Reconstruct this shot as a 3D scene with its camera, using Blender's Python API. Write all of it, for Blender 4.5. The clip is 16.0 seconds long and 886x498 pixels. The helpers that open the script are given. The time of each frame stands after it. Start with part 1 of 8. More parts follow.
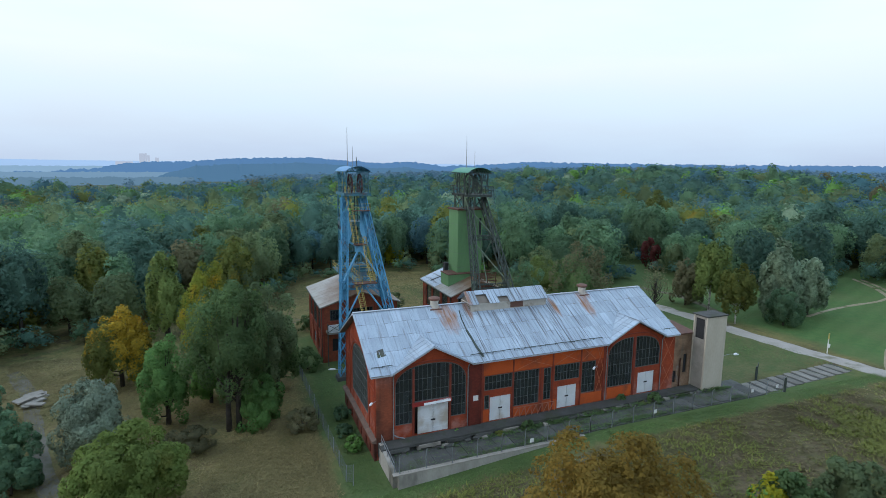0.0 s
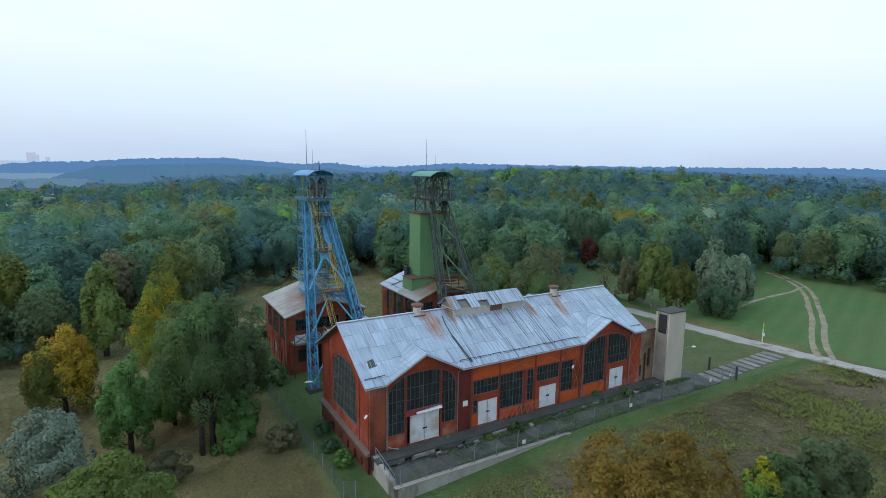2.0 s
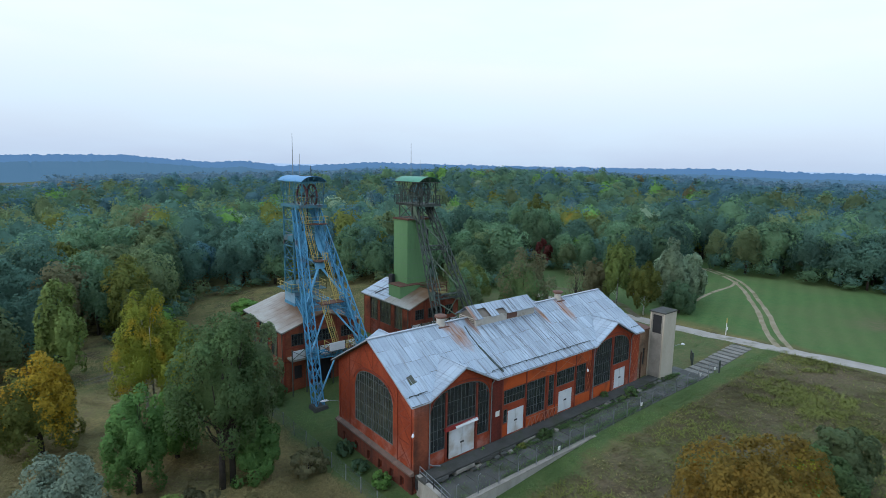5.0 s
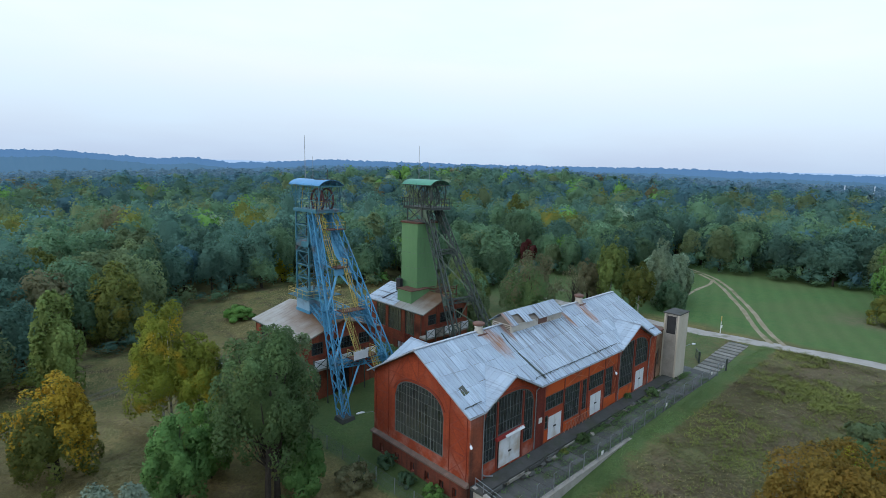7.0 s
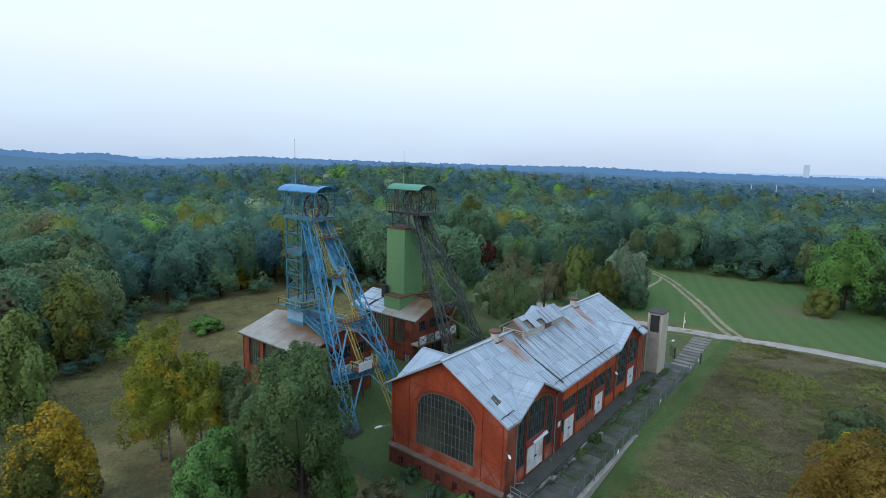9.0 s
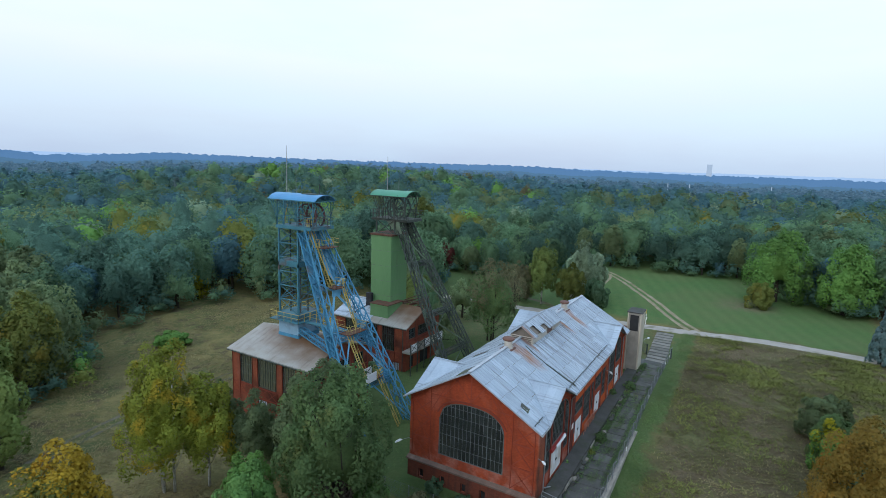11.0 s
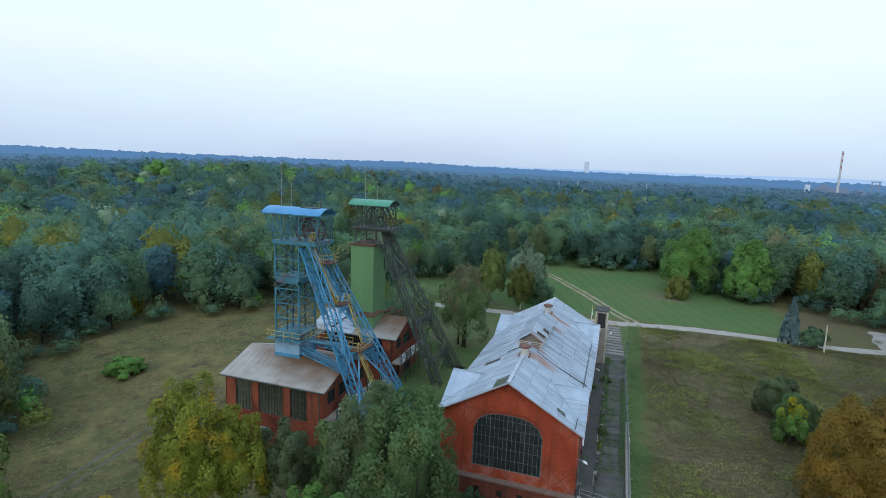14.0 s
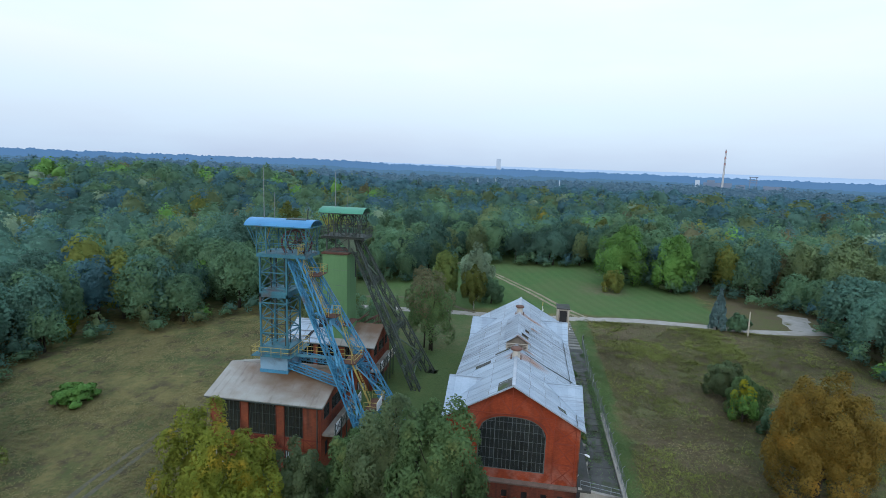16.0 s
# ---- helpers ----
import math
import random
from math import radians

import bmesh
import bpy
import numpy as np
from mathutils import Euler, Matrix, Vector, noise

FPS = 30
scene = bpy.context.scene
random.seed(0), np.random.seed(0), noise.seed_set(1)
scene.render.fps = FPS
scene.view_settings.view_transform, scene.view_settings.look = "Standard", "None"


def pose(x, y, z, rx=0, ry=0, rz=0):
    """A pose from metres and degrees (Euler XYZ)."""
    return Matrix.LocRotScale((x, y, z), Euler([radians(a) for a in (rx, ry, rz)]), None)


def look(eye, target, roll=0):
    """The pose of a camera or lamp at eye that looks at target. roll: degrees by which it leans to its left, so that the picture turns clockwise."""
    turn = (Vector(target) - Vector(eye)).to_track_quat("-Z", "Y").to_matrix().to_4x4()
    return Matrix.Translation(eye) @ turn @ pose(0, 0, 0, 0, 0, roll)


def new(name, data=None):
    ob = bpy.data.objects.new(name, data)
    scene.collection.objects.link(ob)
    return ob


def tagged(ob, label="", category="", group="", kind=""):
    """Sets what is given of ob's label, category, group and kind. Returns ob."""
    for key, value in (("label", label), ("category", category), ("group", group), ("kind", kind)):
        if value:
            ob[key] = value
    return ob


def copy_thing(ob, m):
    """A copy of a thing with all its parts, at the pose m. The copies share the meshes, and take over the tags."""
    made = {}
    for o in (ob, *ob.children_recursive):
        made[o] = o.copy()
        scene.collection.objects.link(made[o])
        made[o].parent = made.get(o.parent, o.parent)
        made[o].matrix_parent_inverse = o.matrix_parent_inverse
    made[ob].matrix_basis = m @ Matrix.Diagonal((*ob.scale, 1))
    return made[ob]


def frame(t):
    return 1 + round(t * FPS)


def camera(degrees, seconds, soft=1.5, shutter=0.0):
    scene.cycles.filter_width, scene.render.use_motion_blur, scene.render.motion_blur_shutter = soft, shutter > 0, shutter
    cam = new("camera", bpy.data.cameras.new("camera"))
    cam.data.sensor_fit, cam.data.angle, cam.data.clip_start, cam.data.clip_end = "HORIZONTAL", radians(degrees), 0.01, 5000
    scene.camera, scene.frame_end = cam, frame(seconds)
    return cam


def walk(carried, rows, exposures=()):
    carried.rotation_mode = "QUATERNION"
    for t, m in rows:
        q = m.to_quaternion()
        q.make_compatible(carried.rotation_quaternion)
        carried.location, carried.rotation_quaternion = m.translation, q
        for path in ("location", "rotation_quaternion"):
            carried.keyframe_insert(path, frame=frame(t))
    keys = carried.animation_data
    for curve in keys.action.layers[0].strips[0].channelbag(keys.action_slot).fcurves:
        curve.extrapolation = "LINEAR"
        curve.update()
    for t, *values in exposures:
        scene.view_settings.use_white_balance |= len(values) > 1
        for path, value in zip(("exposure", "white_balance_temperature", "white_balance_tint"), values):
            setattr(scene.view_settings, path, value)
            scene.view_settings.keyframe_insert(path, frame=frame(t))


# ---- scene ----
cam = camera(79.43, 16.0, soft=0.45)
PATH = [
    (0.0, 1.152, 2.51, 27.81, -22.019, -8.871, 0.584),
    (0.5, -0.204, 3.161, 27.837, -23.657, -8.829, 0.617),
    (1.0, -1.665, 3.969, 27.918, -25.918, -8.773, 0.65),
    (1.5, -3.014, 4.783, 27.998, -28.293, -8.694, 0.692),
    (2.0, -4.443, 5.76, 28.169, -30.417, -8.674, 0.696),
    (2.5, -5.778, 6.71, 28.318, -31.916, -8.652, 0.731),
    (3.0, -7.24, 7.837, 28.473, -33.617, -8.64, 0.76),
    (3.5, -8.631, 8.944, 28.622, -34.83, -8.637, 0.812),
    (4.0, -10.134, 10.257, 28.757, -36.554, -8.623, 0.868),
    (6.5, -17.526, 17.74, 29.478, -42.776, -8.786, 1.242),
    (7.0, -19.068, 19.502, 29.689, -44.289, -8.817, 1.308),
    (7.5, -20.479, 21.13, 29.872, -46.039, -8.83, 1.378),
    (8.0, -22.008, 22.972, 30.092, -48.038, -8.833, 1.443),
    (8.5, -23.365, 24.681, 30.326, -49.948, -8.858, 1.523),
    (9.0, -24.808, 26.604, 30.569, -52.006, -8.872, 1.606),
    (11.5, -31.084, 36.377, 31.89, -61.918, -8.886, 1.935),
    (12.0, -32.2, 38.494, 32.181, -63.83, -8.907, 1.982),
    (12.5, -33.212, 40.434, 32.415, -65.666, -8.915, 2.045),
    (13.0, -34.259, 42.578, 32.668, -67.821, -8.921, 2.093),
    (13.5, -35.186, 44.563, 32.911, -69.629, -8.922, 2.144),
    (14.0, -36.115, 46.706, 33.18, -71.743, -8.929, 2.138),
    (14.5, -36.95, 48.717, 33.446, -73.941, -8.931, 2.141),
    (15.0, -37.74, 50.929, 33.743, -76.511, -8.936, 2.123),
    (15.5, -38.399, 52.939, 34.029, -78.663, -8.943, 2.081),
    (16.0, -39.022, 55.119, 34.365, -80.987, -8.942, 2.004),
]


def gaze(x, y, z, yaw, pitch, roll):
    """Pose of an eye that looks along yaw (0 = +y, anticlockwise) and pitch."""
    a, b = radians(yaw), radians(pitch)
    way = Vector((-math.sin(a) * math.cos(b), math.cos(a) * math.cos(b), math.sin(b)))
    return look((x, y, z), Vector((x, y, z)) + way, roll)


walk(cam, [(row[0], gaze(*row[1:])) for row in PATH])

# ---------------------------------------------------------------- sky and light
SUN_EL, SUN_AZ = 34.0, 278.0          # soft evening overcast, a little brighter from the west
world = bpy.data.worlds.new("overcast_sky")
scene.world = world
world.use_nodes = True
wn, wl = world.node_tree.nodes, world.node_tree.links
wn.clear()
w_out = wn.new("ShaderNodeOutputWorld")
w_bg = wn.new("ShaderNodeBackground")
w_sky = wn.new("ShaderNodeTexSky")
w_sky.sky_type = "NISHITA"
w_sky.sun_disc = False
w_sky.sun_elevation, w_sky.sun_rotation = radians(SUN_EL), radians(SUN_AZ)
w_sky.air_density, w_sky.dust_density = 1.0, 2.0
w_scale = wn.new("ShaderNodeMix")
w_scale.data_type, w_scale.blend_type = "RGBA", "MULTIPLY"
w_scale.inputs[0].default_value = 1.0
w_scale.inputs[7].default_value = (0.11, 0.11, 0.11, 1)
w_co = wn.new("ShaderNodeTexCoord")
w_sep = wn.new("ShaderNodeSeparateXYZ")
w_ramp = wn.new("ShaderNodeValToRGB")          # cloud layer: lilac-blue low down, white above
w_ramp.color_ramp.elements[0].position, w_ramp.color_ramp.elements[0].color = 0.0, (0.33, 0.41, 0.55, 1)
w_ramp.color_ramp.elements[1].position, w_ramp.color_ramp.elements[1].color = 1.0, (0.54, 0.76, 1.04, 1)
for at, col in ((0.03, (0.35, 0.43, 0.57, 1)), (0.09, (0.44, 0.52, 0.62, 1)), (0.17, (0.57, 0.62, 0.69, 1)), (0.30, (0.62, 0.70, 0.79, 1)), (0.46, (0.57, 0.73, 0.93, 1))):
    w_ramp.color_ramp.elements.new(at).color = col
w_map = wn.new("ShaderNodeMapping")
w_map.inputs["Scale"].default_value = (1.6, 1.6, 7.0)
w_map.inputs["Rotation"].default_value = (0.12, 0.05, 0.3)
w_noise = wn.new("ShaderNodeTexNoise")
w_noise.inputs["Scale"].default_value, w_noise.inputs["Detail"].default_value = 2.2, 5.0
w_streak = wn.new("ShaderNodeMapRange")
w_streak.inputs[1].default_value, w_streak.inputs[2].default_value = 0.35, 0.72
w_streak.inputs[3].default_value, w_streak.inputs[4].default_value = 0.0, 0.30
w_cloud = wn.new("ShaderNodeMix")
w_cloud.data_type = "RGBA"
w_cloud.inputs[7].default_value = (0.44, 0.60, 0.74, 1)
w_mix = wn.new("ShaderNodeMix")
w_mix.data_type = "RGBA"
w_mix.inputs[0].default_value = 0.86          # how closed the clouds are
wl.new(w_sky.outputs[0], w_scale.inputs[6])
wl.new(w_co.outputs["Generated"], w_sep.inputs[0])
wl.new(w_sep.outputs[2], w_ramp.inputs[0])
wl.new(w_co.outputs["Generated"], w_map.inputs[0])
wl.new(w_map.outputs[0], w_noise.inputs["Vector"])
wl.new(w_noise.outputs[0], w_streak.inputs[0])
wl.new(w_streak.outputs[0], w_cloud.inputs[0])
wl.new(w_ramp.outputs[0], w_cloud.inputs[6])
wl.new(w_scale.outputs[2], w_mix.inputs[6])
wl.new(w_cloud.outputs[2], w_mix.inputs[7])
wl.new(w_mix.outputs[2], w_bg.inputs[0])
w_bg.inputs[1].default_value = 1.68
wl.new(w_bg.outputs[0], w_out.inputs[0])

sun_data = bpy.data.lights.new("sun", "SUN")
sun_data.energy, sun_data.angle, sun_data.color = 0.9, radians(40), (1.0, 0.985, 0.97)
sun = new("sun", sun_data)
_a, _e = radians(SUN_AZ), radians(SUN_EL)
sun.matrix_world = look((0, 0, 0), (-math.sin(_a) * math.cos(_e), -math.cos(_a) * math.cos(_e), -math.sin(_e)))

# ---------------------------------------------------------------- materials
def material(name, col, col2=None, rough=0.8, metal=0.0, scale=1.0, fine=12.0, bump=0.15, vary=0.25, grime=None, grime_amount=0.0, spec=0.4, streak=(1, 1, 1), each=0.0):
    """Painted, metal, stone or earth surface: two colours mixed by coarse and fine noise, with stains and relief.
    each: how far separate pieces differ."""
    m = bpy.data.materials.new(name)
    m.use_nodes = True
    n, l = m.node_tree.nodes, m.node_tree.links
    b = n["Principled BSDF"]
    b.inputs["Roughness"].default_value, b.inputs["Metallic"].default_value = rough, metal
    b.inputs["Specular IOR Level"].default_value = spec
    co = n.new("ShaderNodeNewGeometry")
    mp = n.new("ShaderNodeMapping")
    mp.inputs["Scale"].default_value = streak
    l.new(co.outputs["Position"], mp.inputs[0])
    big, small = n.new("ShaderNodeTexNoise"), n.new("ShaderNodeTexNoise")
    for tex, s, d in ((big, scale, 4.0), (small, fine, 3.0)):
        tex.inputs["Scale"].default_value, tex.inputs["Detail"].default_value = s, d
        l.new(mp.outputs[0], tex.inputs["Vector"])
    add = n.new("ShaderNodeMath")
    add.operation = "MULTIPLY_ADD"
    l.new(small.outputs[0], add.inputs[0])
    add.inputs[1].default_value = 0.5
    l.new(big.outputs[0], add.inputs[2])
    rng = n.new("ShaderNodeMapRange")
    rng.inputs[1].default_value, rng.inputs[2].default_value = 0.5, 1.0
    l.new(add.outputs[0], rng.inputs[0])
    mix = n.new("ShaderNodeMix")
    mix.data_type = "RGBA"
    c2 = col2 or tuple(c * (1 - vary) for c in col)
    mix.inputs[6].default_value, mix.inputs[7].default_value = (*col, 1), (*c2, 1)
    l.new(rng.outputs[0], mix.inputs[0])
    out = mix.outputs[2]
    if grime:
        g = n.new("ShaderNodeTexNoise")
        g.inputs["Scale"].default_value, g.inputs["Detail"].default_value = scale * 0.6, 6.0
        l.new(mp.outputs[0], g.inputs["Vector"])
        gr = n.new("ShaderNodeMapRange")
        gr.inputs[1].default_value, gr.inputs[2].default_value = 0.66 - 0.3 * grime_amount, 0.78 - 0.2 * grime_amount
        l.new(g.outputs[0], gr.inputs[0])
        mix2 = n.new("ShaderNodeMix")
        mix2.data_type = "RGBA"
        mix2.inputs[7].default_value = (*grime, 1)
        l.new(gr.outputs[0], mix2.inputs[0])
        l.new(out, mix2.inputs[6])
        out = mix2.outputs[2]
    if each:
        inf = n.new("ShaderNodeObjectInfo")
        er = n.new("ShaderNodeMapRange")
        er.inputs[3].default_value, er.inputs[4].default_value = 1 - each, 1 + each
        l.new(inf.outputs["Random"], er.inputs[0])
        sc = n.new("ShaderNodeVectorMath")
        sc.operation = "SCALE"
        l.new(out, sc.inputs[0])
        l.new(er.outputs[0], sc.inputs["Scale"])
        out = sc.outputs[0]
    l.new(out, b.inputs["Base Color"])
    if bump:
        bp = n.new("ShaderNodeBump")
        bp.inputs["Strength"].default_value, bp.inputs["Distance"].default_value = bump, 0.05
        l.new(small.outputs[0], bp.inputs["Height"])
        l.new(bp.outputs[0], b.inputs["Normal"])
    return m


def foliage(name, col, col2, autumn=None, amount=0.0, tree_vary=0.25, thin=0.5):
    """Leaves: each leaf cluster and each tree differs, a share of them turned to autumn colour."""
    m = bpy.data.materials.new(name)
    m.use_nodes = True
    n, l = m.node_tree.nodes, m.node_tree.links
    b = n["Principled BSDF"]
    b.inputs["Roughness"].default_value, b.inputs["Specular IOR Level"].default_value = 0.7, 0.1
    geo, inf = n.new("ShaderNodeNewGeometry"), n.new("ShaderNodeObjectInfo")
    mix = n.new("ShaderNodeMix")
    mix.data_type = "RGBA"
    mix.inputs[6].default_value, mix.inputs[7].default_value = (*col, 1), (*col2, 1)
    l.new(geo.outputs["Random Per Island"], mix.inputs[0])
    out = mix.outputs[2]
    if autumn:
        patch = n.new("ShaderNodeTexNoise")
        patch.inputs["Scale"].default_value = 0.35
        l.new(geo.outputs["Position"], patch.inputs["Vector"])
        rng = n.new("ShaderNodeMapRange")
        rng.inputs[1].default_value, rng.inputs[2].default_value = 0.72 - 0.35 * amount, 0.95 - 0.45 * amount
        l.new(patch.outputs[0], rng.inputs[0])
        mix2 = n.new("ShaderNodeMix")
        mix2.data_type = "RGBA"
        mix2.inputs[7].default_value = (*autumn, 1)
        l.new(rng.outputs[0], mix2.inputs[0])
        l.new(out, mix2.inputs[6])
        out = mix2.outputs[2]
    er = n.new("ShaderNodeMapRange")
    er.inputs[3].default_value, er.inputs[4].default_value = 1 - tree_vary, 1 + tree_vary
    l.new(inf.outputs["Random"], er.inputs[0])
    leafy = n.new("ShaderNodeTexNoise")                  # single leaves within a cluster
    leafy.inputs["Scale"].default_value, leafy.inputs["Detail"].default_value, leafy.inputs["Roughness"].default_value = 3.5, 4.0, 0.75
    l.new(geo.outputs["Position"], leafy.inputs["Vector"])
    lr = n.new("ShaderNodeMapRange")
    lr.inputs[1].default_value, lr.inputs[2].default_value, lr.inputs[3].default_value, lr.inputs[4].default_value = 0.3, 0.7, 0.80, 1.20
    l.new(leafy.outputs[0], lr.inputs[0])
    stand = n.new("ShaderNodeTexNoise")                  # from one crown to the next
    stand.inputs["Scale"].default_value, stand.inputs["Detail"].default_value = 0.13, 1.0
    l.new(geo.outputs["Position"], stand.inputs["Vector"])
    st = n.new("ShaderNodeMapRange")
    st.inputs[1].default_value, st.inputs[2].default_value, st.inputs[3].default_value, st.inputs[4].default_value = 0.32, 0.68, 0.76, 1.22
    l.new(stand.outputs[0], st.inputs[0])
    both = n.new("ShaderNodeMath")
    both.operation = "MULTIPLY"
    l.new(er.outputs[0], both.inputs[0])
    l.new(lr.outputs[0], both.inputs[1])
    most = n.new("ShaderNodeMath")
    most.operation = "MULTIPLY"
    l.new(both.outputs[0], most.inputs[0])
    l.new(st.outputs[0], most.inputs[1])
    sc = n.new("ShaderNodeVectorMath")
    sc.operation = "SCALE"
    l.new(out, sc.inputs[0])
    l.new(most.outputs[0], sc.inputs["Scale"])
    l.new(sc.outputs[0], b.inputs["Base Color"])
    tr = n.new("ShaderNodeBsdfTranslucent")
    l.new(sc.outputs[0], tr.inputs[0])
    sh = n.new("ShaderNodeMixShader")
    sh.inputs[0].default_value = thin
    l.new(b.outputs[0], sh.inputs[1])
    l.new(tr.outputs[0], sh.inputs[2])
    l.new(sh.outputs[0], n["Material Output"].inputs[0])
    return m


def brick_material(name, col, col2, mortar, dirt=0.3, bloom=0.0):
    """Painted brick, with courses, faded patches and soot."""
    m = material(name, col, col2, rough=0.85, scale=0.45, fine=3.0, bump=0.0, grime=tuple(c * 0.45 for c in col2), grime_amount=dirt, spec=0.25)
    n, l = m.node_tree.nodes, m.node_tree.links
    b = n["Principled BSDF"]
    src = b.inputs["Base Color"].links[0].from_socket
    geo = n.new("ShaderNodeNewGeometry")
    sep, com, add = n.new("ShaderNodeSeparateXYZ"), n.new("ShaderNodeCombineXYZ"), n.new("ShaderNodeMath")
    l.new(geo.outputs["Position"], sep.inputs[0])
    l.new(sep.outputs[0], add.inputs[0])
    l.new(sep.outputs[1], add.inputs[1])
    l.new(add.outputs[0], com.inputs[0])
    l.new(sep.outputs[2], com.inputs[1])
    br = n.new("ShaderNodeTexBrick")
    br.inputs["Scale"].default_value = 1.0
    br.inputs["Brick Width"].default_value, br.inputs["Row Height"].default_value = 0.26, 0.077
    br.inputs["Mortar Size"].default_value = 0.008
    br.inputs["Color1"].default_value, br.inputs["Color2"].default_value, br.inputs["Mortar"].default_value = (1, 1, 1, 1), (0.72, 0.7, 0.7, 1), (*mortar, 1)
    l.new(com.outputs[0], br.inputs["Vector"])
    pale = n.new("ShaderNodeTexNoise")
    pale.inputs["Scale"].default_value, pale.inputs["Detail"].default_value = 0.33, 6.0
    l.new(geo.outputs["Position"], pale.inputs["Vector"])
    pr = n.new("ShaderNodeMapRange")
    pr.inputs[1].default_value, pr.inputs[2].default_value, pr.inputs[4].default_value = 0.60, 0.80, 0.55
    l.new(pale.outputs[0], pr.inputs[0])
    wash = n.new("ShaderNodeMix")
    wash.data_type = "RGBA"
    wash.inputs[7].default_value = (min(1, col[0] * 1.25), col[1] * 2.6, col[2] * 5.0, 1)
    l.new(pr.outputs[0], wash.inputs[0])
    l.new(src, wash.inputs[6])
    src = wash.outputs[2]
    run_map = n.new("ShaderNodeMapping")                 # sooty runs down the wall
    run_map.inputs["Scale"].default_value = (1.5, 1.5, 0.16)
    l.new(geo.outputs["Position"], run_map.inputs[0])
    run = n.new("ShaderNodeTexNoise")
    run.inputs["Scale"].default_value, run.inputs["Detail"].default_value = 1.0, 6.0
    l.new(run_map.outputs[0], run.inputs["Vector"])
    rr = n.new("ShaderNodeMapRange")
    rr.inputs[1].default_value, rr.inputs[2].default_value, rr.inputs[4].default_value = 0.50, 0.74, 0.30 + dirt
    l.new(run.outputs[0], rr.inputs[0])
    soot = n.new("ShaderNodeMix")
    soot.data_type = "RGBA"
    soot.inputs[7].default_value = (col2[0] * 0.5, col2[1] * 0.75, col2[2] * 0.9, 1)
    l.new(rr.outputs[0], soot.inputs[0])
    l.new(src, soot.inputs[6])
    src = soot.outputs[2]
    if bloom:                                            # lime bloom in a ragged belt above the plinth
        belt = n.new("ShaderNodeMapRange")
        belt.inputs[1].default_value, belt.inputs[2].default_value = 4.6, 2.0
        l.new(sep.outputs[2], belt.inputs[0])
        spot = n.new("ShaderNodeTexNoise")
        spot.inputs["Scale"].default_value, spot.inputs["Detail"].default_value = 0.7, 7.0
        l.new(geo.outputs["Position"], spot.inputs["Vector"])
        sr = n.new("ShaderNodeMapRange")
        sr.inputs[1].default_value, sr.inputs[2].default_value, sr.inputs[4].default_value = 0.46, 0.66, bloom
        l.new(spot.outputs[0], sr.inputs[0])
        both = n.new("ShaderNodeMath")
        both.operation = "MULTIPLY"
        l.new(belt.outputs[0], both.inputs[0])
        l.new(sr.outputs[0], both.inputs[1])
        lime = n.new("ShaderNodeMix")
        lime.data_type = "RGBA"
        lime.inputs[7].default_value = (0.50, 0.27, 0.22, 1)
        l.new(both.outputs[0], lime.inputs[0])
        l.new(src, lime.inputs[6])
        src = lime.outputs[2]
    mul = n.new("ShaderNodeMix")
    mul.data_type, mul.blend_type = "RGBA", "MULTIPLY"
    mul.inputs[0].default_value = 0.8
    l.new(src, mul.inputs[6])
    l.new(br.outputs["Color"], mul.inputs[7])
    l.new(mul.outputs[2], b.inputs["Base Color"])
    bp = n.new("ShaderNodeBump")
    bp.inputs["Strength"].default_value, bp.inputs["Distance"].default_value = 0.3, 0.01
    l.new(br.outputs["Fac"], bp.inputs["Height"])
    bp.invert = True
    l.new(bp.outputs[0], b.inputs["Normal"])
    return m


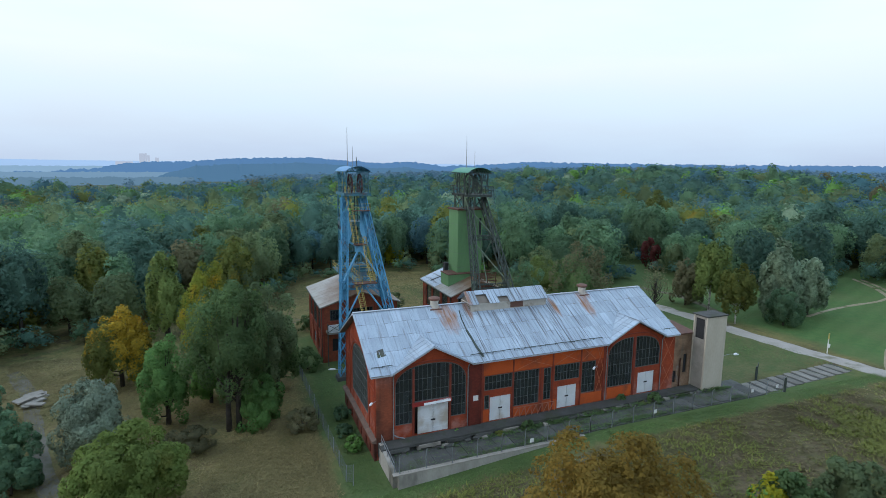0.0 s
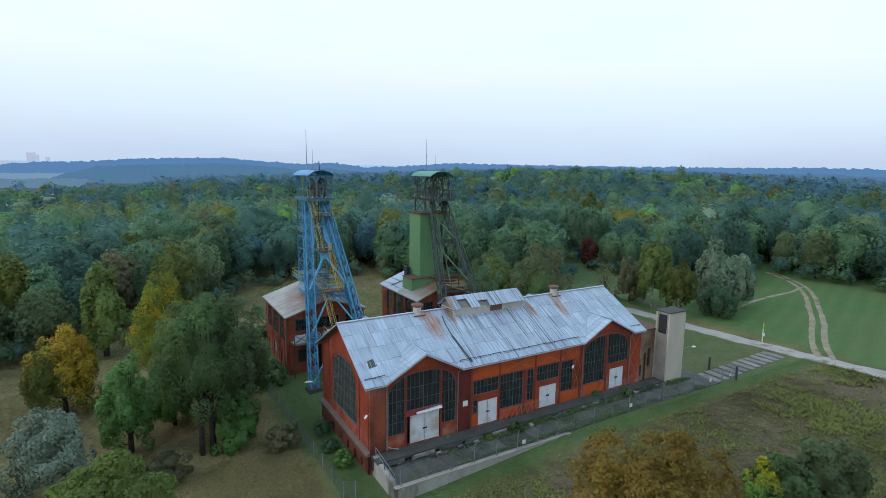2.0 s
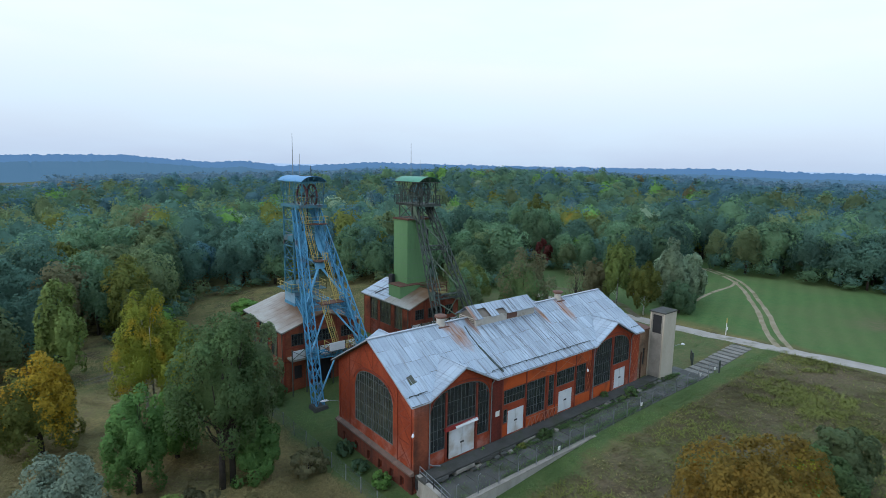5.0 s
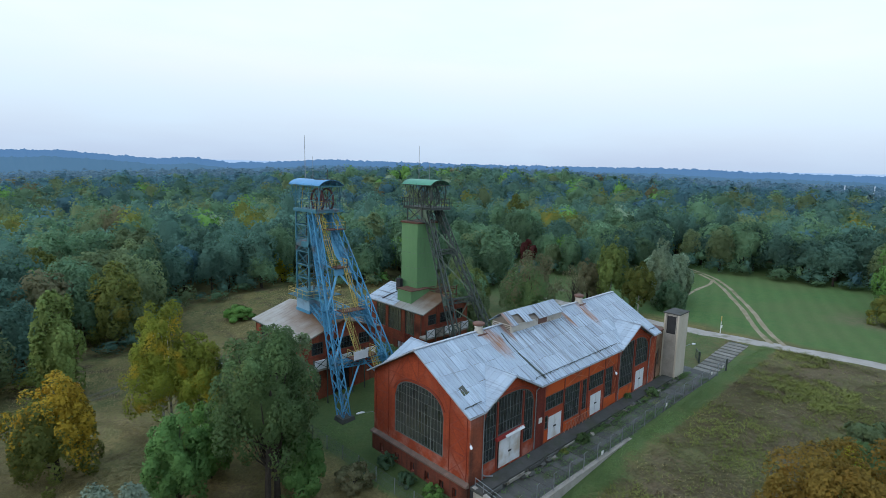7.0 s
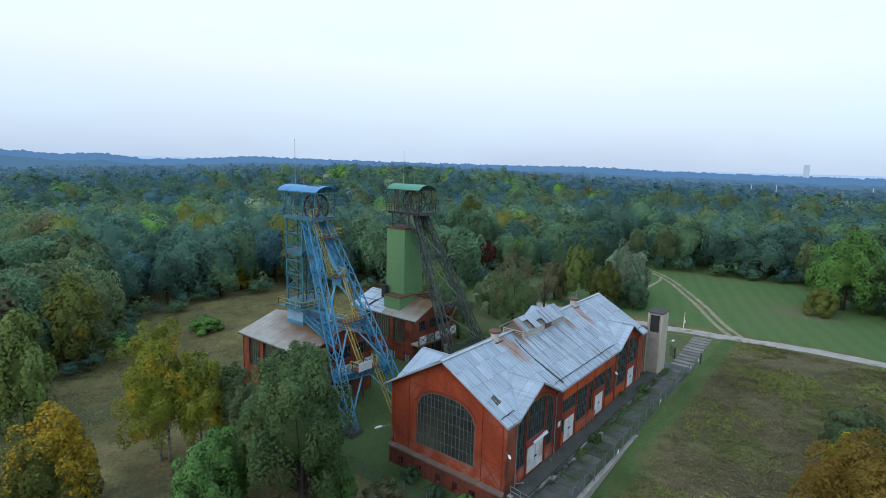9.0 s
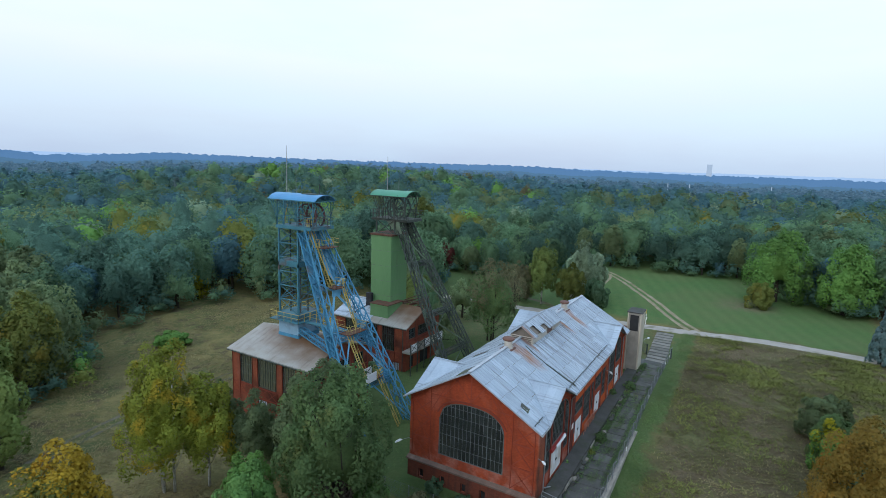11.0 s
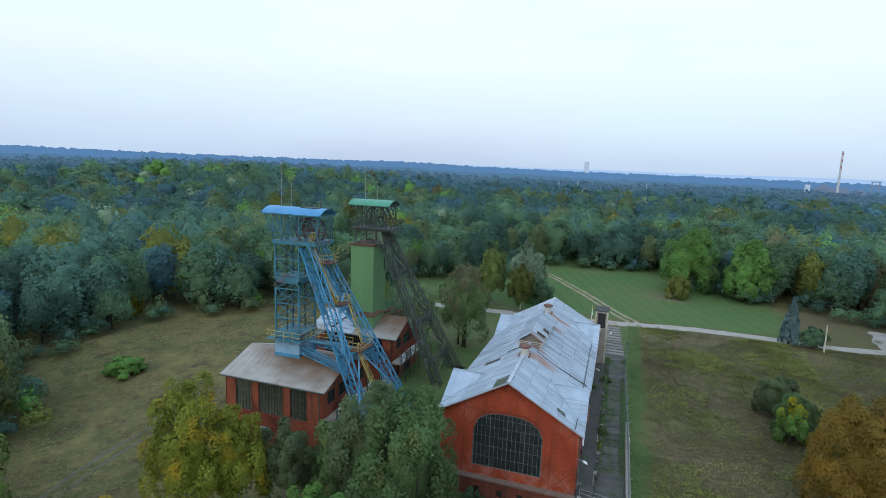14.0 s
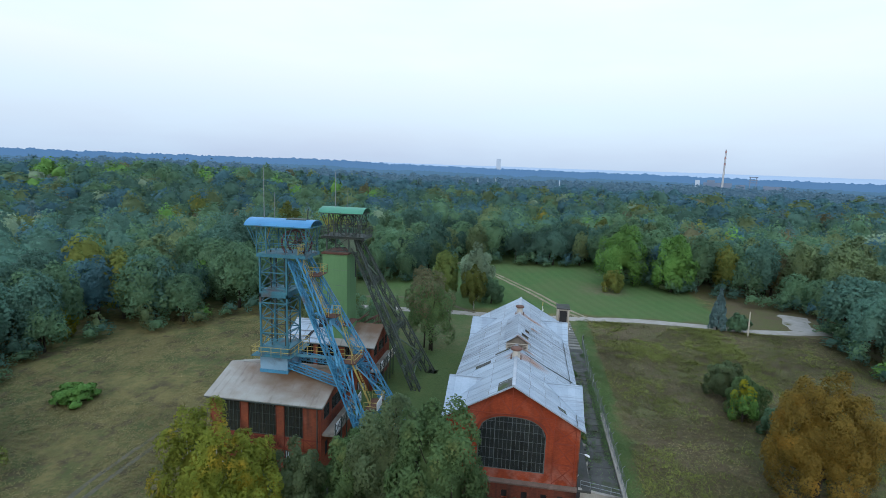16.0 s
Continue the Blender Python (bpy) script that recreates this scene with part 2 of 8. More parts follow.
def roof_material(name, col, col2, rust, spots, each=0.13, gain=0.55, dirty=None, grain=(2.2, 0.25, 0.5), run_grain=(3.2, 0.16, 0.3), edge=(0.72, 1.12)):
    """Galvanised or painted sheet. spots: (x, y, half width, length down the slope) from which rust has run."""
    m = material(name, col, col2, rough=0.5, metal=0.15, scale=0.5, fine=6.0, bump=0.08, spec=0.5, each=each)
    n, l = m.node_tree.nodes, m.node_tree.links
    b = n["Principled BSDF"]
    src = b.inputs["Base Color"].links[0].from_socket
    geo = n.new("ShaderNodeNewGeometry")
    sep = n.new("ShaderNodeSeparateXYZ")
    l.new(geo.outputs["Position"], sep.inputs[0])
    mp = n.new("ShaderNodeMapping")
    mp.inputs["Scale"].default_value = grain
    l.new(geo.outputs["Position"], mp.inputs[0])
    nz = n.new("ShaderNodeTexNoise")
    nz.inputs["Scale"].default_value, nz.inputs["Detail"].default_value = 1.3, 5.0
    l.new(mp.outputs[0], nz.inputs["Vector"])

    def math2(op, a, c):
        q = n.new("ShaderNodeMath")
        q.operation = op
        for i, v in ((0, a), (1, c)):
            if hasattr(v, "is_output"):
                l.new(v, q.inputs[i])
            else:
                q.inputs[i].default_value = v
        return q.outputs[0]

    total = None
    for x, y, half, length in spots:
        dx = math2("DIVIDE", math2("ABSOLUTE", math2("SUBTRACT", sep.outputs[0], x), 0), half)
        dy = math2("DIVIDE", math2("ABSOLUTE", math2("SUBTRACT", sep.outputs[1], y), 0), length)
        near = math2("SUBTRACT", 1.0, math2("ADD", math2("POWER", dx, 2.0), math2("POWER", dy, 2.0)))
        near = math2("MAXIMUM", near, 0.0)
        total = near if total is None else math2("MAXIMUM", total, near)
    level = math2("MULTIPLY", total, gain)
    rng = n.new("ShaderNodeMapRange")
    rng.inputs[1].default_value, rng.inputs[2].default_value = edge
    l.new(math2("ADD", nz.outputs[0], level), rng.inputs[0])
    mp2 = n.new("ShaderNodeMapping")
    mp2.inputs["Scale"].default_value = run_grain
    l.new(geo.outputs["Position"], mp2.inputs[0])
    st = n.new("ShaderNodeTexNoise")
    st.inputs["Scale"].default_value, st.inputs["Detail"].default_value = 1.6, 4.0
    l.new(mp2.outputs[0], st.inputs["Vector"])
    sr = n.new("ShaderNodeMapRange")
    sr.inputs[1].default_value, sr.inputs[2].default_value, sr.inputs[4].default_value = 0.55, 0.72, 0.6
    l.new(st.outputs[0], sr.inputs[0])
    run = n.new("ShaderNodeMix")
    run.data_type = "RGBA"
    run.inputs[7].default_value = (0.13, 0.115, 0.10, 1)
    l.new(sr.outputs[0], run.inputs[0])
    l.new(src, run.inputs[6])
    src = run.outputs[2]
    if dirty:                                            # the oldest sheets: soot lines along the ribs
        mp3 = n.new("ShaderNodeMapping")
        mp3.inputs["Scale"].default_value = (4.6, 0.10, 0.2)
        l.new(geo.outputs["Position"], mp3.inputs[0])
        soot = n.new("ShaderNodeTexNoise")
        soot.inputs["Scale"].default_value, soot.inputs["Detail"].default_value = 1.4, 3.0
        l.new(mp3.outputs[0], soot.inputs["Vector"])
        zone = n.new("ShaderNodeMapRange")
        zone.inputs[1].default_value, zone.inputs[2].default_value = dirty[0] - 0.6, dirty[0] + 0.6
        l.new(sep.outputs[0], zone.inputs[0])
        stop = n.new("ShaderNodeMapRange")
        stop.inputs[1].default_value, stop.inputs[2].default_value = dirty[1] + 1.5, dirty[1] - 1.5
        l.new(sep.outputs[0], stop.inputs[0])
        line = n.new("ShaderNodeMapRange")
        line.inputs[1].default_value, line.inputs[2].default_value = 0.54, 0.64
        l.new(soot.outputs[0], line.inputs[0])
        amount = math2("MULTIPLY", math2("MULTIPLY", zone.outputs[0], stop.outputs[0]), math2("MULTIPLY", line.outputs[0], 0.75))
        black = n.new("ShaderNodeMix")
        black.data_type = "RGBA"
        black.inputs[7].default_value = (0.085, 0.08, 0.078, 1)
        l.new(amount, black.inputs[0])
        l.new(src, black.inputs[6])
        src = black.outputs[2]
    mix = n.new("ShaderNodeMix")
    mix.data_type = "RGBA"
    mix.inputs[7].default_value = (*rust, 1)
    l.new(rng.outputs[0], mix.inputs[0])
    l.new(src, mix.inputs[6])
    l.new(mix.outputs[2], b.inputs["Base Color"])
    return m


def glass_material(name, tint):
    m = bpy.data.materials.new(name)
    m.use_nodes = True
    n, l = m.node_tree.nodes, m.node_tree.links
    b = n["Principled BSDF"]
    nz = n.new("ShaderNodeTexNoise")
    nz.inputs["Scale"].default_value, nz.inputs["Detail"].default_value = 1.5, 5.0
    geo = n.new("ShaderNodeNewGeometry")
    l.new(geo.outputs["Position"], nz.inputs["Vector"])
    rng = n.new("ShaderNodeMapRange")
    rng.inputs[3].default_value, rng.inputs[4].default_value = 0.08, 0.35
    l.new(nz.outputs[0], rng.inputs[0])
    l.new(rng.outputs[0], b.inputs["Roughness"])
    b.inputs["Base Color"].default_value = (*tint, 1)
    b.inputs["Transmission Weight"].default_value = 0.5
    b.inputs["Specular IOR Level"].default_value = 0.5
    b.inputs["IOR"].default_value = 1.45
    return m


M_BRICK = brick_material("red_painted_brick", (0.37, 0.067, 0.024), (0.265, 0.048, 0.020), (0.8, 0.7, 0.68), 0.26, 0.6)
M_BRICK_HOUSE = brick_material("weathered_red_brick", (0.32, 0.088, 0.042), (0.20, 0.060, 0.034), (0.8, 0.7, 0.68), 0.5)
M_BRICK_DARK = brick_material("sooty_red_brick", (0.20, 0.035, 0.02), (0.11, 0.025, 0.017), (0.7, 0.6, 0.6), 0.45)
M_ORANGE = material("orange_red_render", (0.52, 0.10, 0.022), (0.38, 0.066, 0.018), rough=0.85, scale=0.6, grime=(0.15, 0.05, 0.03), grime_amount=0.25, spec=0.2)
M_WALLBAR = material("brick_red_steel_bar", (0.27, 0.045, 0.018), (0.19, 0.032, 0.015), rough=0.75, scale=1.0)
M_BRACE = material("faded_orange_steel_bar", (0.46, 0.15, 0.07), (0.34, 0.09, 0.04), rough=0.75, scale=1.0)
M_FRAMEBAR = material("dark_red_steel_bar", (0.22, 0.036, 0.016), (0.15, 0.026, 0.014), rough=0.7, scale=1.0)
M_PLINTH = brick_material("plinth_brick", (0.22, 0.055, 0.03), (0.13, 0.045, 0.03), (0.8, 0.75, 0.7), 0.5)
M_PALEBRICK = brick_material("pale_yellow_brick", (0.38, 0.24, 0.15), (0.30, 0.19, 0.12), (0.8, 0.78, 0.75), 0.3)
M_CONCRETE = material("weathered_concrete", (0.34, 0.31, 0.27), (0.22, 0.20, 0.17), rough=0.92, scale=0.7, fine=9, bump=0.3, grime=(0.07, 0.065, 0.05), grime_amount=0.35, spec=0.2)
M_YARDWALL = material("stained_pale_concrete", (0.38, 0.355, 0.31), (0.27, 0.25, 0.22), rough=0.92, scale=0.7, fine=9, bump=0.3, grime=(0.12, 0.11, 0.09), grime_amount=0.35, spec=0.2, streak=(1, 1, 0.4))
M_PALECONC = material("pale_rendered_concrete", (0.50, 0.45, 0.36), (0.42, 0.37, 0.29), rough=0.9, scale=0.5, fine=8, bump=0.2, grime=(0.26, 0.22, 0.17), grime_amount=0.3, spec=0.2, streak=(1, 1, 0.35))
M_DARKCONC = material("dark_wet_concrete", (0.100, 0.098, 0.092), (0.056, 0.058, 0.050), rough=0.85, scale=0.8, fine=9, bump=0.3, grime=(0.05, 0.065, 0.025), grime_amount=0.45, spec=0.3, each=0.3)
M_ROOF = roof_material("galvanised_roof_sheet", (0.36, 0.425, 0.49), (0.275, 0.33, 0.39), (0.27, 0.115, 0.045), ((21.8, 55.3, 0.9, 2.0), (22.6, 54.2, 1.5, 3.6), (41.2, 55.3, 0.9, 1.8), (40.4, 54.0, 1.0, 3.2), (25.2, 54.6, 0.7, 1.8), (36.0, 54.0, 0.6, 2.2)), gain=0.55, dirty=(23.6, 39.5))
M_ROOF_TAN = roof_material("tan_rusted_roof_sheet", (0.36, 0.345, 0.31), (0.29, 0.265, 0.225), (0.150, 0.082, 0.042), ((19.0, 79.5, 6.6, 11.0), (38.2, 77.0, 6.2, 7.0), (39.5, 79.5, 4.4, 6.0)), each=0.015, gain=0.95, grain=(0.5, 0.35, 0.5), run_grain=(0.2, 1.2, 0.3), edge=(0.45, 1.35))
M_FLASH = material("dull_zinc_flashing", (0.45, 0.48, 0.52), (0.33, 0.35, 0.38), rough=0.5, metal=0.3, scale=1.2)
M_GLASS = glass_material("dirty_window_glass", (0.04, 0.048, 0.05))
M_GLASS_PALE = glass_material("dusty_window_glass", (0.062, 0.074, 0.078))
M_GLASS_GONE = glass_material("near_black_window_glass", (0.026, 0.031, 0.034))
M_STEELFRAME = material("grey_window_steel", (0.125, 0.135, 0.130), (0.065, 0.072, 0.068), rough=0.7, scale=2.0)
M_WHITEDOOR = material("dirty_white_door_paint", (0.66, 0.67, 0.67), (0.54, 0.55, 0.55), rough=0.7, scale=0.8, grime=(0.42, 0.36, 0.29), grime_amount=0.3, bump=0.1)
M_REDPAINT = material("dull_red_paint", (0.33, 0.03, 0.025), (0.22, 0.025, 0.02), rough=0.7, scale=1.5)
# Near-black: shade of openings put into colour; also latches and door backs.
M_DARK = material("interior_shade_and_black", (0.03, 0.03, 0.032), (0.02, 0.02, 0.02), rough=0.9, scale=1.0)
M_BLUE = material("blue_steel_paint", (0.060, 0.245, 0.385), (0.036, 0.160, 0.265), rough=0.55, scale=0.7, fine=5, grime=(0.10, 0.06, 0.04), grime_amount=0.18, bump=0.05)
M_PLATE = material("pale_blue_steel_plate", (0.12, 0.34, 0.50), (0.085, 0.27, 0.42), rough=0.5, scale=0.7, fine=5, grime=(0.12, 0.12, 0.11), grime_amount=0.22, bump=0.05)
M_TEAL = material("teal_steel_paint", (0.05, 0.185, 0.235), (0.03, 0.115, 0.15), rough=0.6, scale=0.7, fine=5, grime=(0.09, 0.05, 0.035), grime_amount=0.3, bump=0.05)
M_LIGHTBLUE = material("pale_blue_sheet", (0.22, 0.36, 0.47), (0.16, 0.29, 0.40), rough=0.55, scale=0.8, grime=(0.12, 0.15, 0.16), grime_amount=0.3)
M_BLUEROOF = material("bright_blue_canopy_sheet", (0.06, 0.25, 0.46), (0.045, 0.19, 0.37), rough=0.45, scale=0.6, spec=0.5)
M_GREEN = material("green_sheet_cladding", (0.118, 0.240, 0.098), (0.092, 0.195, 0.080), rough=0.65, scale=0.4, fine=4, grime=(0.08, 0.13, 0.06), grime_amount=0.15, streak=(1, 1, 0.3), bump=0.05)
M_GREENROOF = material("green_canopy_sheet", (0.06, 0.25, 0.15), (0.045, 0.19, 0.12), rough=0.5, scale=0.6, spec=0.5)
M_DARKSTEEL = material("dark_greenish_steel", (0.058, 0.074, 0.062), (0.030, 0.040, 0.034), rough=0.7, scale=0.9, grime=(0.075, 0.062, 0.05), grime_amount=0.2)
M_GREYGREEN = material("faded_green_steel", (0.16, 0.22, 0.15), (0.09, 0.12, 0.09), rough=0.7, scale=0.8, grime=(0.09, 0.07, 0.05), grime_amount=0.3)
M_RUST = material("rusty_steel", (0.13, 0.055, 0.03), (0.07, 0.035, 0.025), rough=0.85, scale=1.5, bump=0.2)
M_YELLOW = material("yellow_rail_paint", (0.44, 0.35, 0.10), (0.33, 0.26, 0.08), rough=0.6, scale=1.5, grime=(0.2, 0.11, 0.05), grime_amount=0.25)
M_WHEEL = material("dark_red_wheel_paint", (0.10, 0.035, 0.035), (0.06, 0.025, 0.025), rough=0.6, scale=1.5)
M_GALV = material("galvanised_wire", (0.30, 0.32, 0.33), (0.20, 0.21, 0.22), rough=0.5, metal=0.5, scale=2.0)
M_WIRE = material("dull_old_wire", (0.13, 0.15, 0.165), (0.09, 0.10, 0.11), rough=0.6, metal=0.3, scale=2.0)
M_LAMP = material("white_lamp_housing", (0.75, 0.76, 0.78), (0.65, 0.66, 0.68), rough=0.4, scale=2.0)
M_SIGN = material("white_sign_face", (0.72, 0.70, 0.66), (0.6, 0.58, 0.55), rough=0.6, scale=3.0)
M_WOOD = material("grey_weathered_wood", (0.20, 0.17, 0.14), (0.13, 0.11, 0.09), rough=0.9, scale=1.0, streak=(1, 1, 0.2))
M_BARK = material("dark_bark", (0.055, 0.043, 0.033), (0.03, 0.025, 0.02), rough=0.95, scale=2.0, bump=0.4)
M_BIRCHBARK = material("white_birch_bark", (0.50, 0.48, 0.44), (0.34, 0.32, 0.29), rough=0.85, scale=1.5, grime=(0.05, 0.045, 0.04), grime_amount=0.45, streak=(1, 1, 2.5))
M_RUSTCAP = material("rusted_brown_sheet", (0.165, 0.080, 0.056), (0.11, 0.058, 0.044), rough=0.8, scale=1.2)

F_GREEN = foliage("mid_green_leaves", (0.117, 0.215, 0.122), (0.149, 0.248, 0.132), (0.200, 0.230, 0.094), 0.15)
F_DEEP = foliage("deep_green_leaves", (0.089, 0.180, 0.137), (0.111, 0.205, 0.150), (0.133, 0.185, 0.108), 0.12)
F_LEAF = foliage("summer_green_leaves", (0.098, 0.166, 0.068), (0.133, 0.203, 0.077), (0.200, 0.195, 0.062), 0.28)
F_OLIVE = foliage("olive_brown_leaves", (0.146, 0.204, 0.102), (0.177, 0.231, 0.108), (0.203, 0.209, 0.086), 0.2)
F_YELLOW = foliage("yellow_green_leaves", (0.150, 0.185, 0.052), (0.200, 0.220, 0.056), (0.32, 0.23, 0.040), 0.33)
F_BRONZE = foliage("bronze_leaves", (0.178, 0.128, 0.030), (0.228, 0.148, 0.031), (0.290, 0.152, 0.024), 0.4)
F_GOLD = foliage("golden_yellow_leaves", (0.33, 0.33, 0.030), (0.43, 0.39, 0.032), (0.22, 0.27, 0.045), 0.3)
F_ORANGE = foliage("orange_brown_leaves", (0.391, 0.276, 0.033), (0.506, 0.336, 0.033), (0.598, 0.312, 0.024), 0.45, thin=0.3)
F_BIRCH = foliage("yellowing_birch_leaves", (0.165, 0.199, 0.033), (0.226, 0.241, 0.037), (0.440, 0.291, 0.033), 0.42)
F_BRIGHT = foliage("fresh_green_leaves", (0.120, 0.255, 0.064), (0.155, 0.295, 0.070), (0.210, 0.280, 0.058), 0.2, thin=0.3)
F_SILVER = foliage("silvery_grey_green_leaves", (0.170, 0.240, 0.150), (0.216, 0.285, 0.180), None, 0.0, thin=0.25)
F_HORN = foliage("dull_yellow_green_leaves", (0.125, 0.178, 0.048), (0.155, 0.205, 0.054), (0.190, 0.195, 0.048), 0.2)
F_PALE = foliage("pale_silver_willow_leaves", (0.204, 0.265, 0.185), (0.261, 0.325, 0.228), None, 0.0, thin=0.2)
F_RED = foliage("crimson_leaves", (0.165, 0.050, 0.048), (0.21, 0.070, 0.056), None, 0.0)
F_RUSSET = foliage("russet_leaves", (0.150, 0.150, 0.085), (0.180, 0.168, 0.088), (0.140, 0.165, 0.080), 0.4)
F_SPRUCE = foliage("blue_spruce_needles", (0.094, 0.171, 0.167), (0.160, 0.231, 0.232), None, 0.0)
# Two bluish leaf colours that put haze into the further woods.
F_BLUISH = foliage("haze_blue_leaves", (0.078, 0.176, 0.198), (0.098, 0.200, 0.215), None, 0.0)
F_BLUER = foliage("far_haze_blue_leaves", (0.088, 0.188, 0.236), (0.110, 0.212, 0.256), None, 0.0)
F_MOSS = foliage("yellowing_moss_green_leaves", (0.145, 0.205, 0.060), (0.180, 0.232, 0.064), (0.240, 0.220, 0.050), 0.3, thin=0.3)
F_FRESH = foliage("clear_green_leaves", (0.098, 0.201, 0.060), (0.128, 0.238, 0.067), None, 0.0, thin=0.35)
F_DRY = foliage("dry_grass_blades", (0.264, 0.216, 0.097), (0.189, 0.160, 0.072), (0.145, 0.148, 0.061), 0.35, thin=0.12)
F_WEED = foliage("yellowing_weed_leaves", (0.098, 0.088, 0.042), (0.130, 0.112, 0.050), (0.108, 0.082, 0.050), 0.5, thin=0.12)
F_TURF = foliage("short_green_grass", (0.063, 0.114, 0.032), (0.104, 0.152, 0.047), (0.122, 0.133, 0.054), 0.4, thin=0.12)
F_ROD = foliage("goldenrod_leaves", (0.116, 0.130, 0.034), (0.150, 0.157, 0.038), (0.108, 0.104, 0.042), 0.4, thin=0.12)


FARM_FIELDS = ((-74, 739, 45), (-8, 870, 60), (-150, 640, 50))      # stubble fields: x, y, radius


def ground_material():
    """Meadow, mown field, lawn strips and forest floor, laid out over the plan, with ragged borders."""
    m = bpy.data.materials.new("meadow_ground")
    m.use_nodes = True
    n, l = m.node_tree.nodes, m.node_tree.links
    b = n["Principled BSDF"]
    b.inputs["Roughness"].default_value, b.inputs["Specular IOR Level"].default_value = 0.95, 0.1
    geo = n.new("ShaderNodeNewGeometry")
    warp = n.new("ShaderNodeTexNoise")
    warp.inputs["Scale"].default_value, warp.inputs["Detail"].default_value = 0.25, 5.0
    l.new(geo.outputs["Position"], warp.inputs["Vector"])
    wv = n.new("ShaderNodeVectorMath")
    wv.operation = "MULTIPLY_ADD"
    l.new(warp.outputs["Color"], wv.inputs[0])
    wv.inputs[1].default_value, wv.inputs[2].default_value = (6, 6, 0), (-3, -3, 0)
    wa = n.new("ShaderNodeVectorMath")
    l.new(geo.outputs["Position"], wa.inputs[0])
    l.new(wv.outputs[0], wa.inputs[1])
    sep = n.new("ShaderNodeSeparateXYZ")
    l.new(wa.outputs[0], sep.inputs[0])

    def ramp(sock, a, c):
        r = n.new("ShaderNodeMapRange")
        r.interpolation_type = "SMOOTHSTEP"
        r.inputs[1].default_value, r.inputs[2].default_value = a, c
        l.new(sock, r.inputs[0])
        return r.outputs[0]

    def mul(a, c):
        q = n.new("ShaderNodeMath")
        q.operation = "MULTIPLY"
        l.new(a, q.inputs[0])
        l.new(c, q.inputs[1])
        return q.outputs[0]

    def zone(x0, x1, y0, y1, soft=1.5):
        x, y = sep.outputs[0], sep.outputs[1]
        return mul(mul(ramp(x, x0 - soft, x0 + soft), ramp(x, x1 + soft, x1 - soft)), mul(ramp(y, y0 - soft, y0 + soft), ramp(y, y1 + soft, y1 - soft)))

    def noise_mix(s, c1, c2, lo=0.35, hi=0.65, detail=6.0):
        t = n.new("ShaderNodeTexNoise")
        t.inputs["Scale"].default_value, t.inputs["Detail"].default_value, t.inputs["Roughness"].default_value = s, detail, 0.65
        l.new(geo.outputs["Position"], t.inputs["Vector"])
        x = n.new("ShaderNodeMix")
        x.data_type = "RGBA"
        for k, c in ((6, c1), (7, c2)):
            if isinstance(c, tuple):
                x.inputs[k].default_value = (*c, 1)
            else:
                l.new(c, x.inputs[k])
        l.new(ramp(t.outputs[0], lo, hi), x.inputs[0])
        return x.outputs[2]

    def over(base, top, mask):
        x = n.new("ShaderNodeMix")
        x.data_type = "RGBA"
        l.new(base, x.inputs[6])
        l.new(top, x.inputs[7])
        l.new(mask, x.inputs[0])
        return x.outputs[2]

    dry = noise_mix(0.5, noise_mix(1.9, noise_mix(0.07, (0.138, 0.118, 0.048), (0.080, 0.098, 0.036), 0.42, 0.58), noise_mix(0.22, (0.190, 0.155, 0.064), (0.072, 0.082, 0.034), 0.4, 0.6), 0.3, 0.75), noise_mix(0.16, (0.078, 0.062, 0.036), (0.175, 0.145, 0.060), 0.42, 0.58), 0.45, 0.62)
    weedy = noise_mix(3.2, noise_mix(0.10, (0.096, 0.076, 0.048), (0.086, 0.090, 0.040), 0.44, 0.56), noise_mix(0.35, (0.112, 0.112, 0.042), (0.128, 0.098, 0.056), 0.42, 0.58), 0.38, 0.62)
    lawn = noise_mix(0.35, noise_mix(2.2, (0.060, 0.098, 0.036), (0.085, 0.118, 0.044), 0.3, 0.7), noise_mix(1.4, (0.100, 0.122, 0.046), (0.076, 0.110, 0.038)), 0.4, 0.7)
    field = noise_mix(0.06, noise_mix(1.2, (0.062, 0.122, 0.040), (0.082, 0.138, 0.045)), noise_mix(1.5, (0.100, 0.132, 0.052), (0.080, 0.125, 0.044)), 0.35, 0.65)
    mown = n.new("ShaderNodeTexWave")                    # mowing lanes
    mown.inputs["Scale"].default_value, mown.inputs["Distortion"].default_value, mown.inputs["Detail"].default_value = 0.10, 1.5, 2.0
    mown.inputs["Detail Scale"].default_value = 0.6
    turn = n.new("ShaderNodeMapping")
    turn.inputs["Rotation"].default_value = (0, 0, 1.25)
    l.new(geo.outputs["Position"], turn.inputs[0])
    l.new(turn.outputs[0], mown.inputs["Vector"])
    lane = n.new("ShaderNodeMapRange")
    lane.inputs[3].default_value, lane.inputs[4].default_value = 0.95, 1.04
    l.new(mown.outputs["Fac"], lane.inputs[0])
    lit = n.new("ShaderNodeVectorMath")
    lit.operation = "SCALE"
    l.new(field, lit.inputs[0])
    l.new(lane.outputs[0], lit.inputs["Scale"])
    field = lit.outputs[0]
    worn = noise_mix(0.8, (0.150, 0.130, 0.075), (0.100, 0.120, 0.055))
    mixed = noise_mix(0.3, noise_mix(2.0, (0.140, 0.128, 0.062), (0.095, 0.112, 0.048)), noise_mix(1.6, (0.070, 0.105, 0.040), (0.100, 0.118, 0.050)), 0.38, 0.62)
    gold = noise_mix(2.6, noise_mix(0.25, (0.240, 0.188, 0.082), (0.155, 0.142, 0.058)), noise_mix(0.18, (0.150, 0.105, 0.064), (0.130, 0.132, 0.054)), 0.40, 0.66)
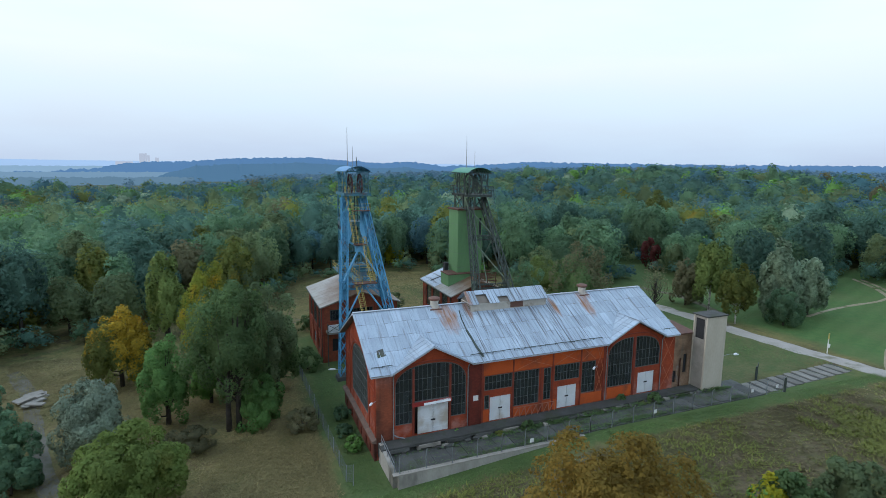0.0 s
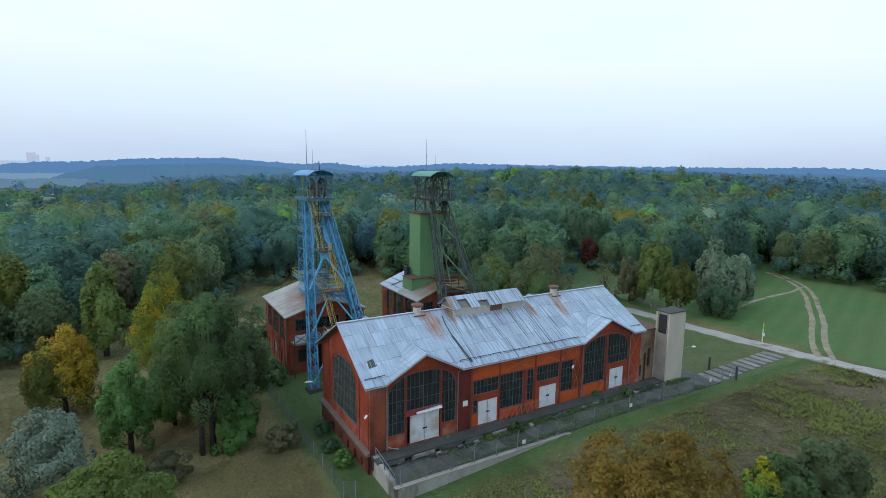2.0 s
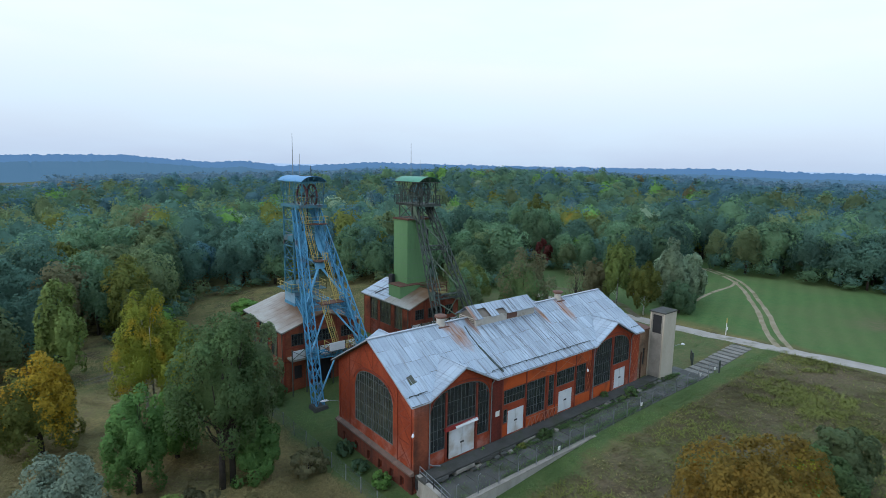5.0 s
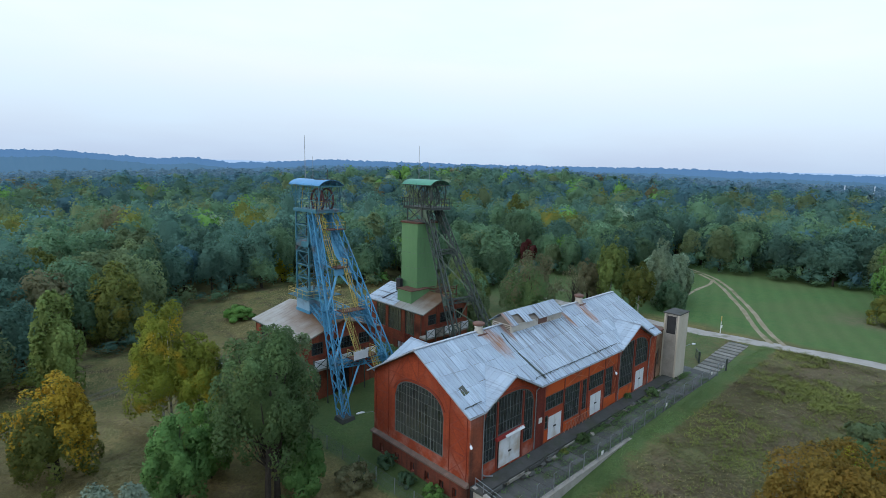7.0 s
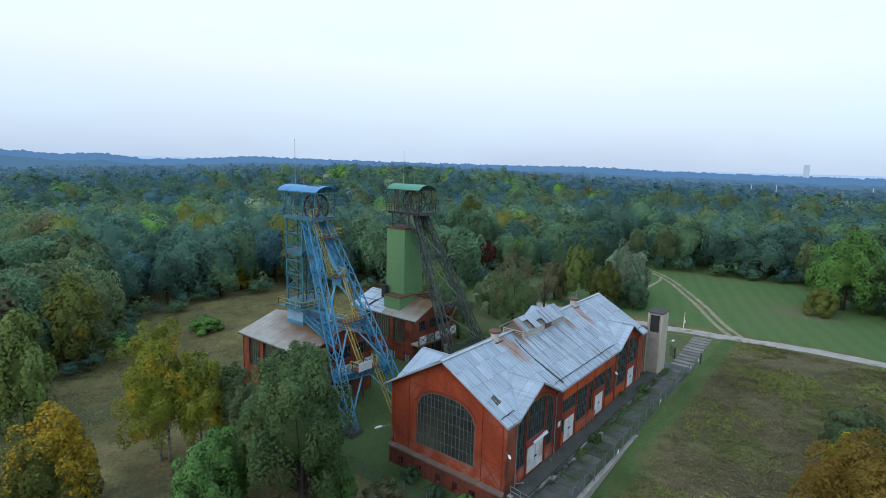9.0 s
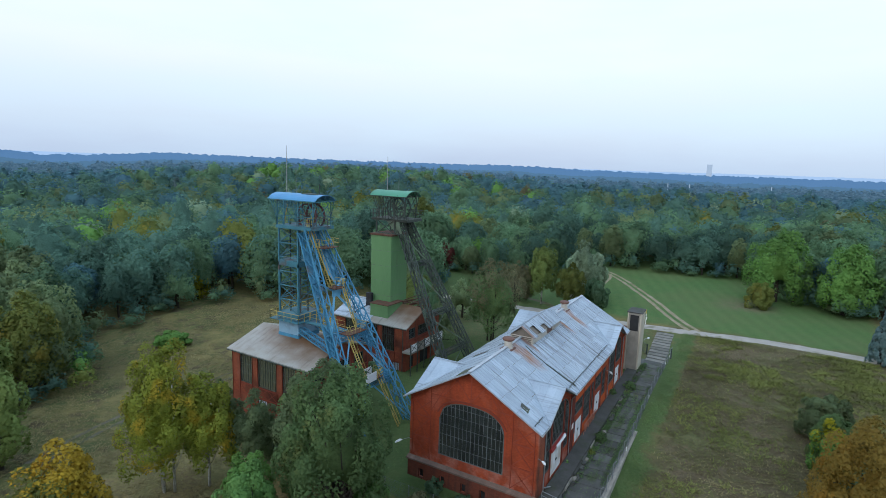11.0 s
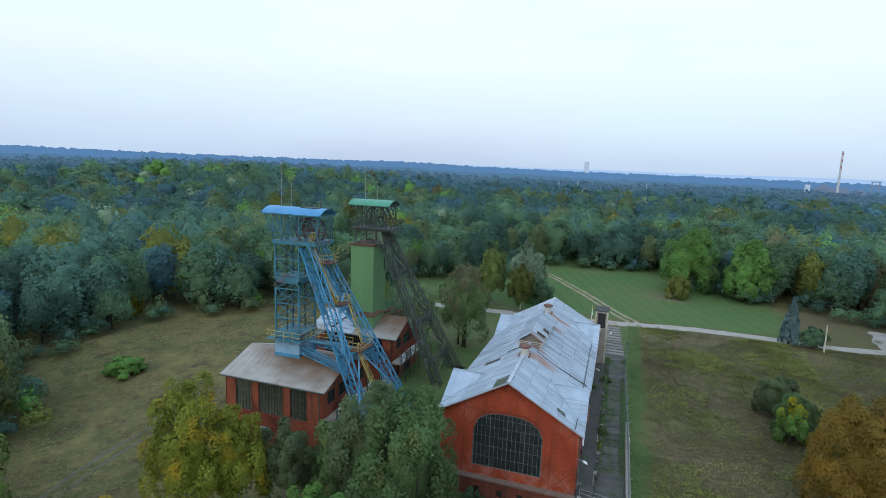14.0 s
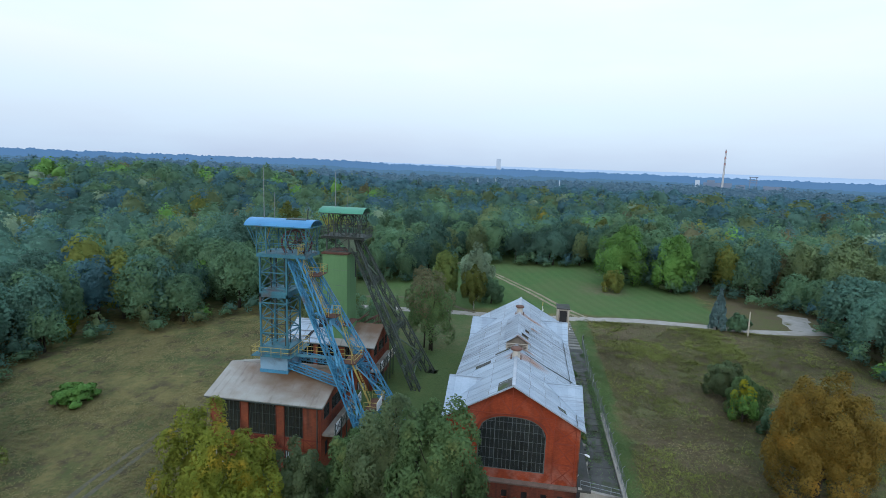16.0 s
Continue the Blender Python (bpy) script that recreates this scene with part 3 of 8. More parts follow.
    floor_c = noise_mix(0.4, (0.060, 0.085, 0.055), (0.085, 0.095, 0.055))
    out = dry
    out = over(out, weedy, zone(12, 86, -45, 41, 2.5))
    out = over(out, lawn, zone(8, 80, 41.4, 45.0, 1.0))
    out = over(out, lawn, zone(8.6, 60, 44, 90, 1.8))
    out = over(out, mixed, zone(52, 78, 48, 100, 1.5))
    out = over(out, gold, zone(-45, 8.6, 10, 91, 2.0))
    out = over(out, lawn, zone(72, 120, 66, 130, 3.0))
    out = over(out, field, zone(84, 175, 10, 92, 2.0))
    out = over(out, weedy, zone(84, 150, -60, 8, 2.0))
    out = over(out, worn, zone(106, 117, 28, 38, 4.0))
    gone = n.new("ShaderNodeVectorMath")
    gone.operation = "DISTANCE"
    l.new(geo.outputs["Position"], gone.inputs[0])
    gone.inputs[1].default_value = (45, 65, 0)
    out = over(out, floor_c, ramp(gone.outputs["Value"], 118, 150))
    stubble = noise_mix(0.02, (0.30, 0.24, 0.16), (0.22, 0.19, 0.13))
    for fx, fy, fr in FARM_FIELDS:
        off = n.new("ShaderNodeVectorMath")
        off.operation = "DISTANCE"
        l.new(geo.outputs["Position"], off.inputs[0])
        off.inputs[1].default_value = (fx, fy, 0)
        out = over(out, stubble, ramp(off.outputs["Value"], fr + 3, fr - 3))
    l.new(out, b.inputs["Base Color"])
    t = n.new("ShaderNodeTexNoise")
    t.inputs["Scale"].default_value, t.inputs["Detail"].default_value = 2.5, 6.0
    l.new(geo.outputs["Position"], t.inputs["Vector"])
    bp = n.new("ShaderNodeBump")
    bp.inputs["Strength"].default_value, bp.inputs["Distance"].default_value = 0.6, 0.3
    l.new(t.outputs[0], bp.inputs["Height"])
    l.new(bp.outputs[0], b.inputs["Normal"])
    return m


M_GROUND = ground_material()
M_ROAD = material("pale_gravel_road", (0.36, 0.33, 0.30), (0.27, 0.245, 0.21), rough=0.95, scale=0.5, fine=7, bump=0.3, grime=(0.12, 0.115, 0.06), grime_amount=0.25, spec=0.1)
M_TRACK = material("sandy_wheel_track", (0.30, 0.25, 0.18), (0.20, 0.17, 0.10), rough=0.95, scale=0.5, fine=7, bump=0.3, grime=(0.08, 0.09, 0.03), grime_amount=0.3, spec=0.1)
M_EARTH = material("dull_earth_track", (0.15, 0.13, 0.095), (0.10, 0.095, 0.06), rough=0.95, scale=0.5, fine=7, bump=0.3, grime=(0.08, 0.09, 0.035), grime_amount=0.45, spec=0.1)
M_DIRT = material("grey_dirt_track", (0.20, 0.18, 0.15), (0.14, 0.13, 0.10), rough=0.95, scale=0.5, fine=7, bump=0.3, grime=(0.10, 0.105, 0.05), grime_amount=0.35, spec=0.1)
M_SLAB = material("grey_concrete_slab", (0.22, 0.205, 0.18), (0.14, 0.135, 0.115), rough=0.92, scale=0.8, fine=8, bump=0.3, grime=(0.06, 0.07, 0.03), grime_amount=0.35, spec=0.15, each=0.25)

# ---------------------------------------------------------------- building blocks
def empty(name, label, category, group="", kind="", at=(0, 0, 0)):
    ob = new(name)
    ob.location = at
    ob.empty_display_size = 0.3
    return tagged(ob, label, category, group, kind)


def part(name, bm, mat, parent=None, label="", smooth=False):
    me = bpy.data.meshes.new(name)
    if smooth:
        for f in bm.faces:
            f.smooth = True
    bm.normal_update()
    bm.to_mesh(me)
    bm.free()
    me.materials.append(mat)
    ob = new(name, me)
    if parent is not None:
        ob.parent = parent
        if parent.type == "EMPTY":
            ob.matrix_parent_inverse = Matrix.Translation(-parent.location)
    if label:
        tagged(ob, label)
    return ob


def share(name, me, parent, m):
    """One more object on a mesh that alike pieces share."""
    ob = new(name, me)
    ob.parent = parent
    if parent.type == "EMPTY":
        ob.matrix_parent_inverse = Matrix.Translation(-parent.location)
    ob.matrix_basis = m
    return ob


def hexa(bm, c):
    """Closed block from eight corners: four below, four above, same order."""
    v = [bm.verts.new(p) for p in c]
    for f in ((3, 2, 1, 0), (4, 5, 6, 7), (0, 1, 5, 4), (1, 2, 6, 5), (2, 3, 7, 6), (3, 0, 4, 7)):
        bm.faces.new([v[i] for i in f])
    return bm


def box(bm, x0, x1, y0, y1, z0, z1):
    return hexa(bm, [(x0, y0, z0), (x1, y0, z0), (x1, y1, z0), (x0, y1, z0), (x0, y0, z1), (x1, y0, z1), (x1, y1, z1), (x0, y1, z1)])


def block(x0, x1, y0, y1, z0, z1):
    return box(bmesh.new(), x0, x1, y0, y1, z0, z1)


def bar(bm, p, q, w, h=None):
    """Rolled bar of width w and height h from p to q."""
    p, q = Vector(p), Vector(q)
    d = (q - p).normalized()
    side = d.cross(Vector((0, 0, 1)))
    if side.length < 1e-3:
        side = Vector((1, 0, 0))
    side.normalize()
    up = side.cross(d)
    a, b = side * (w / 2), up * ((h or w) / 2)
    return hexa(bm, [p - a - b, p + a - b, q + a - b, q - a - b, p - a + b, p + a + b, q + a + b, q - a + b])


def tube(bm, pts, radii, n=8):
    """Round tube through points."""
    rings = []
    for i, p in enumerate(pts):
        p = Vector(p)
        a = Vector(pts[max(i - 1, 0)])
        c = Vector(pts[min(i + 1, len(pts) - 1)])
        d = (c - a).normalized()
        s = d.orthogonal().normalized()
        t = d.cross(s)
        r = radii[i] if hasattr(radii, "__len__") else radii
        rings.append([bm.verts.new(p + (s * math.cos(k * math.tau / n) + t * math.sin(k * math.tau / n)) * r) for k in range(n)])
    for a, c in zip(rings, rings[1:]):
        for k in range(n):
            bm.faces.new((a[k], a[(k + 1) % n], c[(k + 1) % n], c[k]))
    bm.faces.new(rings[0][::-1])
    bm.faces.new(rings[-1])
    return bm


def prism(bm, poly, depth):
    """A polygon made solid along the vector depth."""
    d = Vector(depth)
    a = [bm.verts.new(p) for p in poly]
    b = [bm.verts.new(Vector(p) + d) for p in poly]
    bm.faces.new(a[::-1])
    bm.faces.new(b)
    k = len(a)
    for i in range(k):
        bm.faces.new((a[i], a[(i + 1) % k], b[(i + 1) % k], b[i]))
    return bm


def clip(poly, a, b, c):
    """Keeps the part of a 2-D polygon with a*x + b*y >= c."""
    out = []
    for i, p in enumerate(poly):
        q = poly[(i + 1) % len(poly)]
        dp, dq = a * p[0] + b * p[1] - c, a * q[0] + b * q[1] - c
        if dp >= 0:
            out.append(p)
        if dp * dq < 0:
            t = dp / (dp - dq)
            out.append((p[0] + t * (q[0] - p[0]), p[1] + t * (q[1] - p[1])))
    return out


def lattice(bm, p, q, w, bays, chord=0.13, web=0.07, h=None):
    """Square lattice girder from p to q: four chords and crossed webs on all sides. w at start and end."""
    p, q = Vector(p), Vector(q)
    w0, w1 = w if hasattr(w, "__len__") else (w, w)
    d = (q - p).normalized()
    side = Vector((1, 0, 0)) if abs(d.x) < 0.8 else Vector((0, 1, 0))
    side = (side - d * side.dot(d)).normalized()
    up = d.cross(side)
    hh = h or 1.0

    def corner(k, t):
        s = (w0 + (w1 - w0) * t) / 2
        e = ((-1, -1), (1, -1), (1, 1), (-1, 1))[k % 4]
        return p.lerp(q, t) + side * (s * e[0]) + up * (s * hh * e[1])

    for k in range(4):
        bar(bm, corner(k, 0), corner(k, 1), chord)
        for i in range(bays):
            a, b = i / bays, (i + 1) / bays
            bar(bm, corner(k, a), corner(k + 1, b), web, web * 0.6)
            bar(bm, corner(k + 1, a), corner(k, b), web, web * 0.6)
            if i % 4 == 0:
                bar(bm, corner(k, a), corner(k + 1, a), web)
    return bm


def wall_panels(bm, u0, u1, low, top, holes, put, extra=()):
    """A wall over u0..u1 between heights low and top(u), cut by holes (a, b, sill(u), head(u)).
    put(u, z, side) gives the place of a wall point on its outer (0) or inner (1) face."""
    cuts = {u0, u1, *extra}
    for a, b, sill, head in holes:
        cuts |= {a + (b - a) * i / 16 for i in range(17)}
    cuts = sorted(c for c in cuts if u0 - 1e-6 <= c <= u1 + 1e-6)
    for a, b in zip(cuts, cuts[1:]):
        if b - a < 1e-5:
            continue
        mid = (a + b) / 2
        here = sorted((h for h in holes if h[0] < mid < h[1]), key=lambda h: h[2](mid))
        spans, z0 = [], (low, low)
        for h in here:
            spans.append((z0, (h[2](a), h[2](b))))
            z0 = (h[3](a), h[3](b))
        spans.append((z0, (top(a), top(b))))
        for (za, zb), (ya, yb) in spans:
            if ya - za < 0.01 and yb - zb < 0.01:
                continue
            hexa(bm, [put(a, za, 0), put(b, zb, 0), put(b, zb, 1), put(a, za, 1), put(a, ya, 0), put(b, yb, 0), put(b, yb, 1), put(a, ya, 1)])
    return bm


def level(z):
    return lambda u: z


def arch(a, b, spring, crown):
    """Flat basket arch over a..b."""
    c, r = (a + b) / 2, (b - a) / 2
    return lambda u: spring + (crown - spring) * max(0.0, 1 - (abs(u - c) / r) ** 2.6) ** 0.5


def window(parent, a, b, sill, head, place, columns, rows, frame_w=0.10, bar_w=0.05, glass=None, name="window", shape=None, steel=None):
    """A steel window in the opening a..b, sill..head(u): frame, glazing bars and one pane in each light.
    place(u, z, d) gives the point d behind the wall's face."""
    top = shape or level(head)
    fr = bmesh.new()
    steel = steel or M_STEELFRAME

    def strip(pts, w, d0=0.04, d1=0.16, into=None):
        for (u1, z1), (u2, z2) in zip(pts, pts[1:]):
            du, dz = u2 - u1, z2 - z1
            k = math.hypot(du, dz) or 1
            nu, nz = -dz / k * w / 2, du / k * w / 2
            c = [(u1 - nu, z1 - nz), (u2 - nu, z2 - nz), (u2 + nu, z2 + nz), (u1 + nu, z1 + nz)]
            hexa(into if into is not None else fr, [place(*p, d1) for p in c] + [place(*p, d0) for p in c])

    us = [a + (b - a) * i / 16 for i in range(17)]
    strip([(a, sill), (b, sill)], frame_w)
    strip([(a + frame_w / 2, sill), (a + frame_w / 2, top(a + 0.01))], frame_w)
    strip([(b - frame_w / 2, sill), (b - frame_w / 2, top(b - 0.01))], frame_w)
    strip([(u, top(u) - frame_w / 2) for u in us], frame_w)
    hi = max(top(u) for u in us)
    cu = [a + (b - a) * i / columns for i in range(columns + 1)]
    cz = rows if isinstance(rows, list) else [sill + (hi - sill) * i / rows for i in range(rows + 1)]
    win = part(name, fr, steel, parent)
    for i, u in enumerate(cu[1:-1], 1):
        gb = bmesh.new()
        strip([(u, sill), (u, top(u))], bar_w * (1.5 if i % 4 == 0 else 0.75), 0.06, 0.13, gb)
        part("glazing_bar", gb, steel, win)
    for z in cz[1:-1]:
        within = [u for u in us if top(u) > z]
        if within:
            gb = bmesh.new()
            strip([(min(within), z), (max(within), z)], bar_w * 0.55, 0.07, 0.12, gb)
            part("glazing_bar", gb, steel, win)
    for i in range(columns):
        for z1, z2 in zip(cz, cz[1:]):
            u1, u2 = cu[i], cu[i + 1]
            t1, t2 = min(z2, top(u1 + 0.001)), min(z2, top(u2 - 0.001))
            if max(t1, t2) - z1 < 0.06:
                continue
            poly = [(u1, z1), (u2, z1), (u2, max(t2, z1 + 0.01)), (u1, max(t1, z1 + 0.01))]
            tilt = random.uniform(-0.004, 0.004)
            g = bmesh.new()
            hexa(g, [place(*p, 0.105 + tilt * (p[0] - u1)) for p in poly] + [place(*p, 0.097 + tilt * (p[0] - u1)) for p in poly])
            ob = part("pane", g, glass or (M_GLASS, M_GLASS, M_GLASS, M_GLASS_PALE, M_GLASS_GONE)[random.choice((0, 0, 1, 1, 2, 2, 2, 3, 4))], win)
            ob.visible_shadow = False
    return win


def gable_roof(parent, x0, x1, y0, y1, z_eave, z_ridge, mat, thick=0.18):
    """Shallow gable roof with the ridge along y: two slopes as slabs."""
    xm = (x0 + x1) / 2
    for xe in (x0, x1):
        n_strips = 9
        for i in range(n_strips):
            bm = bmesh.new()
            a, b = y0 + (y1 - y0) * i / n_strips, y0 + (y1 - y0) * (i + 1) / n_strips
            lift = random.uniform(0, 0.004)
            hexa(bm, [(xe, a, z_eave - thick), (xe, b, z_eave - thick), (xm, b, z_ridge - thick), (xm, a, z_ridge - thick),
                      (xe, a, z_eave + lift), (xe, b, z_eave + lift), (xm, b, z_ridge + lift), (xm, a, z_ridge + lift)])
            if i:
                bar(bm, (xe, a, z_eave + 0.006), (xm, a, z_ridge + 0.006), 0.02, 0.022)
            part("roof_sheet", bm, mat, parent)


def hand_rail(bm, pts, height=1.05, r=0.05, gap=1.1):
    """Railing over a run of floor points: posts, top rail and knee rail."""
    for p, q in zip(pts, pts[1:]):
        p, q = Vector(p), Vector(q)
        k = max(1, round((q - p).length / gap))
        for i in range(k + 1):
            s = p.lerp(q, i / k)
            bar(bm, s, s + Vector((0, 0, height)), r)
        for h in (height, height * 0.52):
            up = Vector((0, 0, h))
            bar(bm, p + up, q + up, r)
    return bm


# ---------------------------------------------------------------- ground
def smooth(a, b, x):
    t = min(1.0, max(0.0, (x - a) / (b - a)))
    return t * t * (3 - 2 * t)


def ground_z(x, y):
    """Height of the ground: low west of the hall, level to the east, rising into the wooded hills."""
    z = -0.45 + 1.75 * smooth(5, 38, x)
    z += 0.35 * noise.noise((x * 0.03, y * 0.03, 0.0)) * smooth(20, 60, math.hypot(x - 35, y - 60))
    r = math.hypot(x - 40, y - 70)
    if r > 120:
        a = math.degrees(math.atan2(-(x + 15), y - 30))
        hill = math.exp(-((a + 48) / 20) ** 2)
        z += (2.0 + 10.0 * hill) * smooth(130, 380, r) - (9.0 if a > 0 else 9.0 - 6.5 * smooth(0, 25, -a)) * (1 - hill) * smooth(220, 560, r)
        z += 2.0 * smooth(150, 300, r) * noise.noise((x * 0.012, y * 0.012, 7.0))
    return z


def spread(a, b, step, far):
    out = list(np.arange(a, b + 0.1, step))
    s = step
    while out[-1] < far:
        s *= 1.35
        out.append(out[-1] + s)
    s = step
    while out[0] > -far:
        s *= 1.35
        out.insert(0, out[0] - s)
    return out


def build_ground():
    xs, ys = spread(-70, 190, 2.5, 4200), spread(-50, 190, 2.5, 4200)
    verts = [(x, y, ground_z(x, y)) for y in ys for x in xs]
    w = len(xs)
    faces = [(j * w + i, j * w + i + 1, (j + 1) * w + i + 1, (j + 1) * w + i) for j in range(len(ys) - 1) for i in range(w - 1)]
    me = bpy.data.meshes.new("ground")
    me.from_pydata(verts, [], faces)
    me.materials.append(M_GROUND)
    for p in me.polygons:
        p.use_smooth = True
    return tagged(new("ground", me), "autumn meadow and mown field sloping up into woodland", "ground", kind="structure")


build_ground()


def ribbon(name, pts, width, mat, label, category, lift=0.05, rag=0.35, step=1.5):
    """A strip laid over the ground along points, with ragged edges."""
    line = []
    for (x0, y0), (x1, y1) in zip(pts, pts[1:]):
        k = max(1, int(math.hypot(x1 - x0, y1 - y0) / step))
        line += [(x0 + (x1 - x0) * i / k, y0 + (y1 - y0) * i / k) for i in range(k)]
    line.append(pts[-1])
    for _ in range(3):
        line = [line[0]] + [tuple((a[k] + 2 * b[k] + c[k]) / 4 for k in (0, 1)) for a, b, c in zip(line, line[1:], line[2:])] + [line[-1]]
    bm = bmesh.new()
    prev = None
    for i, p in enumerate(line):
        a, c = line[max(i - 1, 0)], line[min(i + 1, len(line) - 1)]
        d = math.hypot(c[0] - a[0], c[1] - a[1]) or 1
        nx, ny = -(c[1] - a[1]) / d, (c[0] - a[0]) / d
        row = []
        for s in (-1, -0.5, 0, 0.5, 1):
            e = s * width / 2 * (1 + rag * noise.noise((p[0] * 0.35, p[1] * 0.35, 5.0 + s)) * abs(s))
            x, y = p[0] + nx * e, p[1] + ny * e
            row.append(bm.verts.new((x, y, ground_z(x, y) + lift - (0.045 if abs(s) == 1 else 0))))
        if prev:
            for k in range(4):
                bm.faces.new((prev[k], row[k], row[k + 1], prev[k + 1]))
        prev = row
    for f in bm.faces:
        f.normal_update()
        if f.normal.z < 0:
            f.normal_flip()
    return tagged(part(name, bm, mat), label, category, kind="structure")


ribbon("road", [(76, 95), (77.5, 78), (78.5, 66), (78.5, 58), (79.6, 51), (80.0, 46), (80.6, 40), (81.6, 33), (82.2, 26), (81.6, 15), (80.8, 7), (82, -1), (84, -12)], 3.3, M_ROAD,
       "pale gravel road along the edge of the field", "road")
ribbon("gravel_patch", [(82, -6), (87, -5.5), (92, -7), (97, -9)], 5.5, M_ROAD, "pale gravel turning place beside the road", "road", rag=0.6)
TRACK = [(81.2, 41.5), (84, 43.2), (88, 45.6), (93.5, 48.3), (100, 51.2), (107, 54.7), (114, 58.6), (120.5, 62), (127, 66), (132.5, 70), (138, 76), (143, 83)]
for off in (-0.85, 0.85):
    ribbon("wheel_track", [(x - off * 0.5, y + off * 0.87) for x, y in TRACK], 0.9, M_TRACK, "sandy wheel rut worn through the mown field", "track", rag=0.5)
ribbon("side_track", [(131, 69.2), (124, 67.6), (115, 67.5), (106, 66.5), (98, 65.0)], 0.8, M_TRACK, "faint sandy path branching off across the grass", "track", rag=0.6)
ribbon("side_track", [(79, 66), (86, 74), (88, 84), (86, 95)], 1.6, M_EARTH, "faint sandy path behind the birches", "track", rag=0.6)
for off in (-0.8, 0.8):
    ribbon("meadow_rut", [(-7, 96 + off), (0.8, 98.3 + off), (6.4, 99.2 + off), (10.5, 98.9 + off), (16, 98.3 + off), (24, 97.0 + off)], 0.6, M_EARTH, "flattened wheel rut through the dry meadow", "track", rag=0.6)
ribbon("farm_track", [(-9, 40), (-13.9, 53.3), (-16, 58.9), (-18.3, 65.3), (-20, 70.6), (-22.5, 79), (-27, 88)], 1.7, M_DIRT, "narrow dirt track between shrubs", "track", rag=0.5)

# ---------------------------------------------------------------- the engine hall
HX0, HX1, HY0, HY1 = 13.2, 49.6, 48.7, 62.45      # outer wall faces
FLOOR, EAVE, RIDGE, RY = 1.7, 8.45, 12.62, 55.6   # heights; line of the ridge
RX0, RX1, RS, RN = 12.58, 50.0, 48.2, 62.95       # roof edges
SS, SN = (RIDGE - EAVE) / (RY - RS), (RIDGE - EAVE) / (RN - RY)
GABLES = (18.83, 43.76)
GW, GTOP = 4.15, 10.65
CREAM = material("cream_boarding", (0.50, 0.46, 0.40), (0.40, 0.37, 0.32), rough=0.85, scale=1.2, grime=(0.2, 0.16, 0.12), grime_amount=0.3)

hall = empty("engine_hall", "long red brick engine hall with pale metal roof and arched windows", "building", at=(31.4, 55.6, 0.0))


def south_top(u):
    z = EAVE + SS * 0.5 - 0.2
    for g in GABLES:
        z = max(z, GTOP - 0.16 - (GTOP - EAVE) * abs(u - g) / GW)
    return z


def gable_top(u):
    return min(EAVE + SS * (u - RS), EAVE + SN * (RN - u)) - 0.2


def south(u, z, d):
    return (u, HY0 + d, z)


def west(u, z, d):
    return (HX0 + d, u, z)


def thick(place, t=0.4):
    return lambda u, z, side: place(u, z, t * side)


ARCH1, ARCH2, ARCHW = arch(15.05, 22.5, 6.9, 8.92), arch(40.03, 47.5, 6.9, 8.75), arch(52.0, 59.05, 6.9, 9.0)
L = level
S_HOLES = [(15.05, 16.9, L(3.0), ARCH1), (16.9, 20.75, L(FLOOR), ARCH1), (20.75, 22.5, L(3.0), ARCH1),
           (24.55, 25.15, L(3.1), L(4.6)), (25.2, 27.65, L(FLOOR), L(4.33)), (24.55, 27.8, L(5.1), L(6.67)), (27.95, 31.05, L(2.85), L(6.67)),
           (31.6, 32.55, L(3.0), L(6.6)), (32.95, 36.2, L(4.9), L(6.7)), (33.4, 35.85, L(FLOOR), L(4.24)), (36.5, 38.35, L(3.0), L(6.62)),
           (40.03, 43.5, L(3.1), ARCH2), (43.9, 47.5, L(4.95), ARCH2), (44.4, 46.8, L(FLOOR), L(4.27))]
knots = [g + k * GW for g in GABLES for k in (-1, 0, 1)]
part("wall", wall_panels(bmesh.new(), HX0, HX1, -1.2, south_top, S_HOLES, thick(south), knots), M_BRICK, hall, "painted red brick wall with tall window openings")
part("wall", wall_panels(bmesh.new(), HY0 + 0.4, HY1 - 0.4, -1.2, gable_top, [(52.0, 59.05, L(3.05), ARCHW)] +
     [(y - 0.3, y + 0.3, L(-0.1), L(0.9)) for y in (50.2, 51.9, 53.9, 56.0, 58.4, 60.9)], thick(west), [RY]), M_BRICK, hall, "red brick gable wall with one broad arched window")
part("wall", wall_panels(bmesh.new(), HY0 + 0.4, HY1 - 0.4, -1.2, gable_top, [], lambda u, z, s: (HX1 - 0.4 * s, u, z), [RY]), M_BRICK, hall, "plain red brick gable wall")


def north_top(u):
    z = EAVE + SN * 0.5 - 0.2
    for g in (18.6, 43.2):
        z = max(z, GTOP - (GTOP - EAVE) * abs(u - g) / GW)
    return z


part("wall", wall_panels(bmesh.new(), HX0, HX1, -1.2, north_top, [(15, 22, L(3), L(7.5)), (40, 46.5, L(3), L(7.5))], lambda u, z, s: (u, HY1 - 0.4 * s, z), [18.6, 43.2, 14.45, 22.75, 39.05, 47.35]), M_BRICK, hall, "red brick wall with two window bays")
# Floor and bay panels near-black: the hall's inner shade put into colour.
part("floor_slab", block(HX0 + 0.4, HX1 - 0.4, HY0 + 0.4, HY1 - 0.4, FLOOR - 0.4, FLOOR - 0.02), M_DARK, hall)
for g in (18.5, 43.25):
    part("bay_shade_panel", block(g - 3.5, g + 3.25, HY1 - 0.3, HY1 - 0.2, 3, 7.5), M_DARK, hall)

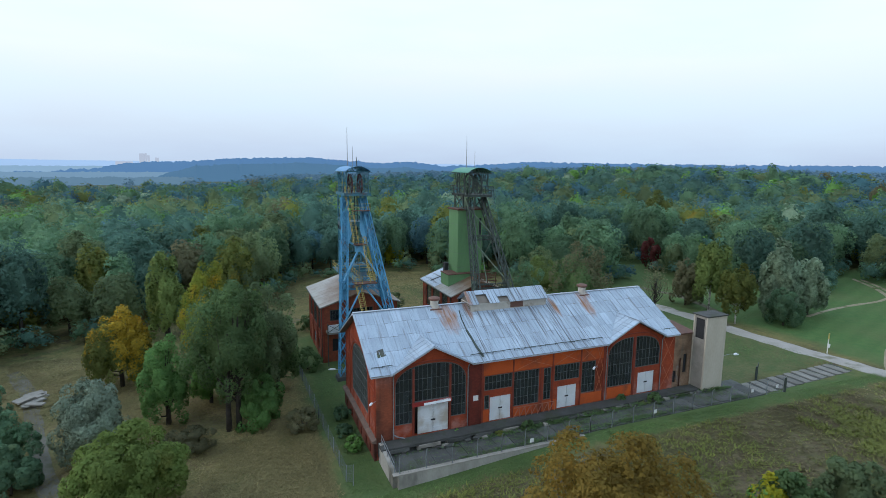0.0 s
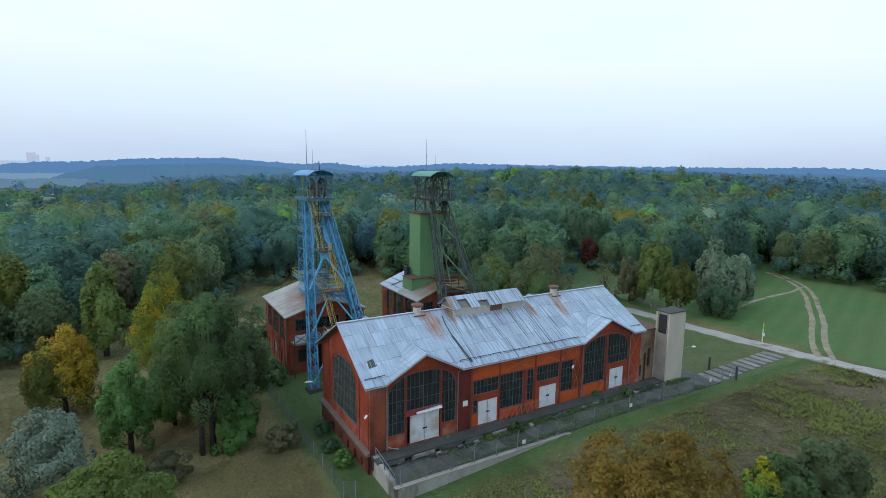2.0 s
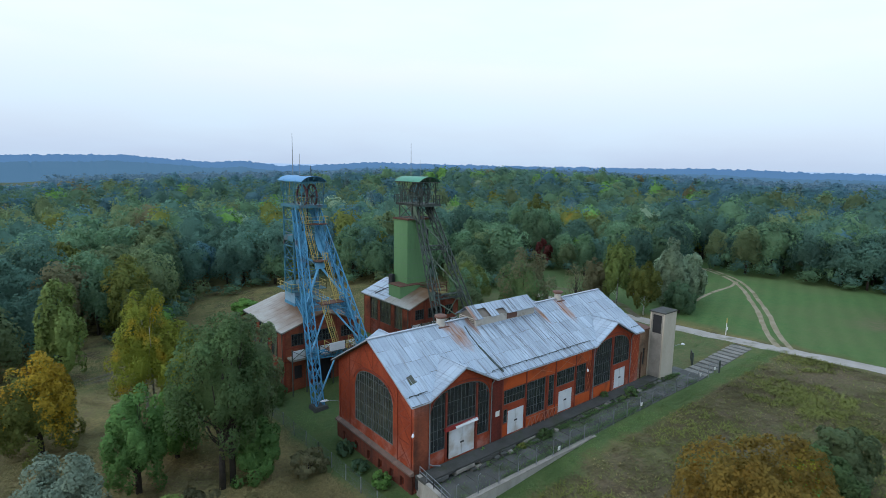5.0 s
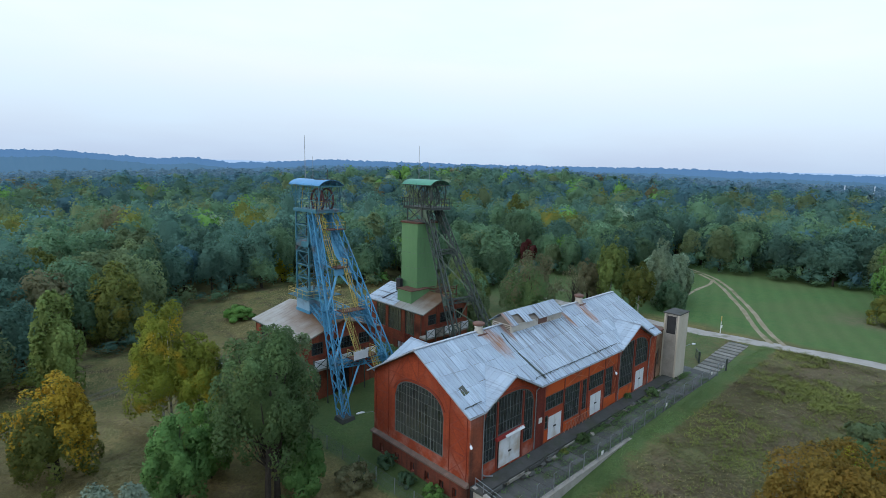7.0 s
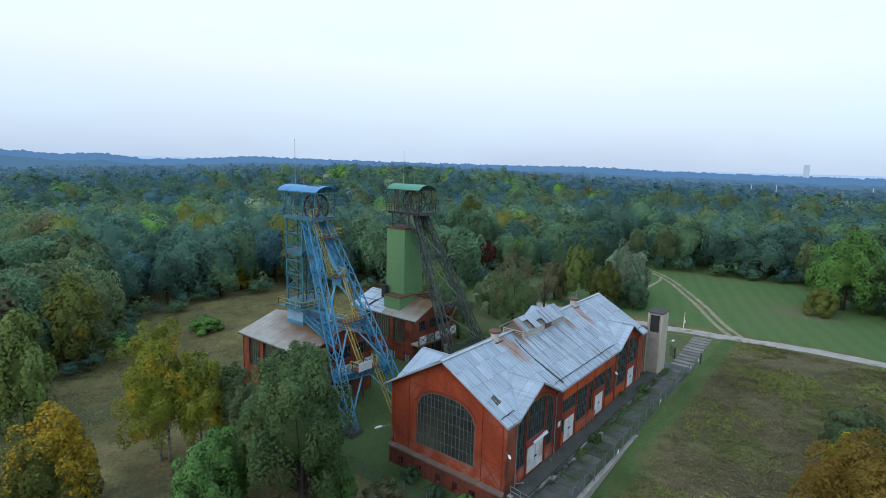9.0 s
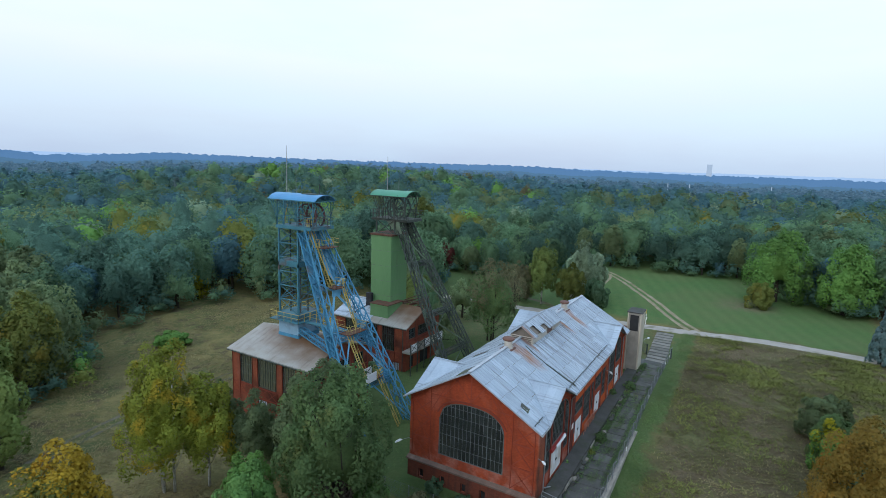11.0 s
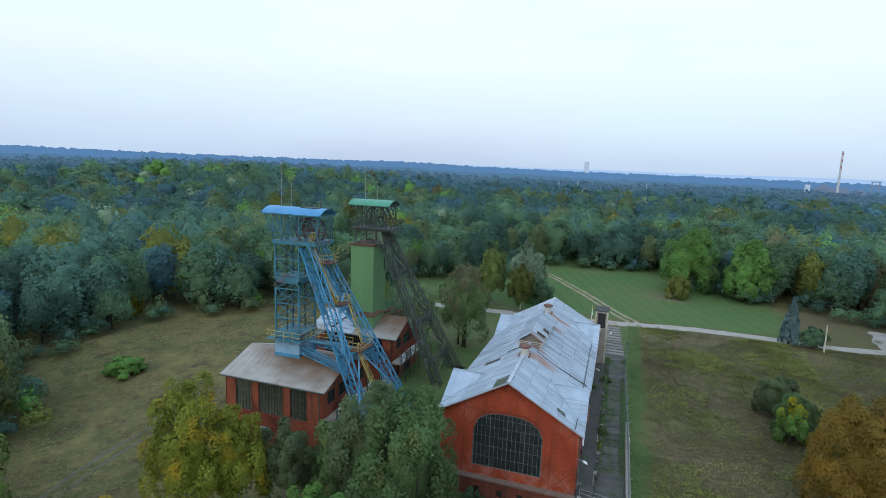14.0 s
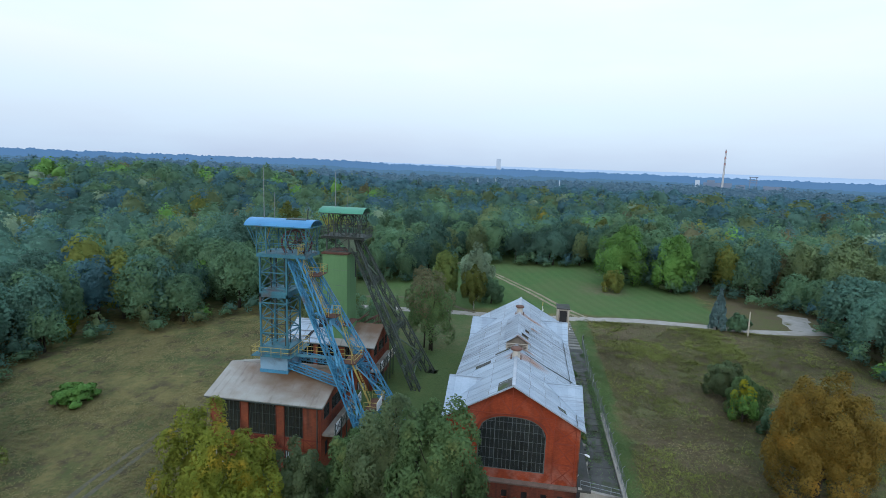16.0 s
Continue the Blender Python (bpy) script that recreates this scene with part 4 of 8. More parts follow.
# windows
WR = [3.05, 4.15, 5.3, 6.35, 7.4, 8.3, 9.0]
window(hall, 52.0, 59.05, 3.05, 9.0, west, 16, WR, shape=ARCHW, frame_w=0.12, bar_w=0.045)
window(hall, 15.05, 16.85, 3.0, 9, south, 4, [3.0, 4.2, 5.05, 6.3, 7.5, 9.0], shape=ARCH1, frame_w=0.1, bar_w=0.045)
window(hall, 16.95, 20.7, 5.12, 9, south, 8, [5.12, 6.2, 7.4, 9.0], shape=ARCH1, frame_w=0.1, bar_w=0.045)
window(hall, 20.8, 22.5, 3.0, 9, south, 4, [3.0, 4.2, 5.05, 6.3, 7.5, 9.0], shape=ARCH1, frame_w=0.1, bar_w=0.045)
window(hall, 24.55, 27.8, 5.1, 6.67, south, 7, 2, frame_w=0.08, bar_w=0.045)
window(hall, 24.55, 25.15, 3.1, 4.6, south, 1, 2, frame_w=0.08, bar_w=0.045)
window(hall, 27.95, 31.05, 2.85, 6.67, south, 7, 4, frame_w=0.08, bar_w=0.045)
window(hall, 31.6, 32.55, 3.0, 6.6, south, 2, 4, frame_w=0.08, bar_w=0.045)
window(hall, 32.95, 36.2, 4.9, 6.7, south, 8, 2, frame_w=0.08, bar_w=0.045)
window(hall, 36.5, 38.35, 3.0, 6.62, south, 4, 4, frame_w=0.08, bar_w=0.045)
window(hall, 40.03, 43.5, 3.1, 9, south, 8, [3.1, 4.4, 5.7, 7.0, 8.75], shape=ARCH2, frame_w=0.1, bar_w=0.045)
window(hall, 43.9, 47.5, 4.95, 9, south, 7, [4.95, 5.9, 7.0, 8.75], shape=ARCH2, frame_w=0.1, bar_w=0.045)
for y in (50.2, 51.9, 53.9, 56.0, 58.4, 60.9):
    # Near-black plates stand in for shade in the cellar openings.
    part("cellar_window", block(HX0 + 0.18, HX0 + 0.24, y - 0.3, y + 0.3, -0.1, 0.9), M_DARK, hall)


# doors
def double_door(a, b, z1, y, lintel=0.0):
    d = part("door", prism(bmesh.new(), [(a, y, FLOOR), (b, y, FLOOR), (b, y, z1), (a, y, z1)], (0, 0.05, 0)), M_DARK, hall, "closed white double door")
    m = (a + b) / 2
    for p, q in ((a, m), (m, b)):
        bm = block(p + 0.02, q - 0.02, y - 0.06, y - 0.005, FLOOR + 0.05, z1 - 0.02)
        for z in (FLOOR + 0.5, (FLOOR + z1) / 2, z1 - 0.35):
            box(bm, p + 0.06, q - 0.06, y - 0.075, y - 0.061, z - 0.05, z + 0.05)
        for u in (p + 0.1, q - 0.1):
            box(bm, u - 0.05, u + 0.05, y - 0.073, y - 0.0605, FLOOR + 0.08, z1 - 0.06)
        leaf = part("leaf", bm, M_WHITEDOOR, d)
    part("handle", block(m - 0.22, m + 0.22, y - 0.12, y - 0.07, FLOOR + 1.25, FLOOR + 1.4), M_DARK, d, "dark latch plate")
    if lintel:
        part("lintel", block(a - 0.6, b + 0.25, y - 0.35, y + 0.05, z1 + 0.03, z1 + lintel), M_REDPAINT, d, "dull red steel canopy beam")
        part("rain_board", prism(bmesh.new(), [(a + 0.55, y - 0.5, z1 + 0.1), (b + 0.1, y - 0.5, z1 + 0.16), (b + 0.1, y - 0.3, z1 + lintel), (a + 0.55, y - 0.3, z1 + lintel - 0.06)], (0, 0, 0.04)), M_WHITEDOOR, d, "dented pale sheet-metal rain board")
    return d


double_door(17.35, 20.6, 4.7, HY0 + 0.12, 0.36)
double_door(25.2, 27.65, 4.33, HY0 + 0.1)
double_door(33.4, 35.85, 4.24, HY0 + 0.1)
double_door(44.4, 46.8, 4.27, HY0 + 0.1)

# steel posts, frieze panels and pilasters on the long side
for x, w, z0, z1 in ((16.9, 0.2, FLOOR, 8.5), (20.75, 0.2, FLOOR, 8.5), (24.3, 0.2, FLOOR, 8.4), (27.88, 0.14, FLOOR, 8.3), (31.3, 0.2, FLOOR, 6.7), (32.72, 0.16, FLOOR, 8.3), (36.35, 0.16, FLOOR, 8.3), (39.45, 0.2, FLOOR, 8.4), (43.7, 0.3, FLOOR, 8.7)):
    part("steel_post", block(x - w / 2, x + w / 2, HY0 - 0.07, HY0 + 0.2, z0, z1), M_FRAMEBAR, hall)
for a, b in ((24.4, 27.8), (27.96, 32.63), (32.81, 36.26), (36.44, 39.34)):
    part("frieze_panel", block(a, b, HY0 - 0.025, HY0 + 0.02, 6.76, 8.4), M_ORANGE, hall, "orange-red rendered panel")
for a, b, z0, z1 in ((24.4, 25.1, 1.75, 3.0), (27.98, 31.15, 1.75, 2.78), (31.45, 33.3, 1.75, 2.9), (36.44, 39.3, 1.75, 2.9), (40.1, 43.5, 1.75, 3.0)):
    part("apron_panel", block(a, b, HY0 - 0.02, HY0 + 0.02, z0, z1), M_ORANGE, hall, "orange-red rendered panel")
part("pilaster", block(22.75, 24.15, HY0 - 0.14, HY0 + 0.02, 0.6, 8.35), M_BRICK_DARK, hall, "sooty dark brick pilaster")
part("pilaster", block(HX0 - 0.02, 14.75, HY0 - 0.1, HY0 + 0.02, 0.6, 8.35), M_BRICK_HOUSE, hall)
part("pilaster", block(47.75, HX1 + 0.02, HY0 - 0.1, HY0 + 0.02, 0.6, 8.35), M_BRICK, hall)
for g, b in ((GABLES[0], ARCH1), (GABLES[1], ARCH2)):
    bm = bmesh.new()
    us = [g - 3.8 + 7.6 * i / 24 for i in range(25)]
    r = arch(g - 3.85, g + 3.85, 6.9, 9.1)
    for u1, u2 in zip(us, us[1:]):
        bar(bm, (u1, HY0 - 0.02, r(u1) + 0.06), (u2, HY0 - 0.02, r(u2) + 0.06), 0.12, 0.1)
    part("arch_moulding", bm, M_FRAMEBAR, hall)

for a, b, z0, z1 in ((38.42, 39.32, 2.95, 5.6), (38.42, 39.32, 5.6, 8.3), (47.8, 49.5, 2.0, 5.0), (47.8, 49.5, 5.0, 8.2), (36.5, 38.3, 6.8, 8.3), (33.0, 36.2, 6.8, 8.3), (28.1, 32.5, 6.8, 8.3)):
    for p, q in ((z0, z1), (z1, z0)):
        part("wall_brace", bar(bmesh.new(), (a, HY0 - (0.115 if a > 47 else 0.04), p), (b, HY0 - (0.115 if a > 47 else 0.04), q), 0.025, 0.06), M_BRACE, hall)

# braced steel frame in the gable wall
bm = bmesh.new()
X = HX0 - 0.012
for y in (49.0, 51.2, 60.0, 62.1):
    bar(bm, (X, y, 2.0), (X, y, gable_top(y) - 0.05), 0.13, 0.05)
for z in (4.3, 6.6):
    for a, b in ((49.0, 51.2), (60.0, 62.1)):
        bar(bm, (X, a, z), (X, b, z), 0.05, 0.13)
for a, b in ((49.0, 51.2), (60.0, 62.1)):
    for z0, z1 in ((2.1, 4.3), (4.3, 6.6), (6.6, 8.4)):
        bar(bm, (X, a, z0), (X, b, z1), 0.03, 0.09)
        bar(bm, (X, b, z0), (X, a, z1), 0.03, 0.09)
for y0, z0, y1, z1 in ((51.2, 7.4, 53.0, 10.6), (60.0, 7.4, 58.2, 10.6), (52.6, 9.3, 54.2, 11.4), (58.6, 9.3, 57.0, 11.4), (55.6, 9.3, 55.6, 12.2), (55.6, 9.4, 54.0, 11.3), (55.6, 9.4, 57.2, 11.3), (51.2, 9.2, 60.0, 9.2)):
    bar(bm, (X, y0, z0), (X, y1, z1), 0.03, 0.09)
part("wall_frame", bm, M_WALLBAR, hall, "dark red steel bracing let into the brick")
bm = bmesh.new()
us = [51.85 + 7.35 * i / 24 for i in range(25)]
r = arch(51.75, 59.3, 6.9, 9.22)
for u1, u2 in zip(us, us[1:]):
    bar(bm, (X - 0.01, u1, r(u1)), (X - 0.01, u2, r(u2)), 0.1, 0.14)
part("arch_moulding", bm, M_FRAMEBAR, hall)
bm = bmesh.new()
prism(bm, [(HX0 - 0.01, HY0 - 0.1, 2.05), (HX0 - 0.45, HY0 - 0.1, 1.85), (HX0 - 0.45, HY0 - 0.1, 1.68), (HX0 - 0.01, HY0 - 0.1, 1.6)], (0, HY1 - HY0 + 0.2, 0))
part("plinth_ledge", bm, material("mossy_ledge_stone", (0.17, 0.11, 0.085), (0.10, 0.07, 0.055), rough=0.9, scale=1.0, grime=(0.28, 0.18, 0.14), grime_amount=0.3), hall, "weathered sloping ledge above the plinth")
bm = wall_panels(bmesh.new(), HY0 - 0.05, HY1 + 0.05, -1.2, L(1.62), [(y - 0.3, y + 0.3, L(-0.1), L(0.9)) for y in (50.2, 51.9, 53.9, 56.0, 58.4, 60.9)], lambda u, z, s: (HX0 - 0.22 + 0.215 * s, u, z))
part("plinth", bm, M_PLINTH, hall, "patchy brick plinth with small cellar windows")
part("footing", block(HX0 - 0.45, HX0 - 0.2, HY0 + 0.4, HY1 + 0.2, -1.2, -0.28), M_CONCRETE, hall)

# down pipes and cables
for x in (14.85, 22.62, 39.7, 47.62):
    bm = tube(bmesh.new(), [(x, HY0 - 0.16, FLOOR + 0.1), (x, HY0 - 0.16, 8.0), (x, HY0 - 0.45, 8.4)], 0.055, 7)
    part("down_pipe", bm, M_GALV, hall)
bm = tube(bmesh.new(), [(14.85, HY0 - 0.2, FLOOR + 0.55), (15.2, HY0 - 0.25, FLOOR + 0.3), (15.9, HY0 - 0.5, FLOOR + 0.14)], 0.06, 7)
part("down_pipe", bm, M_GALV, hall, "broken bent pipe end")
bm = bmesh.new()
for i in range(7):
    a = 31.0 + i * 0.42
    bar(bm, (27.9 + i * 0.72, HY0 - 0.3, FLOOR + 0.05), (28.5 + i * 0.72, HY0 - 0.3, FLOOR + 1.15), 0.05)
    bar(bm, (28.5 + i * 0.72, HY0 - 0.3, FLOOR + 1.15), (28.62 + i * 0.72, HY0 - 0.3, FLOOR + 0.05), 0.05)
bar(bm, (27.9, HY0 - 0.3, FLOOR + 1.1), (33.0, HY0 - 0.3, FLOOR + 1.1), 0.05)
part("truss_rail", bm, material("faded_pink_steel", (0.42, 0.16, 0.10), (0.3, 0.12, 0.08), rough=0.7), hall, "zigzag steel rail propped against the wall")
for x, z in ((23.5, 4.6),):
    part("wall_sign", block(x - 0.28, x + 0.28, HY0 - 0.19, HY0 - 0.16, z - 0.28, z + 0.28), M_SIGN, hall, "small white square sign")

# roof: deck, then its sheets at the end of the file
def slope_z(y, north=False):
    return EAVE + SN * (RN - y) if north else EAVE + SS * (y - RS)


for g0, g1 in ((RX0, GABLES[0] - GW), (GABLES[0] + GW, GABLES[1] - GW), (GABLES[1] + GW, RX1)):
    bm = bmesh.new()
    hexa(bm, [(g0, RS, EAVE - 0.14), (g1, RS, EAVE - 0.14), (g1, RY, RIDGE - 0.14), (g0, RY, RIDGE - 0.14), (g0, RS, EAVE - 0.01), (g1, RS, EAVE - 0.01), (g1, RY, RIDGE - 0.01), (g0, RY, RIDGE - 0.01)])
    part("roof_deck", bm, M_WOOD, hall)
for g in GABLES:
    bm = bmesh.new()
    for s in (-1, 1):
        yv = RS + (GTOP - EAVE) / SS
        a, b, c, d = (g + s * GW, RS), (g, yv), (g, RY), (g + s * GW, RY)
        prism(bm, [(p[0], p[1], slope_z(p[1]) - 0.14) for p in (a, b, c, d)], (0, 0, 0.13))
    part("roof_deck", bm, M_WOOD, hall)
bm = bmesh.new()
hexa(bm, [(RX0, RY, RIDGE - 0.14), (RX1, RY, RIDGE - 0.14), (RX1, RN, EAVE - 0.14), (RX0, RN, EAVE - 0.14), (RX0, RY, RIDGE - 0.01), (RX1, RY, RIDGE - 0.01), (RX1, RN, EAVE - 0.01), (RX0, RN, EAVE - 0.01)])
part("roof_deck", bm, M_WOOD, hall)
bm = bmesh.new()
bar(bm, (RX0, RY, RIDGE + 0.05), (RX1, RY, RIDGE + 0.05), 0.35, 0.06)
part("ridge_cap", bm, M_FLASH, hall)
for x in (RX0, RX1):
    for y in (RS, RN):
        part("barge_board", bar(bmesh.new(), (x, y, EAVE - 0.05), (x, RY, RIDGE - 0.05), 0.05, 0.12), M_FLASH, hall)
bm = bmesh.new()
for g in GABLES:
    for s in (-1, 1):
        bar(bm, (g + s * GW, RS - 0.04, EAVE - 0.02), (g, RS - 0.04, GTOP - 0.02), 0.05, 0.13)
for a, b in ((RX0, GABLES[0] - GW), (GABLES[0] + GW, GABLES[1] - GW), (GABLES[1] + GW, RX1)):
    bar(bm, (a, RS - 0.03, EAVE - 0.09), (b, RS - 0.03, EAVE - 0.07), 0.05, 0.1)
part("eaves_trim", bm, M_FLASH, hall)
for a, b in ((12.9, 14.9), (23.1, 39.3), (48.2, 49.8)):
    bm = bmesh.new()
    k = max(2, int((b - a) / 1.2))
    for i in range(k):
        p, q = a + (b - a) * i / k, a + (b - a) * (i + 1) / k
        bar(bm, (p, RS + 0.8, slope_z(RS + 0.8) + 0.17), (q, RS + 0.8, slope_z(RS + 0.8) + 0.17 + random.uniform(-0.03, 0.03)), 0.05)
        bar(bm, (p, RS + 0.8, slope_z(RS + 0.8)), (p, RS + 0.8, slope_z(RS + 0.8) + 0.2), 0.05)
    part("snow_guard", bm, M_DARKSTEEL, hall)
bm = bmesh.new()
pts = [(24.35, 48.7), (24.3, 49.2), (24.15, 50.0), (24.05, 51.2), (23.95, 52.0), (24.0, 53.5), (24.2, 54.6)]
for i, (p, q) in enumerate(zip(pts, pts[1:])):
    bar(bm, (*p, slope_z(p[1]) + 0.06), (*q, slope_z(q[1]) + 0.06), 0.24 if i < 4 else 0.1, 0.05)
part("roof_joint", bm, M_DARKSTEEL, hall, "dark open joint across the roof")
# Dark plates laid on the roof for the unlit gaps of missing sheets.
for x, y in ((13.75, 50.05),):
    bm = prism(bmesh.new(), [(x, y, slope_z(y) + 0.05), (x + 0.9, y + 0.15, slope_z(y + 0.15) + 0.05), (x + 0.75, y + 0.95, slope_z(y + 0.95) + 0.05), (x + 0.1, y + 0.8, slope_z(y + 0.8) + 0.05)], (0, 0, 0.012))
    part("roof_patch", bm, M_DARKCONC, hall, "dark plate standing in for the gap of a missing sheet")
for x0, x1, y0, y1 in ((12.7, 14.9, 55.75, 57.2), (22.6, 23.6, 58.6, 60.4), (24.8, 25.3, 56.1, 58.2)):
    bm = prism(bmesh.new(), [(x, y, slope_z(y, True) + 0.06) for x, y in ((x0, y0), (x0, y1), (x1, y1), (x1, y0))][::-1], (0, 0, 0.012))
    part("roof_patch", bm, M_DARKCONC, hall, "dark plate standing in for the gap of a missing sheet")

# gables: their own small roofs
for north, centres in ((False, GABLES), (True, (18.6, 43.2))):
    for g in centres:
        ye, sl = (RN, SN) if north else (RS, SS)
        d = (GTOP - EAVE) / sl * (-1 if north else 1)
        for s in (-1, 1):
            F, A, V = Vector((g + s * GW, ye, EAVE)), Vector((g, ye, GTOP)), Vector((g, ye + d, GTOP))
            for i in range(5):
                t0, t1 = i / 5, (i + 1) / 5
                p = [A.lerp(V, t0), A.lerp(V, t1), F.lerp(V, t1), F.lerp(V, t0)]
                if i == 4:
                    p = [A.lerp(V, t0), V, F.lerp(V, t0)]
                bm = prism(bmesh.new(), p, (0, 0, 0.06 + random.uniform(0, 0.015)))
                bar(bm, p[0] + Vector((0, 0, 0.07)), p[-1] + Vector((0, 0, 0.07)), 0.03, 0.05)
                bmesh.ops.recalc_face_normals(bm, faces=bm.faces)
                part("gable_sheet", bm, M_ROOF, hall)
        bm = bmesh.new()
        bar(bm, (g, ye, GTOP + 0.075), (g, ye + d, GTOP + 0.075), 0.22, 0.03)
        part("ridge_cap", bm, M_ROOF, hall)

# roof ventilator lantern along the ridge
lantern = part("roof_lantern", block(25.5, 35.1, 54.25, 56.95, 11.6, 12.75), CREAM, hall, "long roof ventilator with cream boarding and torn sheets")
bm = bmesh.new()
prism(bm, [(25.5, 54.25, 12.75), (25.5, 56.95, 12.75), (25.5, RY, 13.65)], (9.6, 0, 0))
bmesh.ops.recalc_face_normals(bm, faces=bm.faces)
part("attic_boards", bm, M_WOOD, lantern)
for i in range(8):
    a, b = 25.1 + i * 1.27, 25.1 + (i + 1) * 1.27
    for s in (-1, 1):
        ye = RY + s * 1.7
        if s < 0 and i in (1, 3):
            y0, z0, t = RY, 13.86, (0.55 if i == 3 else 0.3)
            pe = (ye - (ye - RY) * (1 - t), 12.72 + (13.86 - 12.72) * (1 - t))
        else:
            pe = (ye, 12.72)
        lift = random.uniform(0, 0.03)
        bm = prism(bmesh.new(), [(a, pe[0], pe[1] + lift), (b - 0.02, pe[0], pe[1] + lift), (b - 0.02, RY, 13.86 + lift), (a, RY, 13.86 + lift)], (0, 0, 0.04))
        for k in range(4):
            u = a + (b - a) * (k + 0.5) / 4
            bar(bm, (u, pe[0], pe[1] + lift + 0.05), (u, RY, 13.9 + lift), 0.03, 0.04)
        bmesh.ops.recalc_face_normals(bm, faces=bm.faces)
        part("lantern_sheet", bm, M_ROOF, lantern)
part("louvre", block(30.4, 32.0, 54.18, 54.26, 12.0, 12.72), M_RUSTCAP, lantern, "brown open louvre")
bm = bmesh.new()
for z in (12.0, 12.2, 12.4, 12.6):
    bar(bm, (25.44, 54.4, z), (25.44, 56.8, z), 0.05, 0.1)
part("louvre", bm, M_WOOD, lantern)

# two ventilator stacks
for x in (21.66, 41.12):
    st = part("ventilator_stack", tube(bmesh.new(), [(x, RY, 12.2), (x, RY, 12.5), (x, RY, 12.95), (x, RY, 13.3)], [0.60, 0.48, 0.42, 0.52], 16), CREAM, hall, "stubby cream ventilator with a rusted cap", smooth=True)
    part("cap", tube(bmesh.new(), [(x, RY, 13.28), (x, RY, 13.36), (x, RY, 13.52), (x, RY, 13.62)], [0.58, 0.66, 0.64, 0.36], 20), M_RUSTCAP, st, "rusted brown cap")
    part("base_flashing", block(x - 0.7, x + 0.7, RY - 0.65, RY + 0.65, 12.1, 12.4), M_RUSTCAP, st)


def arm_lamp(x, y, z, dx, dy, label):
    """Street-type lamp head on a bent arm that starts at a wall."""
    ob = part("wall_lamp", tube(bmesh.new(), [(x, y, z - 0.35), (x + dx * 0.15, y + dy * 0.15, z - 0.1), (x + dx * 0.75, y + dy * 0.75, z)], 0.03, 6), M_GALV, hall, label)
    bm = tube(bmesh.new(), [(x + dx * 0.7, y + dy * 0.7, z), (x + dx * 0.85, y + dy * 0.85, z + 0.05), (x + dx * 1.1, y + dy * 1.1, z + 0.03), (x + dx * 1.25, y + dy * 1.25, z)], [0.05, 0.11, 0.12, 0.04], 8)
    part("lamp_head", bm, M_LAMP, ob, "white lamp housing")


arm_lamp(13.25, 48.72, 6.0, -0.75, -0.85, "white lamp on a short bent wall arm")
arm_lamp(38.6, 48.7, 6.1, -1.2, -0.9, "white lamp on a bent wall arm")
arm_lamp(13.2, 62.3, 4.0, -1.6, 0.5, "white lamp on a long bent wall arm")

# annexe and the free-standing concrete tower
annexe = empty("annexe", "pale brick annexe with a rusty lean-to roof", "building", at=(51.4, 53, 0.8))
part("wall", wall_panels(bmesh.new(), 49.62, 53.2, 0.3, L(8.0), [(50.4, 50.9, L(1.9), L(3.4)), (51.9, 52.5, L(3.0), L(5.4))], lambda u, z, s: (u, 49.3 + 0.35 * s, z)), M_PALEBRICK, annexe)
part("wall", block(52.85, 53.2, 49.66, 57.5, 0.3, 8.0), M_PALEBRICK, annexe)
part("wall", block(49.62, 53.2, 57.51, 57.85, 0.3, 8.0), M_PALEBRICK, annexe)
part("window", block(51.9, 52.5, 49.45, 49.5, 3.0, 5.4), M_DARK, annexe)
part("window", block(50.4, 50.9, 49.45, 49.5, 1.9, 3.4), M_DARK, annexe)
part("roof", hexa(bmesh.new(), [(49.61, 49.1, 7.95), (53.4, 49.1, 7.95), (53.4, 53.0, 8.3), (49.61, 53.0, 8.3), (49.61, 49.1, 8.12), (53.4, 49.1, 8.12), (53.4, 53.0, 8.5), (49.61, 53.0, 8.5)]), M_RUSTCAP, annexe, "rusty brown sheet roof")
part("roof", hexa(bmesh.new(), [(49.61, 53.02, 8.2), (53.4, 53.02, 8.2), (53.4, 58.0, 8.4), (49.61, 58.0, 8.4), (49.61, 53.02, 8.45), (53.4, 53.02, 8.45), (53.4, 58.0, 8.6), (49.61, 58.0, 8.6)]), M_ROOF, annexe, "pale sheet roof")
part("drain_pipe", tube(bmesh.new(), [(51.3, 49.15, 1.2), (51.3, 49.15, 4.6), (51.3, 49.1, 5.0)], 0.09, 8), M_RUST, annexe)

tower = empty("concrete_tower", "narrow pale concrete tower with a dark top opening beside the hall", "tower", at=(54.5, 48.2, 0.9))
bm = bmesh.new()
box(bm, 52.97, 56.1, 47.16, 47.36, 0.5, 10.4)
box(bm, 52.97, 56.1, 49.0, 49.2, 0.5, 10.4)
box(bm, 55.9, 56.1, 47.37, 48.99, 0.5, 10.4)
part("wall", bm, M_PALECONC, tower)
bm = bmesh.new()
box(bm, 52.97, 53.17, 47.37, 48.99, 0.5, 7.6)
box(bm, 52.97, 53.17, 47.37, 47.55, 7.6, 10.4)
box(bm, 52.97, 53.17, 48.8, 48.99, 7.6, 10.4)
box(bm, 52.97, 53.17, 47.56, 48.79, 10.1, 10.4)
part("wall", bm, M_CONCRETE, tower, "darker grey concrete side")
